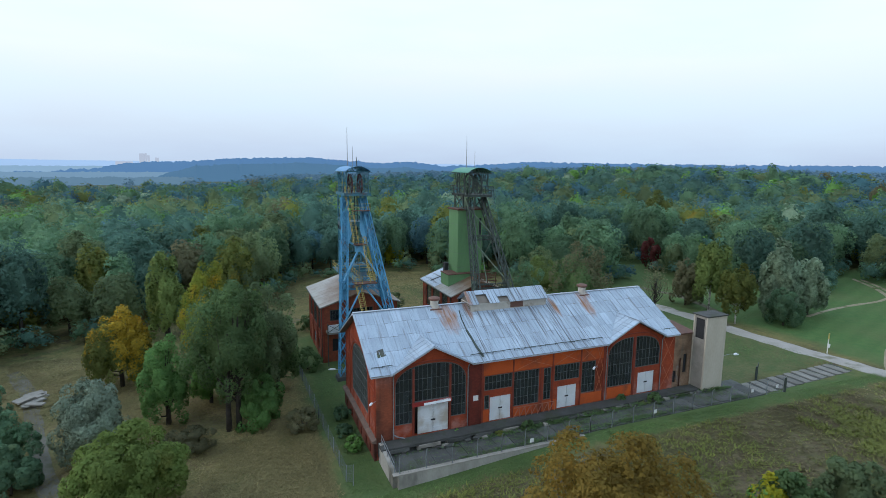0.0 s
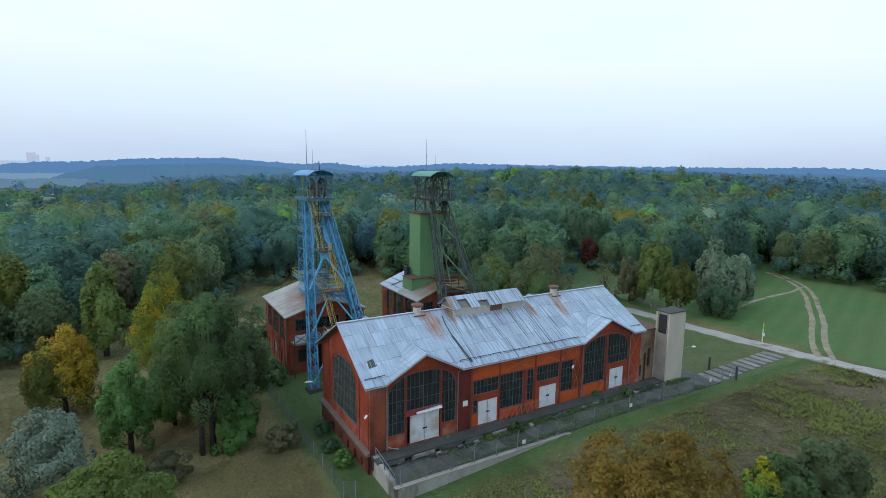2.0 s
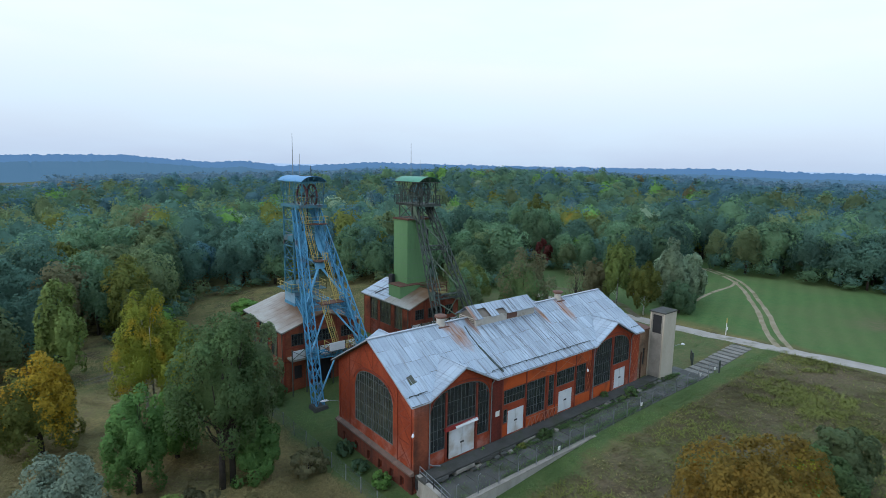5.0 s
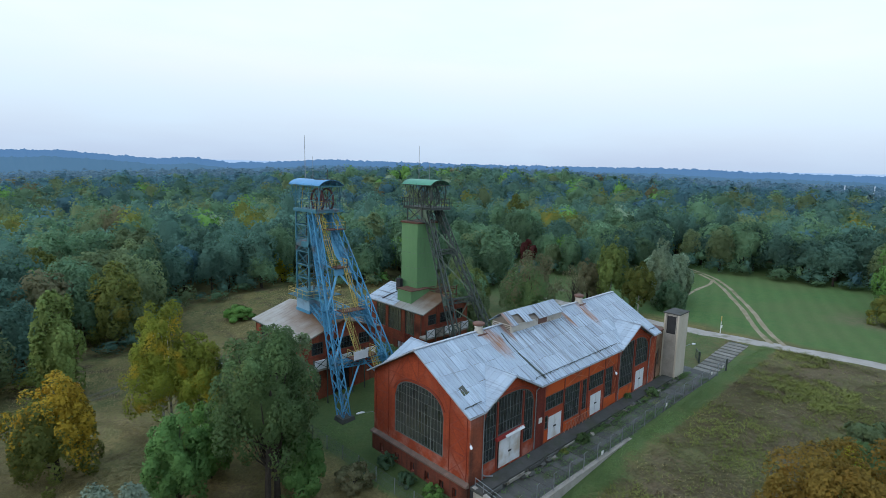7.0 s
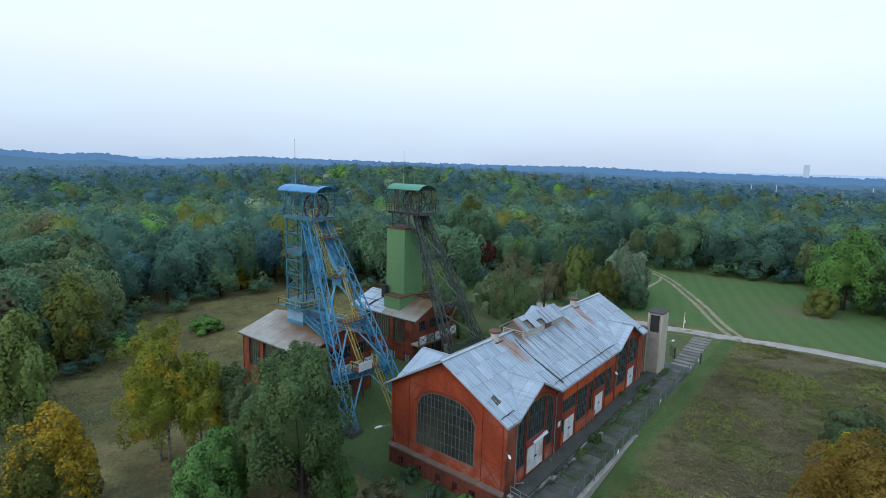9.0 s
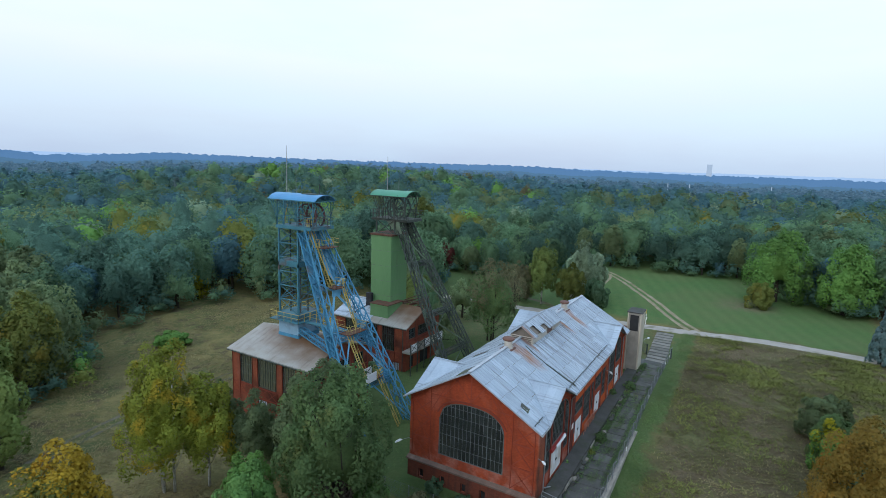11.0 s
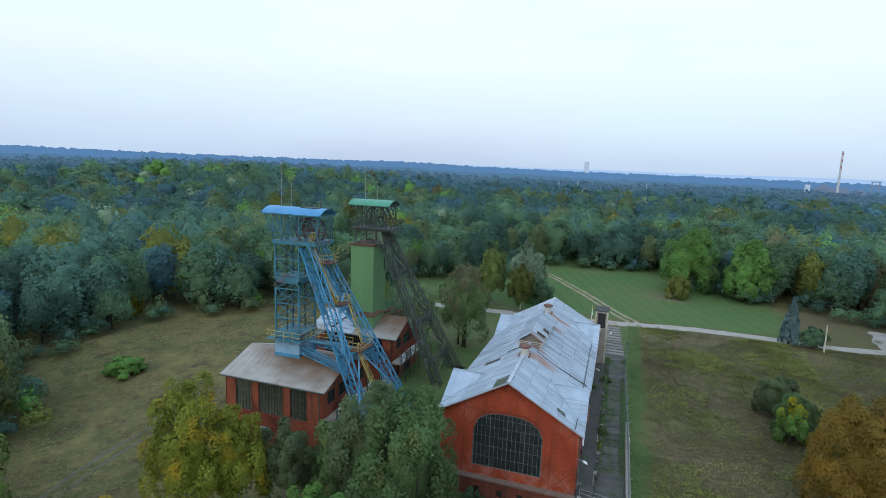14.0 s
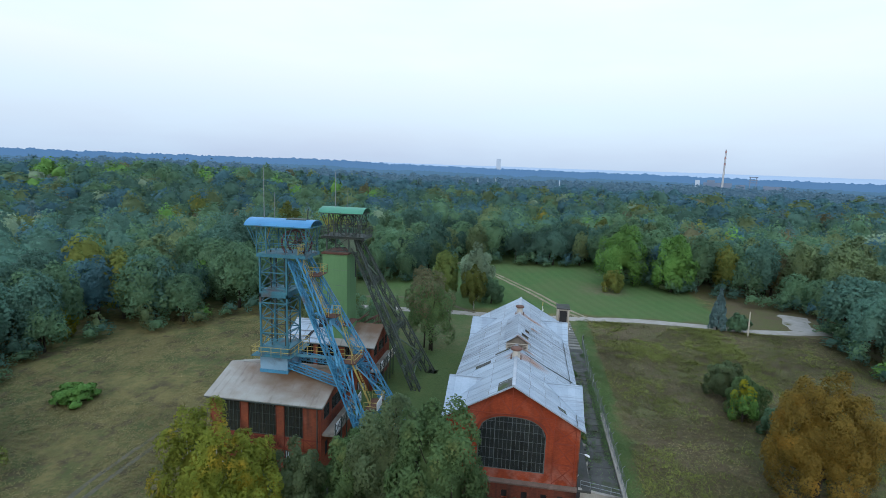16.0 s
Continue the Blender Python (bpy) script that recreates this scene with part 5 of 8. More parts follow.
# Near-black plate in place of the shaded depth of the opening.
part("shutter", block(53.05, 53.1, 47.56, 48.79, 7.62, 10.08), M_DARK, tower, "near-black plate filling the opening under the roof")
part("roof_slab", block(52.85, 56.2, 47.05, 49.32, 10.41, 10.55), M_DARKCONC, tower, "dark flat roof slab")
bm = tube(bmesh.new(), [(56.1, 47.3, 5.3), (56.8, 46.9, 5.6), (57.2, 46.6, 5.6)], 0.03, 6)
lamp = part("wall_lamp", bm, M_GALV, tower)
part("lamp_head", tube(bmesh.new(), [(57.1, 46.65, 5.6), (57.3, 46.55, 5.65), (57.6, 46.4, 5.6)], [0.08, 0.16, 0.06], 8), M_LAMP, lamp)

def yard_z(x):
    return 0.95 + 0.42 * smooth(18, 38, x)


# loading dock, yard wall, ramp rail
dock = empty("loading_dock", "long dark concrete loading dock on stub piers beside the hall", "dock", at=(33, 47.9, 0.9))
part("deck", block(13.3, 52.6, 47.1, 48.6, 1.45, 1.7), M_DARKCONC, dock)
for i in range(26):
    x = 14.0 + i * 1.5
    part("pier", block(x - 0.18, x + 0.18, 47.2, 47.6, 0.6, 1.45), M_CONCRETE, dock)
for i in range(13):
    x = 13.9 + i * 3.0
    part("kerb_stone", block(x, x + 2.3 + random.uniform(-0.6, 0.6), 47.0, 47.09, 1.2, 1.52), (M_DARKCONC, M_CONCRETE, M_DARKCONC)[i % 3], dock)
for i in range(34):
    x, w = random.uniform(34, 53.5) if i % 4 else random.uniform(14, 34), random.uniform(0.15, 0.55)
    y, z = random.uniform(46.6, 47.0), yard_z(x) - 0.03
    c = [(x + sx * w * random.uniform(0.7, 1.1), y + sy * 0.2 * random.uniform(0.7, 1.1), z + sz * random.uniform(0.16, 0.42)) for sz in (0, 1) for sx, sy in ((-1, -1), (1, -1), (1, 1), (-1, 1))]
    part("broken_stone", hexa(bmesh.new(), c), (M_CONCRETE if i % 6 == 0 else M_DARKCONC), dock)
# Near-black wall puts the shade under the deck into its colour.
part("back_wall", block(13.3, 52.6, 48.2, 48.58, 0.4, 1.45), M_DARK, dock)


yard = empty("yard_wall", "low stained concrete retaining wall round the yard", "wall", at=(24, 43.6, 0))
bm = bmesh.new()
xs = [13.75 + i * 1.45 for i in range(15)]
for a, b in zip(xs, xs[1:]):
    hexa(bm, [(a, 43.4, -0.8), (b, 43.4, -0.8), (b, 43.8, -0.8), (a, 43.8, -0.8), (a, 43.4, 1.2), (b, 43.4, 1.2), (b, 43.8, 1.2), (a, 43.8, 1.2)])
part("wall", bm, M_YARDWALL, yard)
part("wall", hexa(bmesh.new(), [(13.35, 43.81, -0.9), (13.75, 43.81, -0.9), (13.75, 48.4, -0.9), (13.35, 48.4, -0.9), (13.35, 43.81, 1.2), (13.75, 43.81, 1.2), (13.75, 48.4, 1.75), (13.35, 48.4, 1.75)]), M_YARDWALL, yard)
part("coping", block(13.3, 33.0, 43.36, 43.84, 1.2, 1.26), M_CONCRETE, yard)
bm = bmesh.new()
xs = [13.76 + i * 2.4 for i in range(20)]
for a, b in zip(xs, xs[1:]):
    hexa(bm, [(a, 43.81, -0.6), (b, 43.81, -0.6), (b, 48.5, -0.6), (a, 48.5, -0.6), (a, 43.81, yard_z(a)), (b, 43.81, yard_z(b)), (b, 48.5, yard_z(b)), (a, 48.5, yard_z(a))])
part("yard_fill", bm, M_DARKCONC, yard, "dark yard surface of cracked concrete")
bm = bmesh.new()
hand_rail(bm, [(13.55, 44.0, 1.2), (13.55, 46.2, 1.5), (13.55, 48.2, 1.75)], 0.9, 0.05, 1.0)
part("hand_rail", bm, M_GALV, yard)

# ---------------------------------------------------------------- the two headframes and their houses
def sheave(parent, x, y, z, r, mat):
    """Spoked rope wheel standing in the y-z plane."""
    bm = bmesh.new()
    n = 28
    for ri, ro, hw in ((r - 0.16, r, 0.11),):
        ring = []
        for i in range(n):
            a = i * math.tau / n
            c, s = math.cos(a), math.sin(a)
            ring.append([bm.verts.new((x + dx, y + rr * c, z + rr * s)) for dx, rr in ((-hw, ri), (hw, ri), (hw, ro), (-hw, ro))])
        for i in range(n):
            a, b = ring[i], ring[(i + 1) % n]
            for k in range(4):
                bm.faces.new((a[k], a[(k + 1) % 4], b[(k + 1) % 4], b[k]))
    bmesh.ops.recalc_face_normals(bm, faces=bm.faces)
    spokes = []
    for i in range(8):
        a = i * math.tau / 8 + 0.2
        spokes.append(bar(bmesh.new(), (x, y, z), (x, y + (r - 0.1) * math.cos(a), z + (r - 0.1) * math.sin(a)), 0.07))
    wheel = part("sheave_wheel", bm, mat, parent)
    for sp in spokes:
        part("spoke", sp, mat, wheel)
    part("axle", tube(bmesh.new(), [(x - 0.35, y, z), (x + 0.35, y, z)], 0.16, 10), M_DARKSTEEL, wheel)
    return wheel


def canopy(parent, x0, x1, y0, y1, z, rise, mat, over=0.0, post_mat=None, floor=0.0, inset=0.25):
    """Barrel roof with its axis along y, on lattice posts."""
    n, t = 12, 0.05
    xm, hw = (x0 + x1) / 2, (x1 - x0) / 2
    bm = bmesh.new()
    prev = None
    for i in range(n + 1):
        a = math.pi * (0.16 + 0.68 * i / n)
        u = math.cos(a) / math.cos(math.pi * 0.16)
        h = (math.sin(a) - math.sin(math.pi * 0.16)) / (1 - math.sin(math.pi * 0.16))
        row = [bm.verts.new((xm + hw * u, y, z + rise * h + d)) for d in (0, t) for y in (y0, y1)]
        if prev:
            bm.faces.new((prev[0], prev[1], row[1], row[0]))
            bm.faces.new((prev[2], row[2], row[3], prev[3]))
            bm.faces.new((prev[0], row[0], row[2], prev[2]))
            bm.faces.new((prev[1], prev[3], row[3], row[1]))
        else:
            bm.faces.new((row[0], row[1], row[3], row[2]))
        prev = row
    bm.faces.new((prev[0], prev[2], prev[3], prev[1]))
    bmesh.ops.recalc_face_normals(bm, faces=bm.faces)
    roof = part("canopy_roof", bm, mat, parent)
    bm = bmesh.new()
    ys = [y0 + (y1 - y0) * i / 4 for i in range(5)]
    for y in ys:
        yy = min(max(y, y0 + 0.15), y1 - 0.15)
        bar(bm, (x0 + 0.05, yy, z - 0.05), (x1 - 0.05, yy, z - 0.05), 0.09)
        for k in range(8):
            f = (k + 0.5) / 8
            xa = x0 + (x1 - x0) * f
            h = rise * (1 - ((xa - xm) / hw) ** 2) * 0.9
            bar(bm, (xa, yy, z - 0.05), (xa + (0.2 if k % 2 else -0.2), yy, z + h), 0.05)
    for x in (x0 + 0.08, x1 - 0.08, xm):
        bar(bm, (x, y0 + 0.1, z - 0.06), (x, y1 - 0.1, z - 0.06), 0.1)
    part("roof_truss", bm, post_mat, roof)
    bm = bmesh.new()
    pts = [y0 + 0.6, y0 + (y1 - y0) * 0.38, y0 + (y1 - y0) * 0.68, y1 - 1.4]
    for x in (x0 + inset, x1 - inset):
        for k, y in enumerate(pts):
            part("canopy_post", bar(bmesh.new(), (x, y, floor), (x, y, z), 0.1), post_mat, roof)
            for s in (-0.8, 0.8):
                bar(bm, (x, y, floor + 1.1), (x, min(max(y + s, y0 + 0.1), y1 - 0.1), z), 0.06)
        bar(bm, (x, y1 - 1.4, floor + 0.6), (x, y1 - 0.15, z), 0.07)
        for y, q in zip(pts, pts[1:]):
            bar(bm, (x, y, floor + 1.2), (x, q, floor + 1.2), 0.06)
            bar(bm, (x, y, floor + 2.2), (x, q, floor + 2.2), 0.05)
    for y in pts[:1] + pts[-1:]:
        bar(bm, (x0 + inset, y, floor + 0.1), (x1 - inset, y, z), 0.06)
        bar(bm, (x1 - inset, y, floor + 0.1), (x0 + inset, y, z), 0.06)
    part("canopy_bracing", bm, post_mat, roof)
    return roof


def stair(bm, p, q, width=0.7):
    """Steep steel stair: stringers, treads and hand rails."""
    p, q = Vector(p), Vector(q)
    d = q - p
    side = Vector((d.y, -d.x, 0)).normalized() * width / 2
    up = Vector((0, 0, 0.95))
    for s in (-1, 1):
        bar(bm, p + side * s, q + side * s, 0.05, 0.1)
        bar(bm, p + side * s + up, q + side * s + up, 0.035)
        k = max(2, int(d.length / 1.3))
        for i in range(k + 1):
            a = p.lerp(q, i / k) + side * s
            bar(bm, a, a + up, 0.035)
    k = max(3, int(abs(d.z) / 0.25))
    for i in range(k):
        a = p.lerp(q, (i + 0.5) / k)
        bar(bm, a - side, a + side, 0.06, 0.02)
    return bm


def leg_point(foot, head, z):
    t = (z - foot[2]) / (head[2] - foot[2])
    return Vector(foot).lerp(Vector(head), t)


# ----- blue headframe
blue = empty("headframe", "blue lattice steel pit headframe with barrel canopy and yellow stairs", "headframe", "pit headframes", at=(18.6, 78, 0))
TX0, TX1, TY0, TY1 = 17.0, 20.5, 81.95, 85.2
zs = [12.5, 14.3, 16.1, 17.9, 19.7, 21.5, 23.4]
for x in (TX0, TX1):
    for y in (TY0, TY1):
        part("corner_post", bar(bmesh.new(), (x, y, 12.4), (x, y, 23.4), 0.2), M_TEAL, blue, "teal corner post")
for (xa, ya), (xb, yb) in (((TX0, TY0), (TX0, TY1)), ((TX1, TY0), (TX1, TY1)), ((TX0, TY0), (TX1, TY0)), ((TX0, TY1), (TX1, TY1))):
    for z0, z1 in zip(zs, zs[1:]):
        part("brace", bar(bmesh.new(), (xa, ya, z0), (xb, yb, z1), 0.09, 0.06), M_TEAL, blue)
        part("brace", bar(bmesh.new(), (xb, yb, z0), (xa, ya, z1), 0.09, 0.06), M_TEAL, blue)
        part("cross_beam", bar(bmesh.new(), (xa, ya, z1), (xb, yb, z1), 0.12), M_TEAL, blue)
for x in (18.1, 19.4):
    for y in (82.7, 84.4):
        part("guide_rail", bar(bmesh.new(), (x, y, 9.5), (x, y, 24), 0.12), M_DARKSTEEL, blue)
bm = block(TX0 - 0.1, TX1 + 0.1, TY0 - 0.1, TY1 + 0.1, 18.6, 19.0)
box(bm, TX0 - 0.06, TX1 + 0.06, TY0 - 0.06, TY1 + 0.06, 19.0, 19.3)
part("ring_beam", bm, M_TEAL, blue)
bm = block(TX0 - 0.08, TX1 + 0.05, TY0 - 0.03, TY1 + 0.12, 8.6, 11.9)
part("shaft_box", bm, M_LIGHTBLUE, blue, "pale blue sheet-clad box round the shaft")
bm = block(TX0 - 0.2, TX1 + 0.2, TY0 - 0.2, TY1 + 0.25, 11.9, 12.5)
part("box_collar", bm, M_TEAL, blue)
bm = block(TX0 - 0.14, TX1 + 0.1, TY0 - 0.09, TY1 + 0.18, 9.4, 9.9)
part("box_skirt", bm, M_BLUE, blue)
bm = bmesh.new()
box(bm, TX0 - 0.95, TX1 + 0.9, TY0 - 0.9, TY1 + 0.85, 11.72, 11.8)
part("gallery_floor", bm, M_TEAL, blue)
bm = hand_rail(bmesh.new(), [(TX0 - 0.9, TY1 + 0.8, 11.8), (TX0 - 0.9, TY0 - 0.85, 11.8), (TX1 + 0.85, TY0 - 0.85, 11.8), (TX1 + 0.85, TY1 + 0.8, 11.8), (TX0 - 0.9, TY1 + 0.8, 11.8)])
part("gallery_rail", bm, M_YELLOW, blue)
# platform under the wheels
PZ = 23.5
plat = part("wheel_platform", block(16.8, 20.8, 79.6, 85.45, PZ + 0.17, PZ + 0.23), M_TEAL, blue)
for x in (16.85, 20.75):
    part("floor_beam", bar(bmesh.new(), (x, 79.6, PZ), (x, 85.5, PZ), 0.2, 0.34), M_TEAL, plat)
for y in (79.6, 81.2, 82.4, 83.8, 85.4):
    part("floor_beam", bar(bmesh.new(), (16.85, y, PZ), (20.75, y, PZ), 0.16, 0.3), M_TEAL, plat)
part("platform_rail", hand_rail(bmesh.new(), [(16.85, 79.7, PZ + 0.2), (16.85, 85.4, PZ + 0.2), (20.75, 85.4, PZ + 0.2), (20.75, 79.7, PZ + 0.2), (16.85, 79.7, PZ + 0.2)], 1.05, 0.05), M_TEAL, blue)
canopy(blue, 17.0, 20.65, 79.1, 87.1, 26.85, 0.72, M_BLUEROOF, post_mat=M_TEAL, floor=PZ + 0.2)
part("roof_hatch", block(18.3, 19.6, 80.2, 82.6, 27.5, 27.66), M_DARKSTEEL, blue, "dark hatch strip on the canopy")
for x in (18.1, 19.55):
    sheave(blue, x, 81.5, 24.9, 1.6, M_WHEEL)
part("mast", tube(bmesh.new(), [(18.6, 85.4, 26.9), (18.6, 85.4, 30), (18.6, 85.4, 33.45)], [0.06, 0.045, 0.025], 6), M_GALV, blue, "thin lightning mast")
part("mast", tube(bmesh.new(), [(19.2, 84.4, 26.9), (19.2, 84.4, 30.6)], [0.04, 0.02], 6), M_GALV, blue)
part("mast", tube(bmesh.new(), [(18.9, 80.2, 27.5), (18.8, 80.1, 28.9)], [0.08, 0.05], 6), M_DARKSTEEL, blue)
part("yellow_ladder", hand_rail(bmesh.new(), [(17.6, 84.8, PZ + 0.2), (17.6, 84.2, PZ + 3.0)], 0.5, 0.06, 0.4), M_YELLOW, blue)
# raking legs
BF = {-1: (14.25, 69.7, -0.1), 1: (22.2, 68.0, 0.1)}
BH = {-1: (17.15, 81.05, 23.2), 1: (19.75, 81.1, 23.2)}
for s in (-1, 1):
    leg = part("raking_leg", lattice(bmesh.new(), BF[s], BH[s], (1.0, 0.9), 16, 0.14, 0.085, h=1.3), M_BLUE, blue, "blue lattice raking leg")
    slope = (Vector(BH[s]) - Vector(BF[s])).normalized()
    inn = Vector((-s, 0, 0))
    nrm = slope.cross(inn).normalized() * -s
    for rows in (((15.8, 0.35), (16.9, 0.85), (18.2, 1.25), (19.4, 1.15), (21.4, 0.45)), ((9.4, 0.42), (10.6, 0.62), (11.8, 0.72), (12.6, 0.42)), ((5.2, 0.48), (5.8, 0.55), (6.6, 0.45))):
        inner = [leg_point(BF[s], BH[s], z) + inn * w + nrm * 0.68 for z, w in rows]      # wing plates bolted over the lattice
        outer = [leg_point(BF[s], BH[s], z) - inn * 0.48 + nrm * 0.68 for z in (rows[-1][0], rows[0][0])]
        bm = prism(bmesh.new(), inner + outer, nrm * 0.06)
        bmesh.ops.recalc_face_normals(bm, faces=bm.faces)
        part("gusset_plate", bm, M_PLATE, leg, "pale blue gusset plate")
    top = leg_point(BF[s], BH[s], 22.3)
    poly = [top - slope * 1.2 + inn * 0.1 - nrm * 0.5, top + slope * 1.1 - inn * 0.6 - nrm * 0.5, top + slope * 1.1 + inn * 0.6 - nrm * 0.5]
    bm = prism(bmesh.new(), [v + nrm * 1.2 for v in poly], nrm * 0.06)
    bmesh.ops.recalc_face_normals(bm, faces=bm.faces)
    part("head_plate", bm, M_BLUE, leg)
    f = BF[s]
    part("foot_block", hexa(bmesh.new(), [(f[0] - 1.1, f[1] - 1.3, -1), (f[0] + 1.1, f[1] - 1.3, -1), (f[0] + 1.1, f[1] + 1.0, -1), (f[0] - 1.1, f[1] + 1.0, -1),
                                         (f[0] - 0.8, f[1] - 0.9, 0.35), (f[0] + 0.8, f[1] - 0.9, 0.35), (f[0] + 0.8, f[1] + 0.7, 0.35), (f[0] - 0.8, f[1] + 0.7, 0.35)]), M_DARKCONC, blue, "weathered concrete foot block")
for z, hgt in ((11.0, 0.8), (5.6, 0.8)):
    a, b = leg_point(BF[-1], BH[-1], z), leg_point(BF[1], BH[1], z)
    part("cross_girder", lattice(bmesh.new(), a, b, 0.75, 8, 0.11, 0.07), M_BLUE, blue)
mid16 = (leg_point(BF[-1], BH[-1], 16.0) + leg_point(BF[1], BH[1], 16.0)) / 2
mid5 = (leg_point(BF[-1], BH[-1], 5.9) + leg_point(BF[1], BH[1], 5.9)) / 2
mid11 = (leg_point(BF[-1], BH[-1], 11.2) + leg_point(BF[1], BH[1], 11.2)) / 2
for s in (-1, 1):
    for p, z, w in ((mid16, 11.6, 0.24), (mid16, 17.3, 0.24), (mid11, 6.2, 0.17), (mid5, 0.6, 0.17)):
        part("portal_brace", bar(bmesh.new(), p, leg_point(BF[s], BH[s], z), w), M_PLATE, blue)
part("portal_plate", block(mid16.x - 0.7, mid16.x + 0.7, mid16.y - 0.35, mid16.y - 0.2, mid16.z - 0.5, mid16.z + 0.3), M_PLATE, blue)
part("tie_girder", lattice(bmesh.new(), (17.3, 81.8, 10.6), leg_point(BF[-1], BH[-1], 9.6), 0.7, 8, 0.1, 0.06), M_BLUE, blue)
part("tie_girder", lattice(bmesh.new(), (20.2, 81.8, 10.6), leg_point(BF[1], BH[1], 9.6), 0.7, 8, 0.1, 0.06), M_BLUE, blue)
# yellow stairs and landings between the legs
LAND = [((17.9, 20.4), (78.4, 80.1), 21.25), ((17.6, 19.25), (76.3, 78.0), 16.6), ((16.9, 20.1), (73.7, 75.3), 11.5), ((16.6, 20.0), (71.0, 72.5), 6.2)]
for (x0, x1), (y0, y1), z in LAND:
    fl = part("landing", block(x0, x1, y0, y1, z - 0.08, z), M_RUST, blue)
    part("landing_rail", hand_rail(bmesh.new(), [(x0, y1, z), (x0, y0, z), (x1, y0, z), (x1, y1, z)], 1.0, 0.042, 1.1), M_YELLOW, fl)
for p, q in (((17.45, 80.7, PZ + 0.2), (18.05, 77.6, 16.6)), ((19.0, 76.5, 16.6), (19.75, 75.0, 11.5)), ((17.4, 74.3, 11.5), (18.1, 72.2, 6.2)), ((19.4, 71.2, 6.2), (20.2, 68.6, 0.2))):
    part("stair_flight", stair(bmesh.new(), p, q), M_YELLOW, blue)
part("apron_sheet", block(16.5, 18.6, 70.9, 70.96, 6.2, 7.25), M_WHITEDOOR, blue, "dirty white sheet hung on the landing rail")
part("wheel_rail", hand_rail(bmesh.new(), [(17.25, 80.6, PZ + 0.25), (18.5, 80.3, PZ + 0.25), (18.6, 81.3, PZ + 0.25)], 1.0, 0.05, 0.45), M_YELLOW, blue)
walkway = part("catwalk", block(TX0 + 0.2, 18.0, 75.3, TY0 - 0.9, 11.66, 11.72), M_TEAL, blue)
part("catwalk_rail", hand_rail(bmesh.new(), [(18.0, TY0 - 0.9, 11.72), (18.0, 75.3, 11.72)], 1.0, 0.042), M_YELLOW, walkway)

# ----- green headframe
green = empty("headframe", "dark steel pit headframe with green-clad shaft and green canopy", "headframe", "pit headframes", at=(38.3, 78, 0))
GX0, GX1, GY0, GY1 = 35.6, 39.95, 81.3, 85.1
bm = bmesh.new()
n_pan = 5
for i in range(n_pan):                                         # clad faces, panel by panel
    z0, z1 = 9.0 + i * 2.34, 9.0 + (i + 1) * 2.34 - 0.02
    box(bm, GX0, GX1, GY0, GY1, z0, z1)
clad = part("shaft_cladding", bm, M_GREEN, green, "bright green sheet cladding")
for i in range(1, n_pan):
    z = 9.0 + i * 2.34
    part("cladding_joint", block(GX0 - 0.015, GX0 - 0.003, GY0 + 0.05, GY1 - 0.05, z - 0.03, z + 0.01), M_GREYGREEN, clad)
    part("cladding_joint", block(GX0 + 0.05, GX1 - 0.05, GY0 - 0.015, GY0 - 0.003, z - 0.03, z + 0.01), M_GREYGREEN, clad)
part("shaft_cap", block(GX0 - 0.15, GX1 + 0.15, GY0 - 0.15, GY1 + 0.15, 20.7, 20.95), M_RUST, green)
# Near-black plate puts a slot's shade onto the cladding.
part("slot_shade_plate", block(39.35, 39.75, GY0 - 0.03, GY0 - 0.005, 16.6, 19.4), M_DARK, clad)
part("skirt_box", block(33.6, 37.5, 80.3, 83.6, 7.7, 10.4), M_GREEN, green, "green sheet-clad skirt on the roof")
part("skirt_top", block(33.5, 37.6, 80.2, 83.7, 10.4, 10.5), M_RUST, green)
# Near-black block stands in for a recess in shade.
part("recess_shade_block", block(34.7, 35.3, 84.4, 85.3, 9.6, 11.6), M_DARK, green)
bm = bmesh.new()
for x in (36.5, 40.2):
    for y in (81.4, 84.8):
        bar(bm, (x, y, 20.9), (x, y, 23.1), 0.18)
for x in (36.5, 40.2):
    bar(bm, (x, 81.4, 20.9), (x, 84.8, 23.1), 0.1)
    bar(bm, (x, 84.8, 20.9), (x, 81.4, 23.1), 0.1)
    bar(bm, (x, 79.0, 23.1), (x, 85.6, 23.1), 0.2, 0.3)
    bar(bm, (x, 80.1, 21.0), (x, 84.8, 21.0), 0.15, 0.2)
for y in (79.0, 81.2, 83.2, 85.6):
    bar(bm, (36.3, y, 23.1), (40.4, y, 23.1), 0.16, 0.28)
plat = part("wheel_platform", block(36.2, 40.5, 79.0, 85.6, 23.26, 23.32), M_DARKSTEEL, green)
part("platform_frame", bm, M_DARKSTEEL, plat)
bm = hand_rail(bmesh.new(), [(36.1, 78.9, 23.3), (36.1, 85.7, 23.3), (40.6, 85.7, 23.3), (40.6, 78.9, 23.3), (36.1, 78.9, 23.3)], 1.3, 0.06, 0.55)
part("platform_rail", bm, M_DARKSTEEL, green)
canopy(green, 36.36, 40.45, 79.2, 86.1, 26.75, 0.78, M_GREENROOF, post_mat=M_DARKSTEEL, floor=23.3, inset=0.5)
for x in (37.7, 39.2):
    sheave(green, x, 82.0, 24.9, 1.75, M_DARKSTEEL)
part("mast", tube(bmesh.new(), [(38.2, 84.1, 26.8), (38.2, 84.1, 30), (38.2, 84.1, 32.75)], [0.06, 0.045, 0.025], 6), M_GALV, green, "thin lightning mast")
part("mast", tube(bmesh.new(), [(38.9, 82.4, 27), (38.9, 82.4, 30.2)], [0.04, 0.02], 6), M_GALV, green)
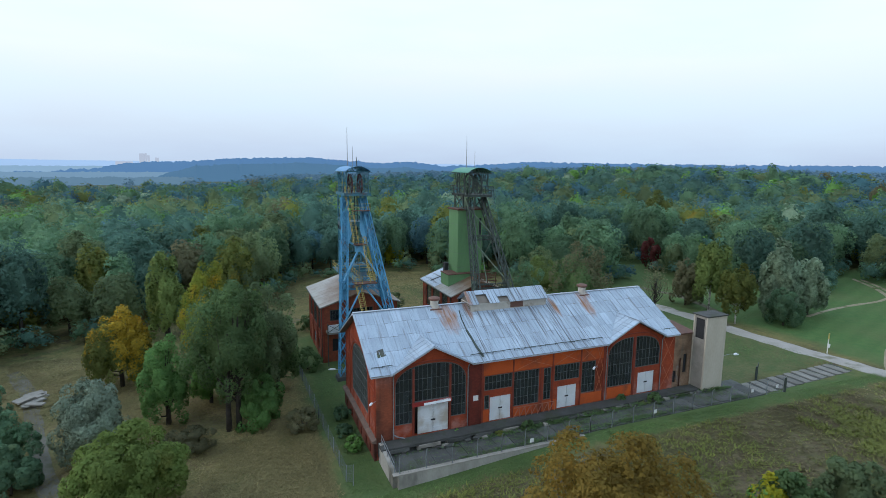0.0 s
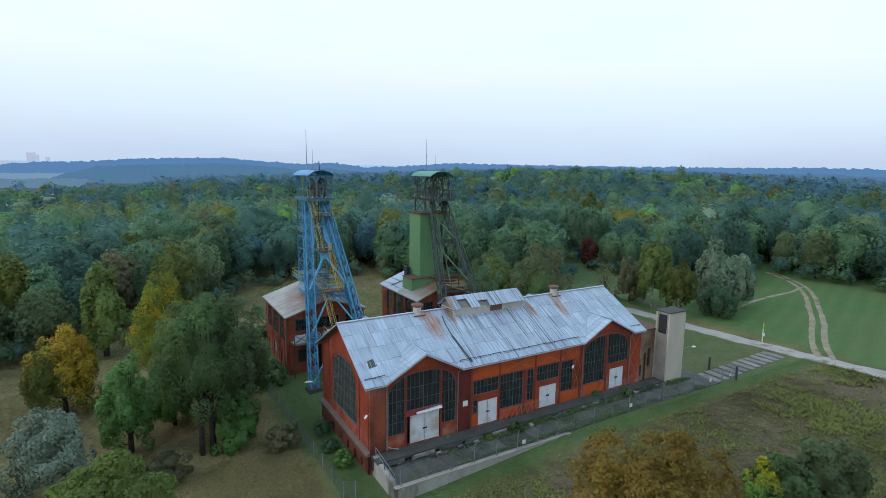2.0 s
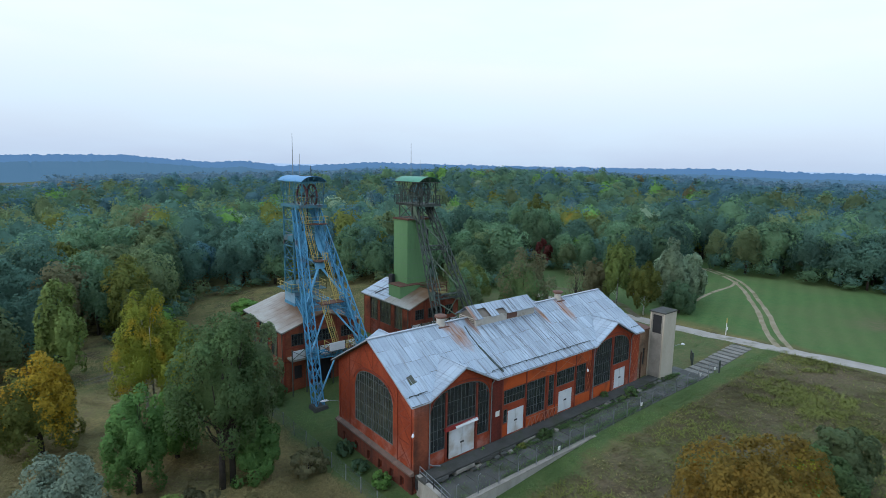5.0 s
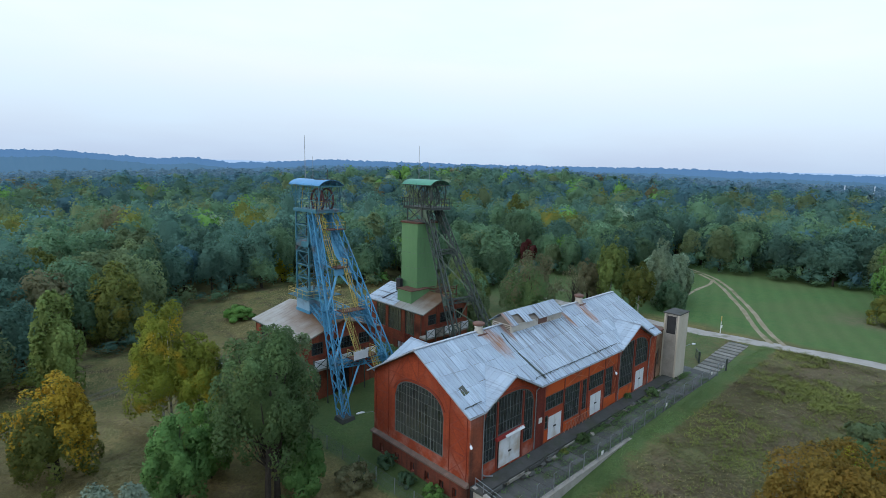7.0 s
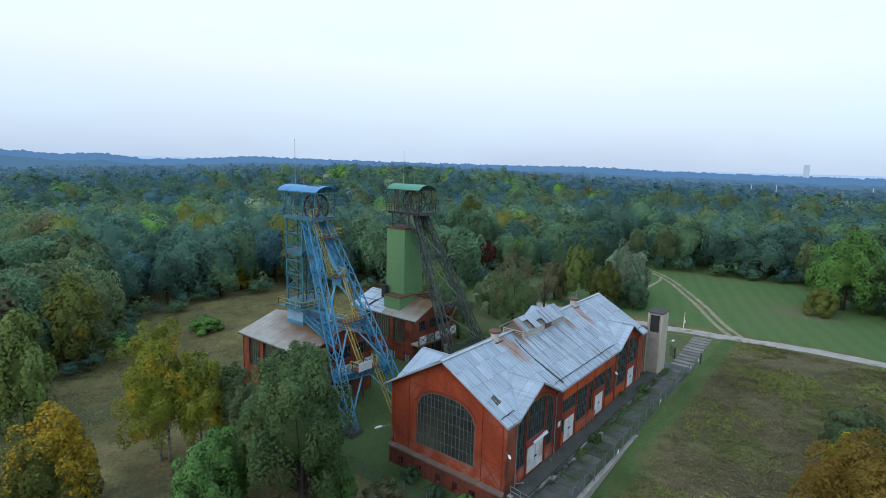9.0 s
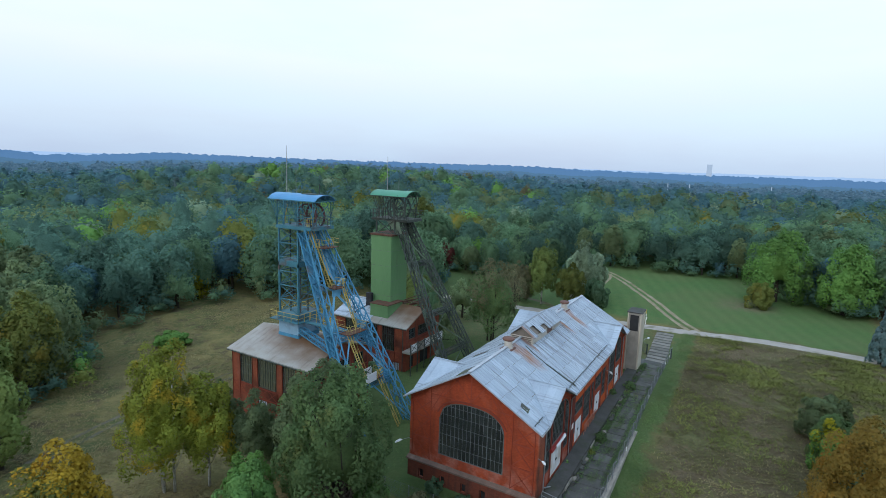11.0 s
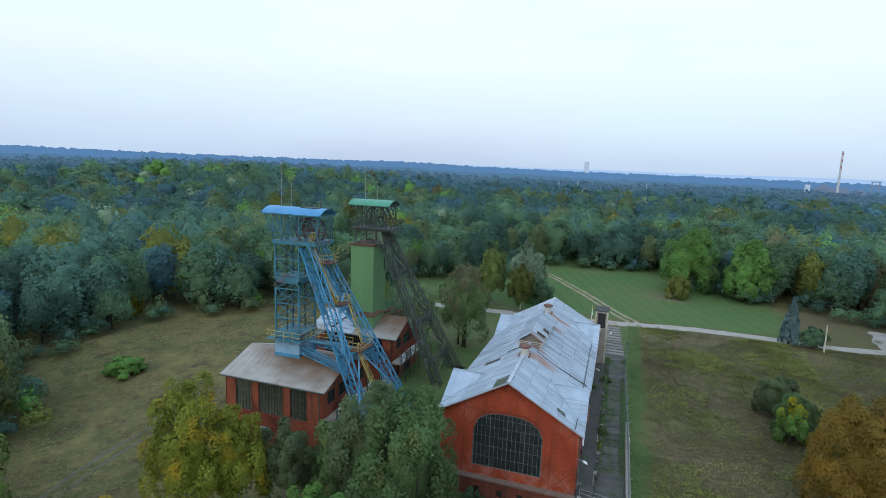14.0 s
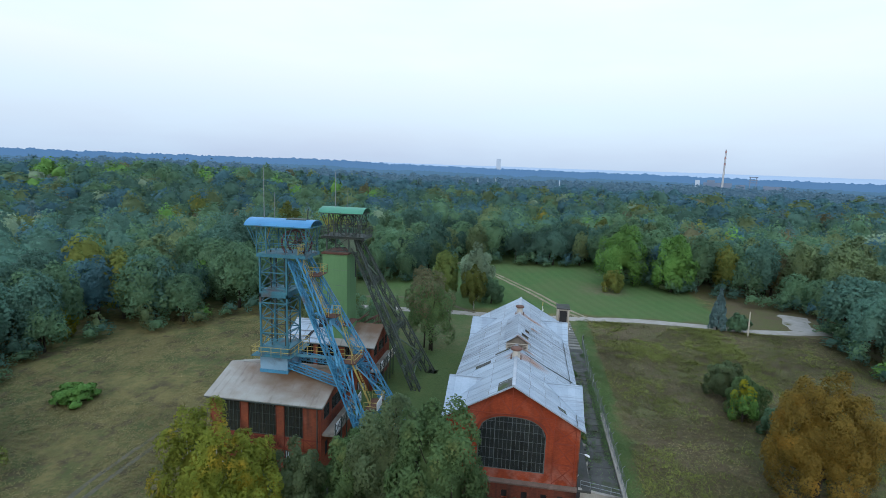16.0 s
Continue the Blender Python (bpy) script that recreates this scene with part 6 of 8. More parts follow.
GF = {-1: (34.5, 69.7, 0.4), 1: (42.0, 69.1, 0.9)}
GH = {-1: (37.45, 81.2, 22.9), 1: (39.7, 81.2, 22.9)}
for s in (-1, 1):
    leg = part("raking_leg", lattice(bmesh.new(), GF[s], GH[s], (0.9, 0.8), 15, 0.14, 0.085, h=1.25), M_DARKSTEEL, green, "dark lattice raking leg")
    f = GF[s]
    part("foot_block", hexa(bmesh.new(), [(f[0] - 1.1, f[1] - 1.3, -0.6), (f[0] + 1.1, f[1] - 1.3, -0.6), (f[0] + 1.1, f[1] + 1.0, -0.6), (f[0] - 1.1, f[1] + 1.0, -0.6),
                                         (f[0] - 0.8, f[1] - 0.9, f[2] + 0.4), (f[0] + 0.8, f[1] - 0.9, f[2] + 0.4), (f[0] + 0.8, f[1] + 0.7, f[2] + 0.4), (f[0] - 0.8, f[1] + 0.7, f[2] + 0.4)]), M_CONCRETE, green)
    slope = (Vector(GH[s]) - Vector(GF[s])).normalized()
    inn = Vector((-s, 0, 0))
    nrm = slope.cross(inn).normalized() * -s
    for z in (16.6, 9.9, 4.3):
        c = leg_point(GF[s], GH[s], z) + nrm * 0.47
        poly = [c - slope * 0.7 - inn * 0.5, c - slope * 0.7 + inn * 0.6, c + slope * 0.7 + inn * 0.6, c + slope * 0.7 - inn * 0.5]
        bm = prism(bmesh.new(), poly, nrm * 0.06)
        bmesh.ops.recalc_face_normals(bm, faces=bm.faces)
        part("gusset_plate", bm, M_GREYGREEN, leg)
for x, k in ((36.5, 37.1), (40.3, 39.9)):
    bm = prism(bmesh.new(), [(x, 80.6, 23.0), (x, 83.0, 23.0), (k, 80.9, 20.4), (k, 80.2, 20.4)], (0.08, 0, 0))
    bmesh.ops.recalc_face_normals(bm, faces=bm.faces)
    part("head_bracket", bm, M_GREYGREEN, green, "faded green flared bracket plate")
for z in (16.6, 9.6, 4.2):
    a, b = leg_point(GF[-1], GH[-1], z), leg_point(GF[1], GH[1], z)
    part("cross_girder", lattice(bmesh.new(), a, b, 0.65, 5, 0.1, 0.07), M_DARKSTEEL, green)
bm = bmesh.new()
for (z0, z1) in ((20.8, 16.8), (16.2, 10.2), (9.2, 4.6)):
    bar(bm, leg_point(GF[-1], GH[-1], z0), leg_point(GF[1], GH[1], z1), 0.17)
    bar(bm, leg_point(GF[1], GH[1], z1), (leg_point(GF[-1], GH[-1], z1) + leg_point(GF[1], GH[1], z1)) / 2 + Vector((0, 0, -3.5)), 0.11)
bar(bm, (38.5, 80.9, 20.0), (38.5, 76.3, 9.9), 0.12)
part("leg_brace", bm, M_GREYGREEN, green)
bm = bmesh.new()
for i in range(7):
    z = 9.6 + (i % 3) * 0.35
    bar(bm, (36.6 + 0.2 * i, 81.0 - 0.5 * i, z + 0.2), (40.8, 80.6 - 0.55 * i, z + 0.1 * (i % 2)), 0.14)
for x in (37.5, 39.2, 40.6):
    bar(bm, (x, 77.4, 9.2), (x, 77.4, 11.0), 0.1)
bar(bm, (36.6, 77.4, 10.9), (40.8, 77.4, 10.9), 0.1)
bar(bm, (36.6, 79.4, 10.9), (40.8, 79.4, 10.9), 0.1)
part("old_gangway", bm, M_RUST, green, "rusted gangway beams on the roof")
bm = bmesh.new()
for x in (41.9, 42.7):
    bar(bm, (x, 70.6, 0.9), (x, 73.0, 4.4), 0.06, 0.14)
for i in range(14):
    bar(bm, (41.9, 70.6 + 2.4 * i / 14, 0.9 + 3.5 * i / 14), (42.7, 70.6 + 2.4 * i / 14, 0.9 + 3.5 * i / 14), 0.18, 0.03)
part("steel_steps", bm, M_DARKSTEEL, green)


# ----- houses round the shafts
def shaft_house(x0, x1, y0, y1, base, eave, ridge, label, bays, low, gallery):
    h = empty("shaft_house", label, "building", "shaft houses", at=((x0 + x1) / 2, (y0 + y1) / 2, base))
    ov = 0.42
    xm = (x0 + x1) / 2
    rise = (ridge - eave) / ((x1 - x0) / 2 + ov)

    def top(u):
        return ridge - rise * abs(u - xm) - 0.2

    holes = [(a, b, L(4.0), L(7.65)) for a, b in bays] + [(a, b, L(0.75), L(2.4)) for a, b in low]
    part("wall", wall_panels(bmesh.new(), y0 + 0.35, y1 - 0.35, base - 0.8, L(eave - 0.1), holes, lambda u, z, s: (x0 + 0.35 * s, u, z)), M_BRICK_HOUSE, h)
    part("wall", wall_panels(bmesh.new(), y0 + 0.35, y1 - 0.35, base - 0.8, L(eave - 0.1), [], lambda u, z, s: (x1 - 0.35 * s, u, z)), M_BRICK_HOUSE, h)
    sb = [(x0 + 1.0, x0 + 2.7), (x0 + 3.5, x0 + 7.2), (x1 - 2.8, x1 - 1.0)]
    s_holes = [(a, b, L(5.9), L(7.5)) for a, b in sb] + [(x0 + 4.2, x0 + 6.6, L(base), L(3.3)), (x0 + 1.3, x0 + 2.4, L(1.4), L(3.2))]
    part("wall", wall_panels(bmesh.new(), x0, x1, base - 0.8, top, s_holes, lambda u, z, s: (u, y0 + 0.35 * s, z), [xm]), M_BRICK_HOUSE, h)
    part("wall", wall_panels(bmesh.new(), x0, x1, base - 0.8, top, [], lambda u, z, s: (u, y1 - 0.35 * s, z), [xm]), M_BRICK_HOUSE, h)
    part("floor_slab", block(x0 + 0.36, x1 - 0.36, y0 + 0.36, y1 - 0.36, base - 0.3, base), M_DARK, h)
    for a, b in bays:
        window(h, a, b, 4.0, 7.65, lambda u, z, d: (x0 + d, u, z), max(4, round((b - a) / 0.42)), 3, 0.1, 0.05, glass=M_GLASS_GONE, steel=M_DARKSTEEL)
    for a, b in low:
        window(h, a, b, 0.75, 2.4, lambda u, z, d: (x0 + d, u, z), 4, 1, 0.09, 0.09, glass=M_PANEBLUE, steel=M_DARKSTEEL)
    for a, b in sb:
        window(h, a, b, 5.9, 7.5, lambda u, z, d: (u, y0 + d, z), max(4, round((b - a) / 0.45)), 2, 0.1, 0.05, steel=M_DARKSTEEL)
    part("door", block(x0 + 4.2, x0 + 6.6, y0 + 0.15, y0 + 0.22, base, 3.3), M_DARK, h)
    part("door", block(x0 + 1.3, x0 + 2.4, y0 + 0.15, y0 + 0.22, 1.4, 3.2), M_DARK, h)
    # steel frame bars on the brick
    bm = bmesh.new()
    for y in sorted({v for p in bays for v in p} | {y0 + 0.1, y1 - 0.1}):
        bar(bm, (x0 - 0.01, y, base), (x0 - 0.01, y, eave - 0.15), 0.14, 0.04)
    for z in (3.85, 2.55):
        bar(bm, (x0 - 0.01, y0, z), (x0 - 0.01, y1, z), 0.04, 0.14)
    edges = sorted({y0 + 0.1, y1 - 0.1} | {(p[0] + p[1]) / 2 for p in bays} | {p[0] for p in bays} | {p[1] for p in bays})
    for a, b in zip(edges, edges[1:]):
        bar(bm, (x0 - 0.01, a, 2.6), (x0 - 0.01, b, 3.9), 0.03, 0.08)
        bar(bm, (x0 - 0.01, b, 2.6), (x0 - 0.01, a, 3.9), 0.03, 0.08)
    for x in (x0 + 0.1, x0 + 3.1, xm + 2, x1 - 3.1, x1 - 0.1):
        bar(bm, (x, y0 - 0.01, base), (x, y0 - 0.01, top(x) - 0.1), 0.14, 0.04)
    for z in (3.95, 5.7):
        bar(bm, (x0, y0 - 0.01, z), (x1, y0 - 0.01, z), 0.04, 0.14)
    part("wall_frame", bm, M_FRAMEBAR, h, "dark red steel framing on the brick")
    gable_roof(h, x0 - ov, x1 + ov, y0 - 0.45, y1 + 0.45, eave, ridge, M_ROOF_TAN)
    part("gutter", tube(bmesh.new(), [(x0 - ov - 0.04, y0 - 0.4, eave - 0.14), (x0 - ov - 0.04, y1 + 0.4, eave - 0.14)], 0.07, 6), M_DARKSTEEL, h)
    part("down_pipe", tube(bmesh.new(), [(x0 - 0.12, y0 + 0.35, base), (x0 - 0.12, y0 + 0.35, eave - 0.3)], 0.06, 6), M_DARKSTEEL, h)
    # raised concrete gallery along the pit side
    ga, gb = gallery
    g = part("gallery", block(ga, gb, y0 - 1.5, y0 - 0.02, 4.35, 4.6), M_CONCRETE, h, "raised concrete loading gallery")
    k = max(3, round((gb - ga) / 1.9))
    for i in range(k):
        a, b = ga + (gb - ga) * i / k, ga + (gb - ga) * (i + 1) / k
        mat = (M_WHITEDOOR, M_CONCRETE, M_WHITEDOOR, M_PALECONC)[i % 4]
        part("parapet_panel", block(a + 0.05, b - 0.05, y0 - 1.5, y0 - 1.42, 4.62, 5.75), mat, g)
        bm = bmesh.new()
        bar(bm, (a + 0.02, y0 - 1.53, base - 0.5), (a + 0.02, y0 - 1.53, 5.95), 0.12)
        bar(bm, (a + 0.05, y0 - 1.53, 4.7), (b - 0.05, y0 - 1.53, 5.8), 0.06)
        bar(bm, (a + 0.05, y0 - 1.53, 5.8), (b - 0.05, y0 - 1.53, 4.7), 0.06)
        part("parapet_frame", bm, M_DARKSTEEL, g)
    return h


M_PANEBLUE = material("whitish_blue_pane", (0.42, 0.47, 0.52), (0.30, 0.34, 0.38), rough=0.5, scale=1.5)
house = shaft_house(12.8, 23.7, 76.2, 89.3, -0.2, 8.05, 9.95, "red brick shaft house",
                    [(78.2, 80.4), (81.35, 84.65), (85.6, 87.85)], [(83.1, 84.7), (79.6, 80.6)], (13.2, 22.6))
tagged(house, "red brick shaft house with a tan rust-stained gable roof")
house = shaft_house(32.65, 42.2, 76.4, 89.6, 1.0, 7.95, 10.0, "red brick shaft house", [(78.25, 80.6), (81.45, 84.75), (85.3, 87.7)], [(80.2, 82.4), (77.4, 78.6)], (31.9, 41.0))
tagged(house, "red brick shaft house with a patched and rusty roof")
bm = bmesh.new()
for i, (a, b) in enumerate(((83.0, 84.9), (85.0, 87.2), (87.3, 90.0))):
    def rz(x):
        return 7.95 + (10.0 - 7.95) * (x - 32.23) / 5.2
    prism(bm, [(32.26, a, rz(32.26) + 0.03), (37.2, a, rz(37.2) + 0.03), (37.2, b, rz(37.2) + 0.03), (32.26, b, rz(32.26) + 0.03)], (0, 0, 0.02 + 0.01 * i))
bmesh.ops.recalc_face_normals(bm, faces=bm.faces)
part("patch_sheet", bm, M_ROOF, house, "pale newer roof sheets")
# Near-black strips on the sheets put a torn gap's shade into colour.
bm = bmesh.new()
for p, q, w in (((32.9, 86.6), (34.6, 86.2), 0.5), ((34.6, 86.2), (36.4, 85.2), 0.35)):
    bar(bm, (*p, rz(p[0]) + 0.09), (*q, rz(q[0]) + 0.09), w, 0.03)
part("roof_hole", bm, M_DARK, house, "dark strips laid on for a torn gap in the roof")

# ---------------------------------------------------------------- trees and shrubs
def soft_facing(me, facing):
    """Gives each corner the facing of the whole crown or sward, so that small blades shade softly."""
    facing = facing / (np.linalg.norm(facing, axis=1, keepdims=True) + 1e-9)
    me.polygons.foreach_set("use_smooth", np.ones(len(me.polygons), dtype=bool))
    me.normals_split_custom_set_from_vertices(facing.astype(np.float32))


def leaf_mesh(name, co, tri, soft, mats, index=None):
    """One mesh of leaf triangles with soft facings."""
    n = len(tri)
    me = bpy.data.meshes.new(name)
    me.vertices.add(len(co))
    me.vertices.foreach_set("co", co.astype(np.float32).ravel())
    me.loops.add(3 * n)
    me.loops.foreach_set("vertex_index", tri.astype(np.int32).ravel())
    me.polygons.add(n)
    me.polygons.foreach_set("loop_start", np.arange(0, 3 * n, 3, dtype=np.int32))
    me.polygons.foreach_set("loop_total", np.full(n, 3, dtype=np.int32))
    for m in mats:
        me.materials.append(m)
    if index is not None:
        me.polygons.foreach_set("material_index", index.astype(np.int32))
    me.update(calc_edges=True)
    soft_facing(me, soft)
    return me


def card_points(centre, normal, size):
    """Corners of small three-cornered leaf blades."""
    n = len(centre)
    rs = np.random.RandomState(n % 9973)
    normal = normal / (np.linalg.norm(normal, axis=1, keepdims=True) + 1e-9)
    t = np.cross(normal, rs.normal(size=(n, 3)))
    t /= np.linalg.norm(t, axis=1, keepdims=True) + 1e-9
    b = np.cross(normal, t)
    s = size[:, None]
    a = rs.uniform(0.75, 1.2, (n, 3))
    return np.stack([centre + t * s * a[:, :1], centre - t * s * 0.5 + b * s * 0.87 * a[:, 1:2], centre - t * s * 0.5 - b * s * 0.87 * a[:, 2:]], 1).reshape(-1, 3)


def sphere_grid(level):
    bm = bmesh.new()
    bmesh.ops.create_icosphere(bm, subdivisions=level, radius=1.0)
    v = np.array([tuple(p.co) for p in bm.verts])
    f = np.array([[p.index for p in q.verts] for q in bm.faces])
    bm.free()
    return v, f


GRIDS = {k: sphere_grid(k) for k in (1, 2, 3)}


def crown_form(rs, shape, level, lumps, fill=0.66, lump=(0.20, 0.36), reach=(0.48, 0.80)):
    """A crown in a unit ball, made of many leafy domes: places and radii of the domes, and a closed inner form under them."""
    v, f = GRIDS[level]
    i = np.arange(lumps) + 0.5
    z = np.clip(1 - 1.75 * i / lumps + rs.normal(0, 0.10, lumps), -0.85, 0.97)
    a = i * 2.39996 + rs.normal(0, 0.4, lumps)
    q = np.where(z > 0, np.sqrt(1 - z * z), 0.98 - 0.10 * np.abs(z))      # full skirts below the middle
    c = np.stack([q * np.cos(a), q * np.sin(a), z], 1) * rs.uniform(*reach, lumps)[:, None]
    rk = rs.uniform(*lump, lumps)

    def wide(zz):
        h = zz * 0.5 + 0.5
        low, mid, high, top = {"cone": (1.1, 0.8, 0.45, 0.05), "tall": (0.85, 1.0, 0.95, 0.70), "wide": (0.75, 0.9, 1.06, 1.0)}.get(shape, (0.92, 1.04, 1.0, 0.9))
        return np.interp(h, [0, 0.3, 0.65, 1.0], [low, mid, high, top])

    c[:, :2] *= wide(c[:, 2])[:, None]
    proj = v @ c.T
    disc = rk ** 2 - (c ** 2).sum(1) + proj ** 2
    hit = np.where(disc > 0, proj + np.sqrt(np.maximum(disc, 0)), 0.0).max(1)
    p = v * (np.clip(hit, 0.5, 0.95) * fill)[:, None]
    p[:, :2] *= (np.minimum(wide(p[:, 2]), 1.0) * np.where(v[:, 2] < 0, 1 / np.sqrt(np.maximum(1 - v[:, 2] ** 2, 0.25)), 1.0))[:, None]
    return c, rk, p, f, v + np.array([0, 0, 0.2])


def crown_leaves(rs, c, rk, count, size, dims, low=-1.0):
    """Leaf blades on the outer sides of a crown's domes, in metres, with their own and their soft facings."""
    w = rk ** 2 * (c[:, 2] > low)
    k = rs.choice(len(c), count, p=w / w.sum())
    out = c / (np.linalg.norm(c, axis=1, keepdims=True) + 1e-9)
    e = rs.normal(size=(count, 3)) + out[k] * 0.9 + np.array([0, 0, 0.35])
    e /= np.linalg.norm(e, axis=1, keepdims=True)
    pos = (c[k] + e * (rk[k] * rs.uniform(0.72, 1.10, count))[:, None]) * dims
    soft = e * 0.8 + out[k] * 0.25 + np.array([0, 0, 0.15]) + rs.normal(0, 0.17, (count, 3))
    soft /= np.linalg.norm(soft, axis=1, keepdims=True)
    return card_points(pos, soft + rs.normal(0, 0.4, (count, 3)), size * rs.uniform(0.55, 1.35, count)), np.repeat(soft, 3, axis=0)


def trunk_mesh(rs, z_low, height, r0, limbs, lean=(0, 0)):
    bm = bmesh.new()
    pts = [(lean[0] * (k / 4) ** 1.5 + rs.uniform(-0.05, 0.05), lean[1] * (k / 4) ** 1.5 + rs.uniform(-0.05, 0.05), -0.5 + (height + 0.5) * k / 4) for k in range(5)]
    tube(bm, pts, [r0 * 1.25, r0, r0 * 0.8, r0 * 0.55, r0 * 0.25], 8)
    for c in limbs:
        f = min(0.85, max(0.25, (c[2] - z_low * 0.3) / height * 0.72)) * rs.uniform(0.7, 0.95)
        k = min(3.99, f * 4)
        a, b = Vector(pts[int(k)]), Vector(pts[int(k) + 1])
        s = a.lerp(b, k - int(k))
        e = Vector(c)
        m = s.lerp(e, 0.5) + Vector((rs.uniform(-0.2, 0.2), rs.uniform(-0.2, 0.2), -0.12 * (e - s).length))
        tube(bm, [s, m, e], [r0 * 0.42, r0 * 0.25, r0 * 0.07], 5)
    return bm


def tree(name, x, y, top, r, leaves, label, category="tree", base=None, count=2600, size=0.3, clumps=26, shape="round", bark=None, trunk_r=None, low=0.25, seed=1, group="", clump_size=0.4, stems=1, limbs=10, fine=True, under=None):
    """One tree: a tapered trunk with limbs and a crown of leaf clumps. top: height above the ground."""
    rs = np.random.RandomState(seed)
    z = ground_z(x, y) if base is None else base
    ob = empty(name, label, category, group, at=(x, y, z))
    z0 = top * low - top * (0.0 if bark else 0.13 if low < 0.1 else 0.08)      # the lowest leaves hang to the grass
    size, count = (size * 0.74, int(count * 1.7)) if fine else (size, count)
    dims, mid = np.array([r, r, (top - z0) / 2]), np.array([0, 0, (z0 + top) / 2])
    spiky = shape == "cone"
    unit, rk, hull, faces, hs = crown_form(rs, shape, 3, int(clumps * (1.0 if spiky else 0.62)), 0.5, (0.09, 0.16) if spiky else (clump_size * 0.62, clump_size * 1.15), (0.70, 0.98) if spiky else (0.42, 0.86))
    co, soft = crown_leaves(rs, unit, rk, count, size, dims)
    c = unit * dims + mid
    for s in range(stems):
        off = (rs.uniform(-0.5, 0.5) * (stems > 1) * 2, rs.uniform(-0.5, 0.5) * (stems > 1) * 2)
        pick = c[rs.permutation(len(c))[:limbs]] if limbs else []
        bm = trunk_mesh(rs, z0, top * 0.72, trunk_r or 0.035 * top * 0.7, [(p[0] * 0.85 - off[0], p[1] * 0.85 - off[1], p[2]) for p in pick], (rs.uniform(-0.5, 0.5), rs.uniform(-0.5, 0.5)))
        t = part("trunk", bm, bark or M_BARK, None, smooth=True)
        t.parent = ob
        t.location = (off[0], off[1], 0)
    if count < 3000:                                     # a thin crown that shows its limbs
        hull, faces, hs = hull[:0], faces[:0], hs[:0]
    verts = np.concatenate([hull * dims, co]) + mid
    tris = np.concatenate([faces, len(hull) + np.arange(len(co)).reshape(-1, 3)])
    which = None
    if under:                                            # lower leaves of another colour
        q = verts[tris[:, 0]]
        which = (q[:, 2] - z0) / (top - z0) + rs.normal(0, 0.13, len(q)) + 0.25 * np.sin(q[:, 0] * 0.9) < 0.62
    verts[:, 2] = np.maximum(verts[:, 2], 0.05)
    me = leaf_mesh("crown", verts, tris, np.concatenate([hs, soft]), [leaves] + ([under] if under else []), which)
    cr = new("crown", me)
    cr.parent = ob
    return ob


# trees that stand by themselves round the buildings
tree("young_tree", -19.2, 60.0, 5.4, 3.0, F_GREEN, "blue-green self-sown bush beside the dirt track", "bush", count=5000, size=0.18, clumps=70, low=0.0, seed=301, clump_size=0.26)
tree("young_tree", -17.2, 55.0, 4.6, 2.6, F_GREEN, "blue-green self-sown bush beside the dirt track", "bush", count=5000, size=0.18, clumps=70, low=0.0, seed=302, clump_size=0.26)
tree("young_tree", -24.0, 68.0, 6.4, 3.2, F_GREEN, "blue-green self-sown bush beside the dirt track", "bush", count=5000, size=0.18, clumps=70, low=0.0, seed=303, clump_size=0.26)
tree("broadleaf_tree", 3.4, 60.6, 6.6, 2.7, F_FRESH, "dark blue-green bush under the tall tree", "bush", count=6000, size=0.18, clumps=80, low=0.0, seed=304, clump_size=0.24)
tree("broadleaf_tree", 0.6, 61.2, 17.4, 5.0, F_LEAF, "tall dark green broadleaf tree with a gappy crown beside the fence", count=12000, size=0.18, clumps=125, low=0.17, seed=11, clump_size=0.22, limbs=26, trunk_r=0.26, shape="tall", stems=2)
tree("broadleaf_tree", 4.2, 66.0, 15.2, 4.4, F_OLIVE, "olive green broadleaf tree with yellowing top leaves", count=10500, size=0.19, clumps=110, low=0.16, seed=12, clump_size=0.22, limbs=22, trunk_r=0.24, stems=2)
tree("broadleaf_tree", 6.0, 70.0, 10.5, 3.3, F_LEAF, "dense dark green tree in front of the brick house", count=8000, size=0.19, clumps=95, low=0.02, seed=50, clump_size=0.24)
tree("young_tree", -6.0, 64.3, 10.0, 2.9, F_FRESH, "slender young green tree in the dry meadow", count=7000, size=0.18, clumps=104, low=0.08, seed=13, shape="tall", clump_size=0.25)
tree("young_tree", -1.8, 68.6, 8.0, 2.5, F_BRIGHT, "fresh green young tree with a dense oval crown", count=7000, size=0.17, clumps=95, low=0.02, seed=14, clump_size=0.25)
tree("maple_tree", -12.4, 77.6, 10.2, 4.0, F_ORANGE, "orange autumn tree with olive lower leaves in dry grass", under=F_YELLOW, count=11000, size=0.19, clumps=152, low=0.0, seed=15, clump_size=0.22)
tree("willow_bush", -11.8, 58.6, 8.6, 3.4, F_PALE, "silvery grey-green willow bush by the dirt track", "bush", count=12000, size=0.15, clumps=152, low=0.0, seed=16, clump_size=0.23)
tree("hornbeam_tree", -7.2, 48.2, 7.6, 4.5, F_HORN, "low spreading green tree with a dense crown", count=16000, size=0.18, clumps=171, low=0.0, seed=17, clump_size=0.22)
tree("birch_tree", -2.2, 80.6, 15.4, 4.3, F_BIRCH, "yellow-green birch with a drooping airy crown and white stems", count=10500, size=0.17, clumps=120, low=0.03, seed=18, shape="tall", bark=M_BIRCHBARK, stems=3, trunk_r=0.12, clump_size=0.22)
tree("birch_tree", 0.8, 77.8, 12.2, 3.1, F_BIRCH, "yellowing birch among the shrubs", count=7000, size=0.17, clumps=114, low=0.06, seed=19, shape="tall", bark=M_BIRCHBARK, trunk_r=0.12, clump_size=0.23)
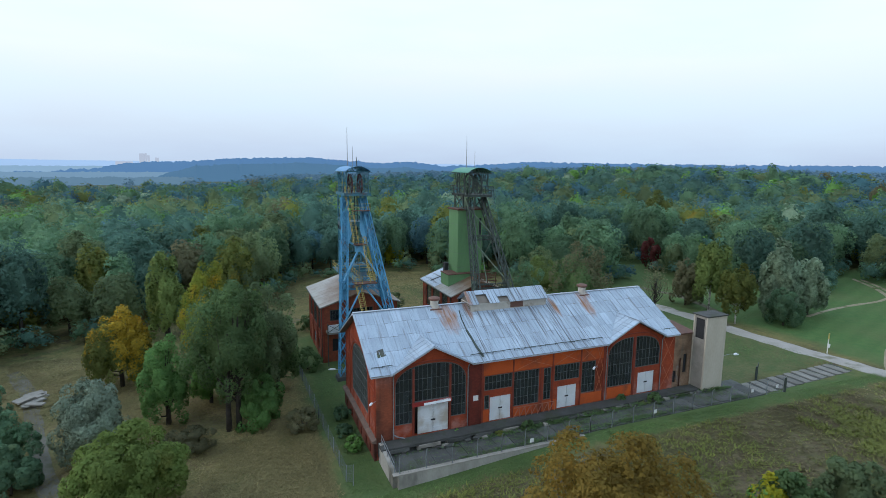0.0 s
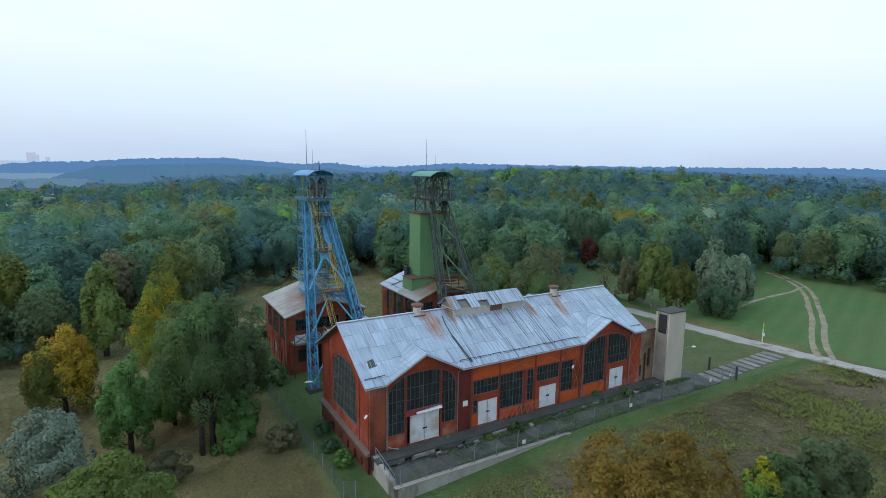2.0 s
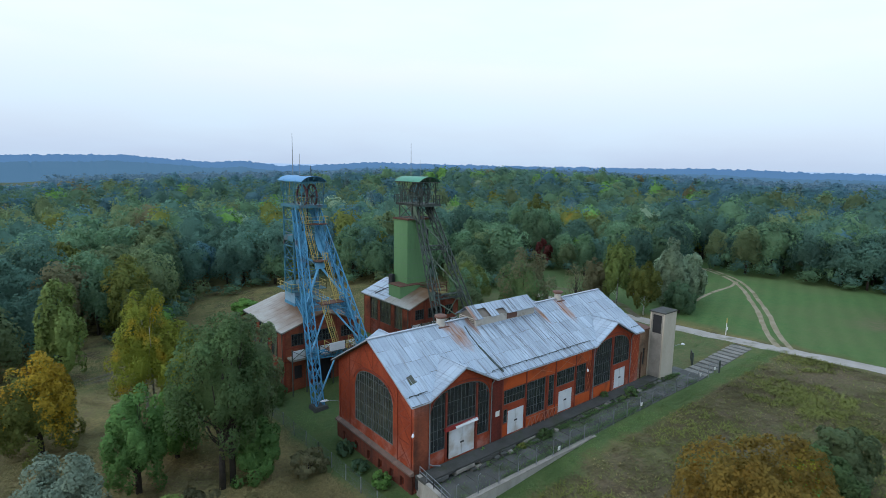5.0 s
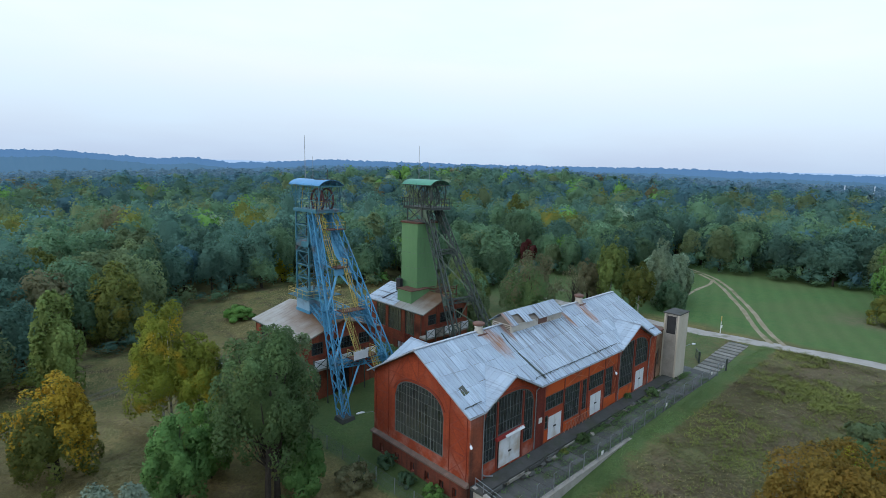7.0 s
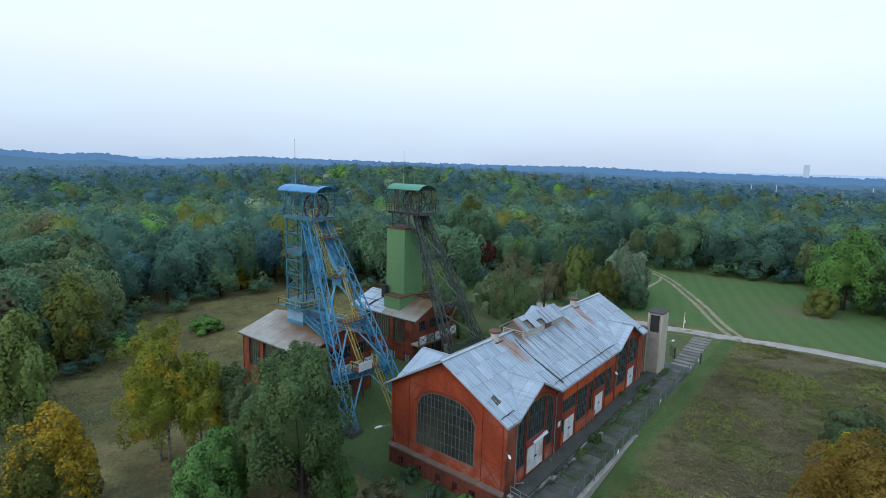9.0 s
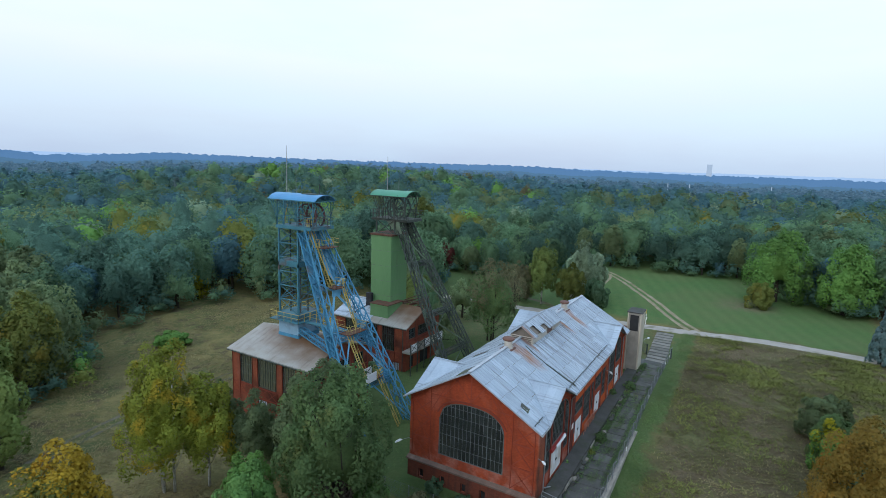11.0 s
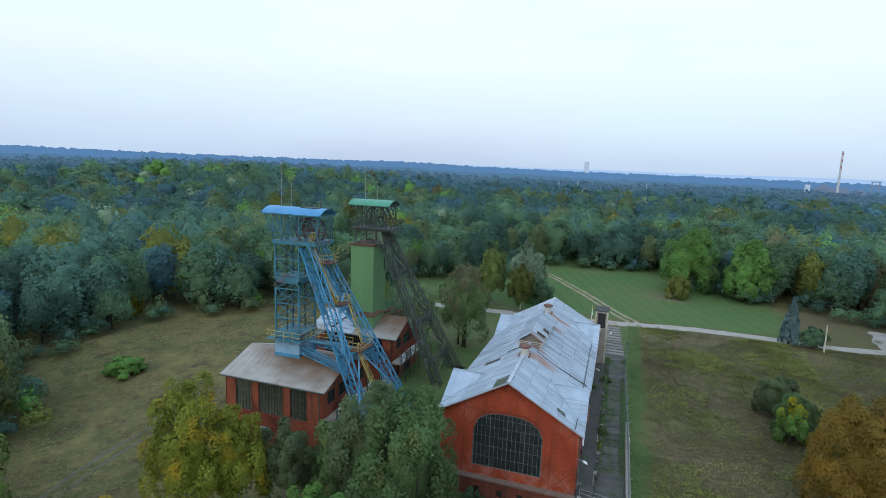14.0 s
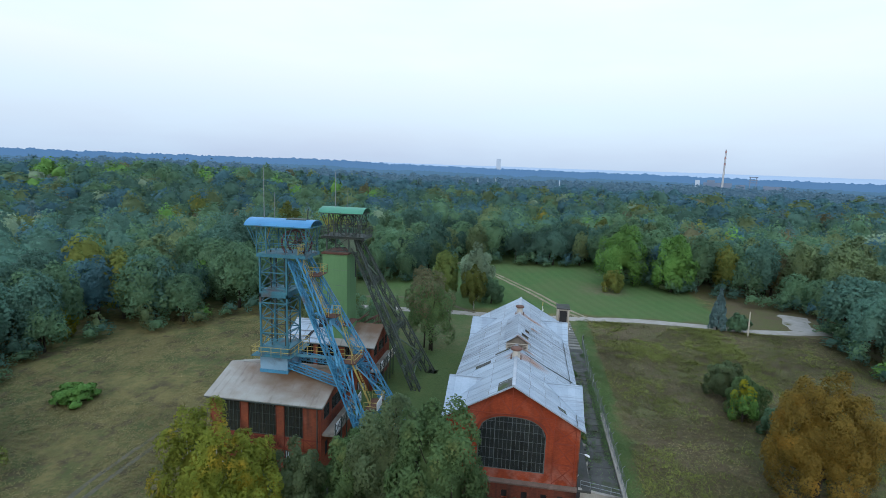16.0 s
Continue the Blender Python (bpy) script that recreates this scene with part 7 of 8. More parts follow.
tree("birch_tree", 4.0, 75.0, 9.5, 2.7, F_OLIVE, "olive birch in front of the brick house", count=6000, size=0.17, clumps=95, low=0.04, seed=20, bark=M_BIRCHBARK, trunk_r=0.12, clump_size=0.24)
tree("linden_tree", 19.4, 23.0, 14.3, 5.8, F_BRONZE, "round orange-brown autumn tree in the weedy meadow", count=28000, size=0.15, clumps=230, low=0.0, seed=21, clump_size=0.19, limbs=20)
tree("round_bush", 36.2, 24.1, 6.4, 2.7, F_LEAF, "dark green round bush in the meadow", "bush", count=7000, size=0.17, clumps=85, low=0.0, seed=22, clump_size=0.26)
tree("round_bush", 34.7, 24.9, 5.9, 1.9, F_GOLD, "fresh green bush with bright yellow top leaves", "bush", under=F_BRIGHT, count=3200, size=0.16, clumps=53, low=0.05, seed=23, clump_size=0.28)
tree("round_bush", 43.2, 24.5, 5.8, 2.9, F_OLIVE, "olive brown round bush in the meadow", "bush", count=6500, size=0.17, clumps=85, low=0.0, seed=24, clump_size=0.26)
tree("round_bush", 32.0, 22.4, 3.8, 1.6, F_GREEN, "small green bush in the meadow", "bush", count=2600, size=0.16, clumps=45, low=0.0, seed=25, clump_size=0.28)
tree("meadow_bush", 21.2, 115.0, 2.8, 2.9, F_BRIGHT, "low spreading green bush alone in the dry meadow", "bush", count=4200, size=0.2, clumps=76, low=0.0, seed=26, clump_size=0.26, fine=False)
tree("spruce_tree", 80.2, 13.6, 9.0, 2.2, F_SPRUCE, "blue-grey spruce by the gravel road", count=6500, size=0.2, clumps=171, low=0.0, seed=27, shape="cone", clump_size=0.22, limbs=0, fine=False)
tree("round_bush", 79.0, 9.8, 4.2, 2.4, F_GREEN, "green bush beside the spruce", "bush", count=3600, size=0.2, clumps=57, low=0.0, seed=28, clump_size=0.28)
tree("birch_tree", 83.7, 73.8, 14.8, 3.4, F_MOSS, "tall olive-green birch with a white stem behind the hall", count=7500, size=0.22, clumps=114, low=0.08, seed=29, shape="tall", bark=M_BIRCHBARK, trunk_r=0.16, clump_size=0.25, fine=False)
tree("birch_tree", 81.9, 66.6, 10.8, 3.1, F_YELLOW, "yellow-green weeping birch beside the road", count=6500, size=0.21, clumps=95, low=0.03, seed=30, bark=M_BIRCHBARK, trunk_r=0.13, clump_size=0.25, fine=False)
tree("willow_tree", 92.5, 67.0, 14.2, 3.5, F_SILVER, "grey-green willow with a domed crown", count=9000, size=0.23, clumps=114, low=0.03, seed=31, shape="tall", clump_size=0.25, fine=False)
tree("willow_tree", 99.5, 66.2, 11.2, 3.4, F_SILVER, "smaller grey-green willow at the field's edge", count=7000, size=0.23, clumps=95, low=0.0, seed=32, shape="tall", clump_size=0.25, fine=False)
tree("willow_tree", 95.2, 68.2, 12.4, 3.6, F_SILVER, "grey-green willow among others at the field's edge", count=7000, size=0.23, clumps=95, low=0.0, seed=51, shape="tall", clump_size=0.25, fine=False)
tree("round_bush", 89.0, 63.0, 6.6, 3.0, F_GREEN, "green bush under the willows", "bush", count=4000, size=0.22, clumps=64, low=0.0, seed=33, clump_size=0.28)
tree("small_tree", 83.5, 79.0, 9.2, 3.2, F_RUSSET, "russet brown small tree behind the hall", count=5000, size=0.22, clumps=76, low=0.03, seed=34, clump_size=0.26, fine=False)
tree("bare_tree", 72.6, 75.8, 9.6, 2.6, F_RUSSET, "almost bare dark tree with a few brown leaves", count=700, size=0.17, clumps=49, low=0.25, seed=35, limbs=26, trunk_r=0.2)
tree("broadleaf_tree", 52.6, 71.6, 15.0, 4.9, F_RUSSET, "brownish green tree with several stems behind the hall", under=F_LEAF, count=9000, size=0.2, clumps=133, low=0.1, seed=36, stems=4, trunk_r=0.14, clump_size=0.23)
tree("maple_tree", 103.5, 110.4, 9.0, 2.6, F_RED, "small crimson autumn tree before the wood", count=2600, size=0.24, clumps=57, low=0.05, seed=37, clump_size=0.26, fine=False)
tree("round_bush", 112.0, 31.0, 6.0, 3.2, F_YELLOW, "yellowing bush at the field's corner", "bush", count=4000, size=0.24, clumps=64, low=0.0, seed=38, clump_size=0.28)
tree("lime_tree", 121.5, 27.5, 18.8, 7.6, F_BRIGHT, "large bright green tree at the field's corner", count=12000, size=0.26, clumps=133, low=0.0, seed=39, clump_size=0.23, fine=False)
tree("lime_tree", 116.5, 14.5, 16.5, 6.6, F_BRIGHT, "bright green spreading tree at the field's edge", count=10000, size=0.26, clumps=114, low=0.0, seed=40, clump_size=0.24, fine=False)
tree("poplar_tree", -9.0, 97.5, 15.0, 3.0, F_MOSS, "tall yellow-green poplar at the wood's edge", count=8000, size=0.22, clumps=114, low=0.02, seed=41, shape="tall", clump_size=0.24, fine=False)
tree("willow_tree", 1.7, 116.5, 13.6, 4.4, F_YELLOW, "yellow-green willow standing before the wood", count=8500, size=0.23, clumps=114, low=0.0, seed=42, clump_size=0.24, fine=False)
tree("maple_tree", 41.5, 137.0, 9.0, 2.8, F_GOLD, "small bright yellow tree at the wood's edge", count=3000, size=0.24, clumps=64, low=0.03, seed=43, clump_size=0.26, fine=False)
tree("aspen_tree", 127.6, 134.0, 20.0, 5.4, F_YELLOW, "tall yellowing aspen above the wood", count=6500, size=0.3, clumps=95, low=0.1, seed=44, clump_size=0.25, fine=False)
for i, (x, y, h, r, f) in enumerate(((13.0, 92.5, 3.0, 2.0, F_LEAF), (27.5, 92.0, 4.6, 2.6, F_OLIVE), (28.2, 79.0, 2.6, 1.6, F_GREEN), (46.5, 78.5, 9.5, 3.4, F_OLIVE), (49.5, 83.0, 11.0, 3.8, F_GREEN), (10.4, 75.0, 3.4, 2.2, F_LEAF), (7.5, 58.0, 2.6, 2.0, F_RUSSET), (-3.5, 57.5, 2.8, 2.6, F_RUSSET), (57, 90, 10.5, 4.4, F_MOSS), (60.5, 96, 11.5, 4.6, F_OLIVE), (63, 83, 9.0, 3.8, F_OLIVE), (11.6, 51.6, 1.5, 1.1, F_BRIGHT), (11.4, 55.0, 1.3, 1.0, F_GREEN), (11.8, 58.5, 1.6, 1.1, F_GREEN), (28.6, 46.6, 1.3, 0.8, F_LEAF), (45.2, 46.7, 1.3, 0.9, F_LEAF), (21.3, 48.2, 1.5, 0.5, F_BRIGHT), (25.4, 46.8, 0.9, 0.5, F_YELLOW), (41.8, 48.3, 1.0, 0.7, F_LEAF))):
    tree("shrub", x, y, h, r, f, ("leafy shrub growing against the buildings" if h < 5 else "self-sown small tree among the mine buildings"), "bush" if h < 5 else "tree", count=int(450 * r * r ** 0.6), size=0.17, clumps=55, clump_size=0.22, low=0.0 if h < 5 else 0.04, seed=60 + i)

# ---------------------------------------------------------------- the wood
CLEARING = [(-34, 84), (-30, 94.6), (-21, 99), (-13.7, 100), (-8, 111), (-2, 113.5), (4, 113), (9, 115), (12, 128), (18, 132), (26, 132.5), (35, 132), (45, 129.6), (50, 122), (62, 117.2), (68, 113), (72, 100), (80, 98), (88, 104),
            (98, 124), (107, 124), (104, 108), (101, 96), (106, 82), (118, 76), (128, 80), (136, 88), (146, 88), (141, 74), (142, 62), (143, 55), (146, 45), (150, 33), (136, 27), (124, 25), (113, 15), (116, 5), (104, -2), (100, -12), (88, -14),
            (79, -8), (63, -4), (53, -4), (40, -30), (0, -60), (-60, -60), (-70, 0), (-46, 40), (-40, 70)]


def inside(x, y, poly):
    c = False
    for (x0, y0), (x1, y1) in zip(poly, poly[1:] + poly[:1]):
        if (y0 > y) != (y1 > y) and x < (x1 - x0) * (y - y0) / (y1 - y0) + x0:
            c = not c
    return c


def edge_distance(x, y, poly):
    best = 1e9
    for (x0, y0), (x1, y1) in zip(poly, poly[1:] + poly[:1]):
        dx, dy = x1 - x0, y1 - y0
        t = min(1, max(0, ((x - x0) * dx + (y - y0) * dy) / (dx * dx + dy * dy)))
        best = min(best, math.hypot(x - x0 - t * dx, y - y0 - t * dy))
    return best


KINDS = (F_DEEP, F_GREEN, F_OLIVE, F_YELLOW, F_RUSSET, F_BRIGHT, F_SILVER, F_GOLD, F_SPRUCE, F_BLUISH, F_BLUER)
NEAR_SHARE = (0.37, 0.33, 0.16, 0.025, 0.02, 0.03, 0.015, 0.003, 0.012, 0.03, 0.0)
HEM_SHARE = (0.38, 0.40, 0.12, 0.02, 0.02, 0.02, 0.0, 0.0, 0.0, 0.04, 0.0)
# Haze-coloured leaves weigh more as the woods recede.
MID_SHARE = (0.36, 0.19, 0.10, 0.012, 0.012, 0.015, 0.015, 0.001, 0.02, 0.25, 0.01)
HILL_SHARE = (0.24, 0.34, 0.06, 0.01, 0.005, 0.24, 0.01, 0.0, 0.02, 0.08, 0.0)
FAR_SHARE = (0.16, 0.08, 0.04, 0.008, 0.008, 0.004, 0.006, 0.0, 0.03, 0.42, 0.24)     # bluer leaves further off: haze put into their colour


SHAPES = ("round", "round", "wide", "tall", "round", "tall", "wide", "round")


def forest_tree(leaves, shape, h, r, seed):
    """One tree of the wood's edge: trunk, limbs and a full crown that comes down low."""
    rs = np.random.RandomState(seed)
    ob = empty("forest_tree", "autumn broadleaf tree at the edge of the wood", "tree", "trees along the wood's edge")
    z0 = h * rs.uniform(0.0, 0.06)
    dims = np.array([r, r, (h - z0) / 2])
    c, rk, p, f, hs = crown_form(rs, shape, 3, 44, 0.62, (0.22, 0.40), (0.46, 0.74))
    co, soft = crown_leaves(rs, c, rk, 3000, 0.31, dims)
    up = np.array([0, 0, z0 + (h - z0) / 2])
    me = leaf_mesh("crown", np.concatenate([p * dims, co]) + up, np.concatenate([f, len(p) + np.arange(len(co)).reshape(-1, 3)]), np.concatenate([hs, soft]), [leaves])
    limb = [(r * 0.6 * math.cos(q), r * 0.6 * math.sin(q), h * rs.uniform(0.5, 0.8)) for q in (0.5, 1.9, 3.2, 4.6, 5.7)]
    tr = part("trunk", trunk_mesh(rs, z0, h * 0.7, 0.018 * h, limb), M_BARK, smooth=True)
    cr = new("crown", me)
    tr.parent = cr.parent = ob
    return ob


rs = np.random.RandomState(77)
templates = [forest_tree(leaves, shape, h, r, 200 + i) for i, (leaves, shape, h, r) in enumerate((
    (F_DEEP, "round", 15.0, 5.4), (F_GREEN, "round", 14.0, 5.2), (F_OLIVE, "tall", 15.5, 4.2), (F_GREEN, "wide", 15.0, 5.6), (F_DEEP, "tall", 17.0, 4.6), (F_YELLOW, "tall", 13.0, 3.4),
    (F_OLIVE, "round", 13.0, 4.8), (F_BRIGHT, "round", 13.5, 4.6), (F_RUSSET, "round", 12.0, 4.2), (F_BLUISH, "round", 14.0, 5.0), (F_DEEP, "wide", 14.0, 5.4), (F_GREEN, "tall", 16.0, 4.4)))]
weights = np.array([0.15, 0.15, 0.10, 0.12, 0.10, 0.035, 0.07, 0.03, 0.02, 0.015, 0.12, 0.10])


def grove(x, y, low):
    """Neighbouring trees tend to be of one kind: -1 dark, +1 light."""
    return noise.noise((x * 0.022, y * 0.022, low)) * 1.6 + (0.7 if x < 15 else 0.0)      # lighter leaf kinds likelier west of x = 15


spots = []
for step, near_by, far_by in ((6.6, 0, 215), (8.6, 215, 345)):
    for ix in range(int(720 / step)):
        for iy in range(int(650 / step)):
            x, y = -240 + ix * step + rs.uniform(-0.42, 0.42) * step, -120 + iy * step + rs.uniform(-0.42, 0.42) * step
            far = math.hypot(x + 15, y - 30)
            ax = math.degrees(math.atan2(-(x + 15), y - 20))        # bearing from the middle of the flight
            if not -128 < ax < 40 or not near_by <= far < far_by or inside(x, y, CLEARING):
                continue
            d = edge_distance(x, y, CLEARING)
            if d > 1.2:
                spots.append((d, far, x, y))
spots.sort(key=lambda s: s[0] + 0.10 * s[1])
near_spots = [s for s in spots if s[1] < 215][:290]
used = {(s[2], s[3]) for s in near_spots}
rest = [s for s in spots if (s[2], s[3]) not in used]
first = set()
DARK_KIND = np.array([1, 0.2, -0.4, 0.2, 1, -1, -0.4, -1, -0.3, 0.8, 1, 0.1])
for d, far, x, y in near_spots:
    w = weights * np.exp(-DARK_KIND * (grove(x, y, 3.0) + (0.9 if x > 95 and y < 45 else 0)))
    k = int(rs.choice(len(templates), p=w / w.sum()))
    s = rs.uniform(0.72, 1.15) * (1.12 if x > 95 and y < 40 else 1.0) * (0.85 if d < 4 else 1.0)
    m = Matrix.Translation((x, y, ground_z(x, y) - 0.2)) @ Matrix.Rotation(rs.uniform(0, math.tau), 4, "Z") @ Matrix.Diagonal((s * rs.uniform(0.88, 1.14), s * rs.uniform(0.88, 1.14), s, 1))
    if k not in first:
        first.add(k)
        templates[k].matrix_basis = m
    else:
        copy_thing(templates[k], m @ Matrix.Diagonal((*[1 / v for v in templates[k].scale], 1)))


def woods(name, spots, count, size, tall, broad, label, seed, share, mats=None, level=2, hill=None, low=-0.35):
    """The rest of the wood: many crowns in one mesh, each kind of tree with its own leaves."""
    rs = np.random.RandomState(seed)
    forms = []
    fill, lump, reach = (0.8, (0.30, 0.46), (0.36, 0.62)) if level == 2 and low < 0 and low > -1 else (0.5, (0.2, 0.4), (0.4, 0.8))
    for i in range(16):
        shape = "cone" if i >= 14 else SHAPES[i % 8]
        c, rk, p, f, hs = crown_form(rs, shape, level, 18, fill, lump, reach)
        dims = np.array([5.0, 5.0, 6.5])
        co, soft = crown_leaves(rs, c, rk, count, size, dims, low)
        forms.append((np.concatenate([p, co / dims]), np.concatenate([f, len(p) + np.arange(len(co)).reshape(-1, 3)]), np.concatenate([hs, soft])))
    V, T, Q, K, total = [], [], [], [], 0
    dark = np.array([1, 0.2, -0.3, -0.8, -0.4, -1, -0.3, -0.6, 0.4, 1, 1])
    for _, far, x, y in spots:
        p = np.array(hill if hill and inside(x, y, HILLTOP) else share) * np.exp(-dark * grove(x, y, 3.0))
        k = int(rs.choice(len(KINDS), p=p / p.sum()))
        form = forms[14 + int(rs.randint(2))] if k == 8 else forms[int(rs.randint(14))]
        h, r = rs.uniform(*tall), rs.uniform(*broad)
        if rs.uniform() < 0.08:
            h *= 1.2
        a, b = rs.uniform(0, math.tau), rs.uniform(0.85, 1.18)
        turn = np.array([[math.cos(a), -math.sin(a), 0], [math.sin(a), math.cos(a), 0], [0, 0, 1]])
        dims = np.array([r * b, r / b, h * 0.47]) if k != 8 else np.array([r * 0.62, r * 0.62, h * 0.52])
        V.append((form[0] * dims) @ turn.T + np.array([x, y, ground_z(x, y) + h * 0.53]))
        T.append(form[1] + total)
        Q.append(form[2] @ turn.T)
        K.append(np.full(len(form[1]), k))
        total += len(form[0])
    me = leaf_mesh(name, np.concatenate(V), np.concatenate(T), np.concatenate(Q), mats or list(KINDS), np.concatenate(K))
    return tagged(new(name, me), label, "woodland", kind="stuff")


HILLTOP = [(170, 330), (260, 420), (420, 430), (460, 300), (330, 220), (250, 240)]
woods("woodland", [s for s in rest if s[1] < 215], 470, 0.40, (11, 17.5), (4.6, 6.8), "dense mixed autumn wood behind the clearing", 5, NEAR_SHARE)
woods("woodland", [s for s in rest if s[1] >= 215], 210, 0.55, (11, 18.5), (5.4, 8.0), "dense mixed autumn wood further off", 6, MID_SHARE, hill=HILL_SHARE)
hem = []
for (x0, y0), (x1, y1) in zip(CLEARING[:42], CLEARING[1:43]):
    for i in range(int(math.hypot(x1 - x0, y1 - y0) / 2.6)):
        t = rs.uniform()
        hem.append((0, 0, x0 + (x1 - x0) * t + rs.normal(0, 1.0), y0 + (y1 - y0) * t + rs.normal(0, 1.0)))
woods("undergrowth", hem, 300, 0.52, (2.0, 5.5), (1.5, 2.8), "low shrubs and saplings along the hem of the wood", 9, HEM_SHARE, low=-1.0)
far_spots = []
for i in range(3900):
    a, d = radians(rs.uniform(-132, 44)), 335 + 615 * rs.uniform(0, 1) ** 0.75
    x, y = -15 - math.sin(a) * d, 30 + math.cos(a) * d
    if math.degrees(a) > 0 and d > 420 and noise.noise((x * 0.006, y * 0.006, 1.0)) < 0.02 + 0.1 * smooth(420, 600, d):
        continue
    bear = math.degrees(math.atan2(-(x - 1), y - 2))
    if (-2 < bear < 2.5 and d > 640) or (3.5 < bear < 8 and d > 540) or (8.5 < bear < 13 and d > 520):      # bearings left treeless to fit the camera's view of the fields
        continue
    if not any(math.hypot(x - fx, y - fy) < fr for fx, fy, fr in FARM_FIELDS):
        far_spots.append((0, d, x, y))
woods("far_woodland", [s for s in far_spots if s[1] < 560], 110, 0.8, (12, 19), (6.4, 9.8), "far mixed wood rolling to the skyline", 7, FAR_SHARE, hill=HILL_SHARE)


# Haze painted into the far leaves as bluish colour and faint glow.
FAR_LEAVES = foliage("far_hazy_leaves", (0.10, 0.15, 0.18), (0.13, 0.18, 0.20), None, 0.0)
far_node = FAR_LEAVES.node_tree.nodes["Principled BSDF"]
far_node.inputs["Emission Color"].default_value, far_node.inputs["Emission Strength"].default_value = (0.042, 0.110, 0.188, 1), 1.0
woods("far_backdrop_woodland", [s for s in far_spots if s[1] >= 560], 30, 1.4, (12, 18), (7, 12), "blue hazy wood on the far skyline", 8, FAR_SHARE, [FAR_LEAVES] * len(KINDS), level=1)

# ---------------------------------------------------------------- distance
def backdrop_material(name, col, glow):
    """Far hills with haze put into their colour: a dull surface with a faint even glow."""
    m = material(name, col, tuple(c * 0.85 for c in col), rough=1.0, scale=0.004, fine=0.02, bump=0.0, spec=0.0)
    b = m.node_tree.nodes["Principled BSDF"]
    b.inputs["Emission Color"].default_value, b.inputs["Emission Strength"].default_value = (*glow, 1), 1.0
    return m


# Bluish glows paint the haze, brighter for the ranges further off.
M_HAZE0 = backdrop_material("hazy_far_wood", (0.05, 0.07, 0.08), (0.042, 0.118, 0.225))
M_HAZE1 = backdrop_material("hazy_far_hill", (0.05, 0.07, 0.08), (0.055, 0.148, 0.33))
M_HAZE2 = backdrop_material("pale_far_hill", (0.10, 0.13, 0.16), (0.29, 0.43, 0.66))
M_PLAIN0 = backdrop_material("haze_blue_far_plain", (0.06, 0.08, 0.09), (0.072, 0.142, 0.215))
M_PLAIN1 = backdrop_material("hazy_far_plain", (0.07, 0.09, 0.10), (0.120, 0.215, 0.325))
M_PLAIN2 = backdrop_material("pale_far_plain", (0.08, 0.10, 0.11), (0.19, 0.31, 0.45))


SKYLINE = ((60, -0.9), (20, -1.0), (14, -0.95), (10, -0.55), (8, -0.12), (2.7, 0.1), (-1.5, 0.43), (-8.7, 0.6), (-12, 0.36), (-16, 0.08), (-19, 0.27), (-23, -0.15), (-27, 0.02), (-32, 0.37), (-45, 0.22), (-60, 0.2), (-67, 0.27), (-75, 0.02), (-85, -0.1), (-100, -0.15), (-115, -0.28), (-150, -0.3))


def ridge(name, dist, base, crest, seed, mat, label, rough=1.0):
    """A long far hill as a crest line with wooded outline, shaped to fit the camera's view. crest(bearing) is its
    height in degrees over level.
    """
    bm = bmesh.new()
    prev = None
    n = 1500
    for i in range(n + 1):
        deg = -145 + 200 * i / n
        a = radians(deg)
        h = 31 + dist * math.tan(radians(crest(deg))) + rough * (2.2 * noise.noise((deg * 0.6, seed, 2.0)) + 2.2 * noise.noise((deg * 2.3, seed, 4.0)) + 2.0 * noise.noise((deg * 7.0, seed, 6.0)) + 2.6 * abs(noise.noise((deg * 19.0, seed, 8.0))))
        x, y = -15 - math.sin(a) * dist, 30 + math.cos(a) * dist
        even = 31 + dist * math.tan(radians(crest(deg)))
        row = [bm.verts.new(v) for v in ((x * 0.8, y * 0.8, base), (x * 0.95, y * 0.95, base + (even - base) * 0.78), (x, y, h), (x * 1.06, y * 1.06, h - 3), (x * 1.3, y * 1.3, base))]
        if prev:
            for j in range(4):
                bm.faces.new((prev[j], row[j], row[j + 1], prev[j + 1]))
        prev = row
    bmesh.ops.recalc_face_normals(bm, faces=bm.faces)
    return tagged(part(name, bm, mat, smooth=True), label, "hills", kind="structure")


def skyline(deg):
    k = [(b, e) for b, e in SKYLINE]
    return float(np.interp(-deg, [-b for b, _ in k], [e for _, e in k]))


ridge("backdrop_hill", 1250, -30, lambda d: skyline(d) - (0.60 if d < 2 else 0.60 + 0.25 * (d - 2)) + 0.12 * noise.noise((d * 0.12, 5.0, 0.0)), 1.0, M_HAZE0, "hazy blue-green wooded rise before the skyline")
ridge("backdrop_hill", 1020, -30, lambda d: -1.55 if d > 2 else -2.6, 11.0, M_PLAIN0, "hazy blue-green wooded plain far off", 0.7)
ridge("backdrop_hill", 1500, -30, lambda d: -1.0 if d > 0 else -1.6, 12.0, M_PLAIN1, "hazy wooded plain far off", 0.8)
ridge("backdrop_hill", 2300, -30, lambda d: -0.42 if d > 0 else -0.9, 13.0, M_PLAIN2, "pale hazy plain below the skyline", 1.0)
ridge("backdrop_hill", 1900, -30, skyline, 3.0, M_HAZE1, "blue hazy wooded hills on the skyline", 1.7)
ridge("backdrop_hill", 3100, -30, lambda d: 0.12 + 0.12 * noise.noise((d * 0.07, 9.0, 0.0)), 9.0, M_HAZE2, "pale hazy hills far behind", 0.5)


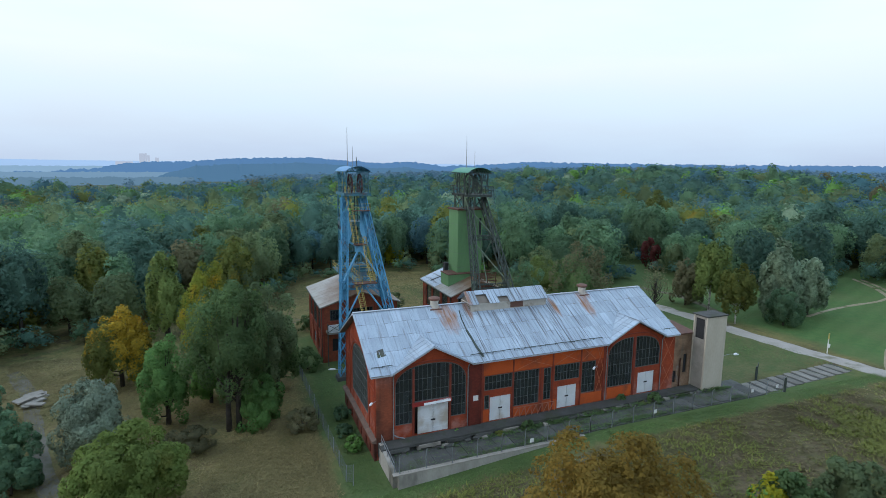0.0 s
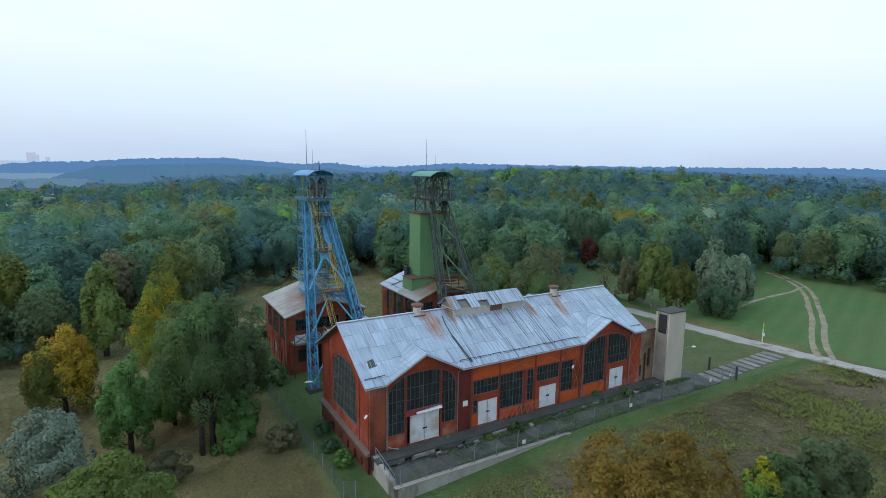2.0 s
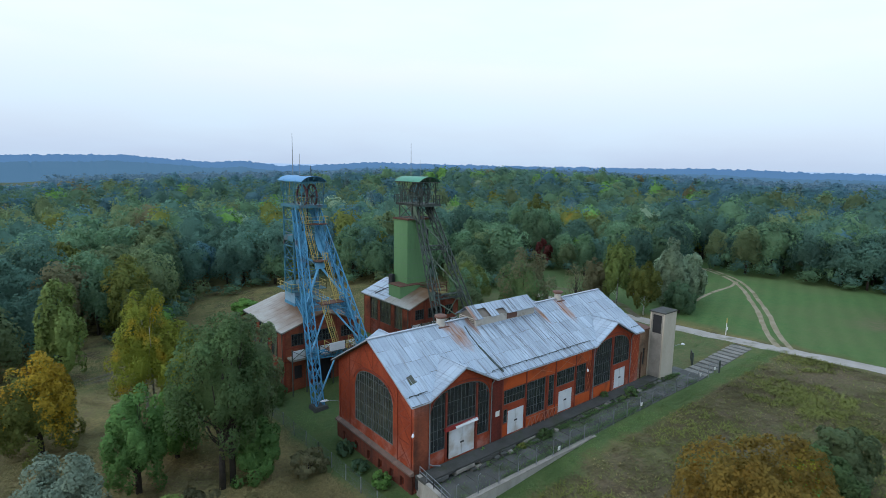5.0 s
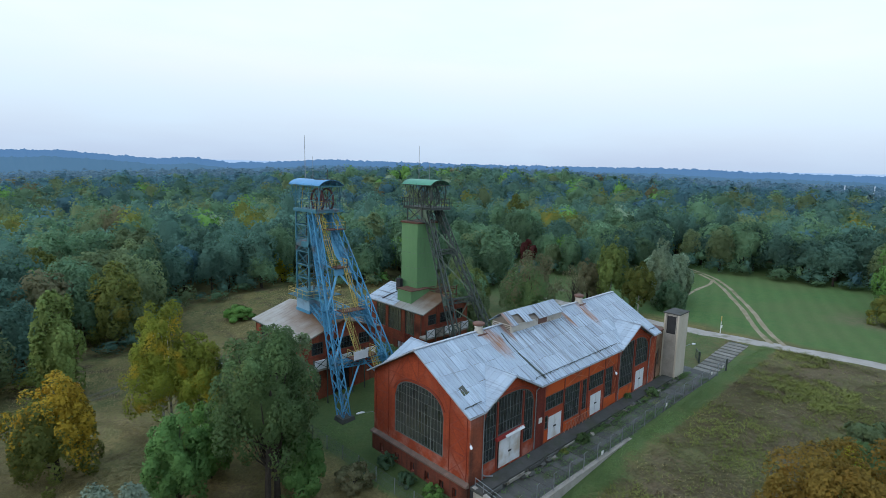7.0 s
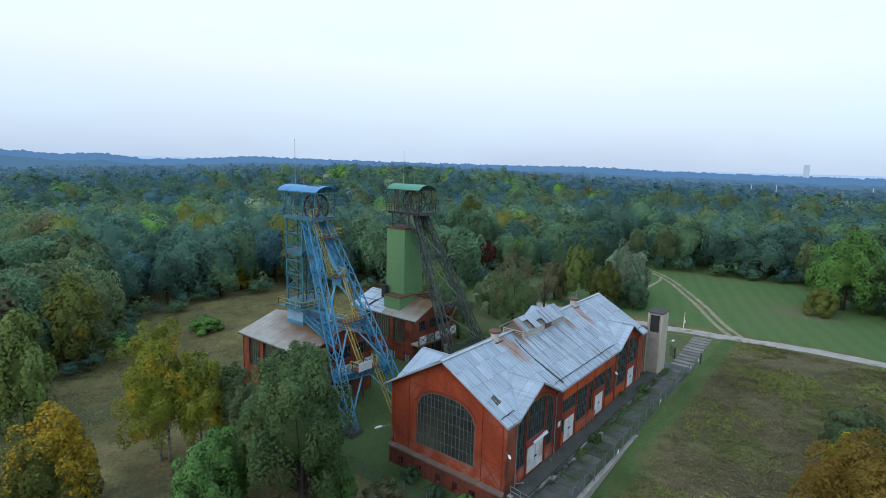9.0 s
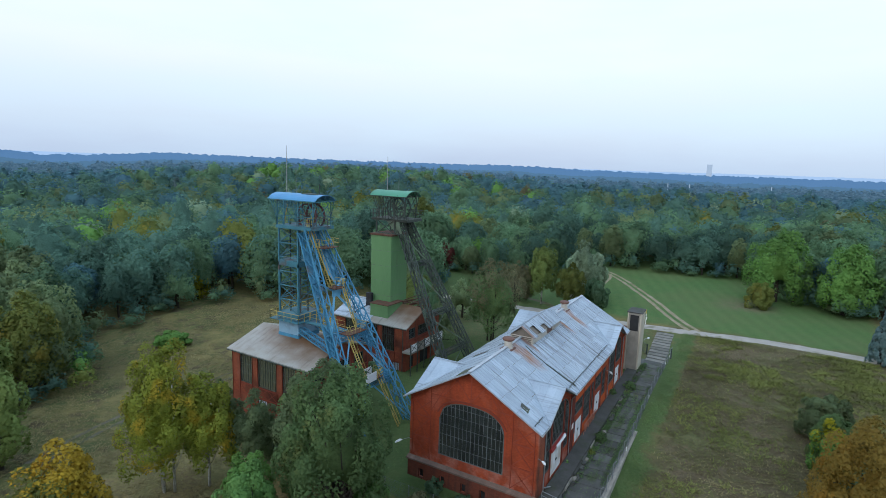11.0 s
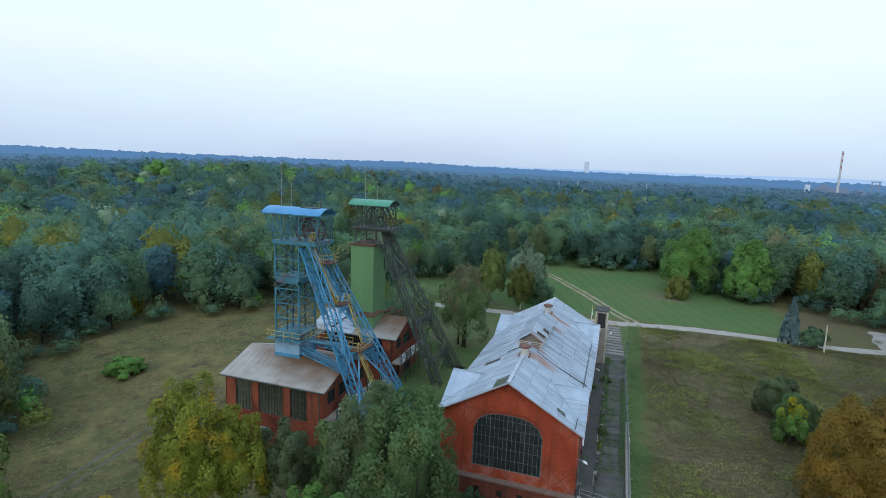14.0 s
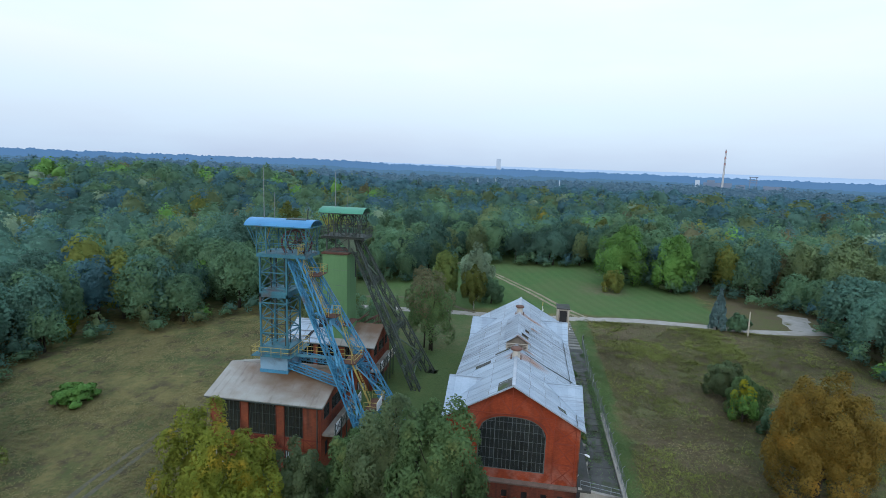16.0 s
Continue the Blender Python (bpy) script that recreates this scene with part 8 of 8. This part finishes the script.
# ---------------------------------------------------------------- fences, slabs, poles
def chain_fence(pts, height, label, gap=2.6, bent=True):
    """Steel posts with bent tops and diagonal wire mesh between."""
    f = empty("fence", label, "fence", at=(*pts[0], ground_z(*pts[0])))
    wires = bmesh.new()
    for (x0, y0), (x1, y1) in zip(pts, pts[1:]):
        d = math.hypot(x1 - x0, y1 - y0)
        k = max(1, round(d / gap))
        base = [(x0 + (x1 - x0) * i / k, y0 + (y1 - y0) * i / k) for i in range(k + 1)]
        nx, ny = (y1 - y0) / d, -(x1 - x0) / d
        for x, y in base:
            z = max(ground_z(x, y), 1.2 if 43.3 < y < 43.95 and x < 34 else -9)
            bm = bmesh.new()
            tilt = random.uniform(-0.05, 0.05)
            bar(bm, (x, y, z - 0.3), (x + tilt, y, z + height), 0.07)
            if bent:
                bar(bm, (x + tilt, y, z + height), (x + tilt + nx * 0.25, y + ny * 0.25, z + height + 0.3), 0.05)
            part("post", bm, M_GALV, f)
        for (xa, ya), (xb, yb) in zip(base, base[1:]):
            za = max(ground_z(xa, ya), 1.2 if 43.3 < ya < 43.95 and xa < 34 else -9)
            zb = max(ground_z(xb, yb), 1.2 if 43.3 < yb < 43.95 and xb < 34 else -9)
            for h in (0.05, height * 0.5, height - 0.03):
                bar(wires, (xa, ya, za + h), (xb, yb, zb + h), 0.009)
            n = 11
            for i in range(-6, n):
                for sgn in (1, -1):
                    t0, t1 = i / n, i / n + height / gap * 0.9
                    c0, c1 = max(t0, 0), min(t1, 1)
                    if c1 <= c0:
                        continue
                    h0, h1 = (c0 - t0) / (t1 - t0) * height, (c1 - t0) / (t1 - t0) * height
                    if sgn < 0:
                        c0, c1 = 1 - c0, 1 - c1
                    bar(wires, (xa + (xb - xa) * c0, ya + (yb - ya) * c0, za + (zb - za) * c0 + h0), (xa + (xb - xa) * c1, ya + (yb - ya) * c1, za + (zb - za) * c1 + h1), 0.006)
    part("wire_mesh", wires, M_WIRE, f)
    return f


chain_fence([(13.9, 43.6), (34, 43.65), (48, 43.9), (62.2, 43.6)], 1.75, "wire mesh fence with bent steel posts along the yard")
chain_fence([(9.9, 43.9), (9.5, 60), (9.1, 74), (9.0, 88)], 1.6, "old wire mesh fence beside a mown strip", bent=False)
gate = empty("gate_post", "dark steel gate posts at the end of the yard", "gate", at=(62.3, 45.3, 1.2))
for y in (43.5, 47.3):
    part("post", block(62.2, 62.4, y - 0.1, y + 0.1, 0.9, 3.1), M_DARKSTEEL, gate)
bm = bmesh.new()
for z in (1.4, 2.9):
    bar(bm, (62.3, 47.3, z), (64.3, 48.6, z), 0.06)
for i in range(8):
    bar(bm, (62.3 + 2 * i / 7, 47.3 + 1.3 * i / 7, 1.4), (62.3 + 2 * i / 7, 47.3 + 1.3 * i / 7, 2.9), 0.035)
part("gate_leaf", bm, M_DARKSTEEL, gate)
for x, y, z in ((27.1, 43.5, 1.9), (42.5, 43.75, 2.1), (57.0, 43.7, 2.2), (61.0, 43.6, 2.2)):
    tagged(part("fence_sign", block(x - 0.2, x + 0.2, y - 0.06, y - 0.03, z - 0.2, z + 0.2), M_SIGN), "small white square sign hung on the wire fence", "sign", "fence signs")

marker = empty("marker_post", "yellow and white gas pipeline marker post in the grass", "post", at=(81.4, 50.75, 1.4))
part("post", tube(bmesh.new(), [(81.4, 50.75, 1.0), (81.4, 50.75, 3.4)], 0.07, 8), M_SIGN, marker)
part("cap", tube(bmesh.new(), [(81.4, 50.75, 3.4), (81.4, 50.75, 4.3)], 0.09, 8), M_YELLOW, marker)
part("plate", block(81.2, 81.6, 50.55, 50.65, 2.2, 2.7), M_SIGN, marker)
pole = tagged(part("utility_pole", tube(bmesh.new(), [(76.6, 8.8, 0.8), (76.6, 8.8, 4), (76.75, 8.8, 6.6)], [0.16, 0.14, 0.11], 8), M_PALECONC), "leaning pale concrete pole beside the road", "pole")
for x, y, h, dx, dy in ((4.4, 83.2, 5.0, 0.5, -0.4),):
    lampost = empty("street_lamp", "thin lamp post with a white head in the shrubs", "lamp", at=(x, y, ground_z(x, y)))
    part("pole", tube(bmesh.new(), [(x, y, -0.6), (x, y, h), (x + dx, y + dy, h + 0.3)], [0.07, 0.05, 0.03], 7), M_GALV, lampost)
    part("lamp_head", tube(bmesh.new(), [(x + dx * 0.8, y + dy * 0.8, h + 0.28), (x + dx * 1.3, y + dy * 1.3, h + 0.33), (x + dx * 1.9, y + dy * 1.9, h + 0.3)], [0.08, 0.15, 0.05], 8), M_LAMP, lampost)

heap = empty("slab_heap", "heap of pale broken concrete slabs beside the dirt track", "rubble", at=(-21.4, 76.0, -0.45))
for k in range(11):
    x, y = -21.4 + random.uniform(-1.2, 1.2), 76.0 + random.uniform(-2.0, 2.0)
    w, d, z = random.uniform(0.5, 1.0), random.uniform(0.35, 0.8), ground_z(x, y) - 0.05 + 0.16 * (k % 4)
    ca, sa = math.cos(k * 1.3), math.sin(k * 1.3)
    lean = random.uniform(-0.25, 0.25)
    c = [(x + ca * u * w - sa * v * d * random.uniform(0.8, 1.1), y + sa * u * w + ca * v * d, z + h * 0.16 + lean * u * 0.5) for h in (0, 1) for u, v in ((-1, -1), (1, -1), (1, 1), (-1, 1))]
    part("slab", hexa(bmesh.new(), c), M_CONCRETE, heap)

# far works: a striped chimney, low buildings, a pale shaft tower and pylons on the skyline
works = empty("far_works", "distant power works with a striped chimney", "factory", at=(928, -263, 20))
bm = bmesh.new()
tube(bm, [(928, -263, 10), (928, -263, 76)], [1.8, 1.2], 12)
part("chimney", bm, material("pale_far_chimney", (0.5, 0.5, 0.52), (0.45, 0.45, 0.48), rough=0.9, scale=0.05), works)
for z in (70, 60, 50):
    part("band", tube(bmesh.new(), [(928, -263, z), (928, -263, z + 4)], [1.45, 1.4], 12), material("faded_red_band", (0.42, 0.25, 0.24), (0.36, 0.22, 0.22), rough=0.9, scale=0.05), works)
# Haze is painted into these far buildings as a bluish glow.
M_FARBRICK = backdrop_material("hazy_far_brick", (0.09, 0.08, 0.08), (0.085, 0.150, 0.255))
M_FARPALE = backdrop_material("hazed_far_concrete", (0.20, 0.21, 0.22), (0.24, 0.33, 0.46))


def far_block(d0, d1, z, depth, mat):
    """A works building between two distances along the row that stands square to the chimney."""
    part("block", prism(bmesh.new(), [(928 - 0.312 * d + 0.95 * e, -263 - 0.95 * d - 0.312 * e, 4) for d, e in ((d0, 4), (d1, 4), (d1, 4 + depth), (d0, 4 + depth))], (0, 0, z - 4)), mat, works)


for row in ((-42, -35, 24, 6, M_FARPALE), (-29, 14, 20.5, 10, M_FARBRICK), (-24, -12, 24.5, 7, M_FARBRICK), (20, 34, 18.5, 8, M_FARBRICK), (60, 92, 18, 9, M_FARBRICK)):
    far_block(*row)
bm = bmesh.new()
for d in (40, 49):
    p = Vector((928 - 0.312 * d, -263 - 0.95 * d, 6))
    bar(bm, p, p + Vector((0, 0, 26)), 1.1)
for z in (32, 27, 23):
    bar(bm, (928 - 0.312 * 38, -263 - 0.95 * 38, z), (928 - 0.312 * 51, -263 - 0.95 * 51, z), 1.6, 1.4)
part("winding_frame", bm, M_FARBRICK, works)
plant = empty("far_plant", "distant power plant blocks in the haze", "factory", at=(-390, 2850, 5))
# Plant blocks with haze put in as a pale glow.
M_FARPLANT = backdrop_material("hazy_far_block", (0.10, 0.10, 0.10), (0.40, 0.46, 0.58))
for dx, w, top in ((34, 11, 70), (50, 2, 72), (60, 4, 62), (94, 7, 52), (-40, 34, 33), (120, 24, 32)):
    part("block", block(-390 + dx - w, -390 + dx + w, 2840, 2860, 0, top), M_FARPLANT, plant)
tow = empty("far_tower", "pale concrete shaft tower far away on the skyline", "tower", at=(2094, 184, 10))
part("shaft", block(2085, 2103, 176, 192, 5, 66), M_FARPALE, tow)
for x, y in ((587, 116), (600, 96), (640, 20)):
    tagged(part("far_post", tube(bmesh.new(), [(x, y, 5), (x, y, 20.5)], [0.6, 0.4], 6), M_FARPALE), "pale post rising from the far wood", "pole", "far posts")

# ---------------------------------------------------------------- undergrowth
def field_of_tufts(name, n, zones, leaves, label, wide, tall, seed, level=None, patchy=-0.1, rise=(0.15, 0.5), clumped=0.5):
    """Grass and weeds as slender leaning blades over stretches of the plan, a few blades to a tuft."""
    rs = np.random.RandomState(seed)
    P, S = [], []
    for x0, x1, y0, y1, share, s in zones:
        k = int(n * share)
        x, y = rs.uniform(x0, x1, k), rs.uniform(y0, y1, k)
        keep = np.array([noise.noise((a * 0.09, b * 0.09, seed)) + clumped * noise.noise((a * 0.5, b * 0.5, seed)) + rs.normal(0, 0.25) > patchy for a, b in zip(x, y)])
        x, y = x[keep], y[keep]
        P.append(np.stack([x, y, np.array([level(a) if level else ground_z(a, b) for a, b in zip(x, y)]) - 0.03], 1))
        S.append(rs.uniform(0.55, 1.3, len(x)) * s)
    c, s = np.repeat(np.concatenate(P), 2, axis=0), np.repeat(np.concatenate(S), 2)
    m = len(c)
    c[:, :2] += rs.normal(0, wide * 1.5, (m, 2))
    a = rs.uniform(0, math.tau, m)
    side = np.stack([-np.sin(a), np.cos(a), np.zeros(m)], 1) * (wide * s)[:, None] * 0.5
    tip = np.stack([np.cos(a), np.sin(a), rs.uniform(*rise, m)], 1) * (tall * s * rs.uniform(0.7, 1.2, m))[:, None]      # bent over by wind and rain
    c[:, 2] += rs.uniform(0.03, 0.6, m) * tall * s
    co = np.stack([c + side, c - side, c + tip], 1).reshape(-1, 3)
    up = np.stack([rs.normal(0, 0.25, m), rs.normal(0, 0.25, m), np.ones(m)], 1)
    me = leaf_mesh(name, co, np.arange(len(co)).reshape(-1, 3), np.repeat(up, 3, axis=0), [leaves])
    return tagged(new(name, me), label, "grass", kind="stuff")


field_of_tufts("weeds", 130000, ((14, 79, -10, 41, 1.0, 1.0),), F_WEED, "knee-high yellowing weeds in the meadow", 0.10, 0.26, 3, patchy=0.0)
field_of_tufts("goldenrod", 105000, ((14, 79, -4, 41, 0.75, 1.0), (56, 79, 14, 38, 0.25, 1.1)), F_ROD, "yellow-green goldenrod standing in drifts", 0.11, 0.33, 8, patchy=0.2, rise=(0.25, 0.9), clumped=0.9)
field_of_tufts("dry_grass", 150000, ((14, 79, -10, 41, 0.2, 1.0), (-28, 9, 40, 92, 0.4, 1.0), (-2, 8.4, 38, 58, 0.06, 1.2), (-22, 60, 92, 130, 0.34, 1.0)), F_DRY, "dry pale grass tufts", 0.09, 0.30, 4)
field_of_tufts("lawn_grass", 60000, ((10, 80, 41.0, 43.3, 0.35, 1.0), (9.9, 12.8, 44, 76, 0.15, 1.0), (12, 60, 64, 78, 0.25, 1.0), (57, 78, 47.5, 66, 0.25, 1.0)), F_TURF, "short green grass beside the yard and buildings", 0.07, 0.11, 12, patchy=-0.2)
field_of_tufts("yard_weeds", 9000, ((14, 57, 43.9, 44.5, 0.35, 0.8), (14, 57, 45.2, 45.9, 0.2, 0.6), (14, 57, 46.4, 47.0, 0.45, 1.0)), F_LEAF, "low green weeds in the joints of the yard", 0.10, 0.3, 5, lambda x: yard_z(x) + 0.05)

# ---------------------------------------------------------------- slabs of the yard road
slabs = tagged(ribbon("slab_road", [(57, 45.6), (60, 45.6), (63, 45.7), (70, 46.0), (77.5, 46.4)], 3.6, M_DARKCONC, "dark earth bed of the slab road", "road", lift=0.03, rag=0.1), "grey concrete slab road leading from the yard to the gravel road")
me_list = []
for k in range(8):
    bm = bmesh.new()
    w, d = (0.56 if k < 4 else 0.79), 1.5
    j = [random.uniform(-0.04, 0.04) for _ in range(8)]
    hexa(bm, [(-w + j[0], -d, -0.1), (w + j[1], -d + j[4], -0.1), (w + j[2], d, -0.1), (-w + j[3], d + j[5], -0.1), (-w + j[0], -d, 0.05), (w + j[1], -d + j[4], 0.05), (w + j[2], d, 0.05), (-w + j[3], d + j[5], 0.05)])
    me = bpy.data.meshes.new("slab")
    bm.to_mesh(me)
    bm.free()
    me.materials.append(M_SLAB if k < 4 else M_DARKCONC)
    me_list.append(me)
for i in range(38):
    x = 15.2 + i * 1.65
    y = 45.5 + 0.8 * smooth(58, 77, x)
    z = yard_z(x) if x < 58.5 else ground_z(x, y) + 0.04
    share("slab", me_list[i % 4 if x > 59 else 4 + i % 4], slabs, pose(x, y, z, random.uniform(-1.2, 1.2), random.uniform(-1, 1), random.uniform(-3, 3)))

# ---------------------------------------------------------------- sheets of the hall roof
def sheet_row(north, columns, rows, jitter):
    sl = SN if north else SS
    length = (RN - RY) if north else (RY - RS)
    cuts = [RX0 + (RX1 - RX0) * i / columns for i in range(columns + 1)]
    centres = (18.6, 43.2) if north else GABLES
    for a, b in zip(cuts, cuts[1:]):
        shift = random.uniform(-jitter, jitter)
        for r0, r1 in zip(rows, rows[1:]):
            lo, hi = r0 + (shift if r0 > 0 else 0), r1 + (shift if r1 < 1 else 0)
            for half in (-1, 1):
                poly = [(a + 0.01, lo), (b - 0.01, lo), (b - 0.01, hi - 0.004), (a + 0.01, hi - 0.004)]
                g = min(centres, key=lambda c: abs(c - (a + b) / 2))
                poly = clip(poly, half, 0, half * g) if a < g < b else poly
                if not a < g < b and half != (1 if (a + b) / 2 > g else -1):
                    continue
                top_t = (GTOP - EAVE) / sl / length
                poly = clip(poly, half / GW, 1 / top_t, half * g / GW + 1.0) if poly else poly
                if len(poly) < 3:
                    continue
                lift = 0.015 + random.uniform(0, 0.02)
                tip = random.uniform(-0.012, 0.012)

                def world(p, d):
                    y = RN - p[1] * length if north else RS + p[1] * length
                    return (p[0], y, EAVE + sl * p[1] * length + lift + tip * (p[0] - a) + d)

                bm = prism(bmesh.new(), [world(p, 0) for p in poly], (0, 0, 0.012))
                e = sorted(poly, key=lambda p: -p[0])[:2]
                if abs(e[0][0] - e[1][0]) < 0.02:
                    bar(bm, world(e[0], 0.02), world(e[1], 0.02), 0.04, 0.05)
                mid = (a + b) / 2
                if len(poly) == 4 and not north:
                    bar(bm, world((mid, lo), 0.016), world((mid, hi), 0.016), 0.03, 0.025)
                bmesh.ops.recalc_face_normals(bm, faces=bm.faces)
                part("roof_sheet", bm, M_ROOF, hall)


sheet_row(False, 38, [0, 0.115, 0.34, 0.56, 0.78, 1.0], 0.012)
sheet_row(True, 19, [0, 0.34, 0.67, 1.0], 0.02)
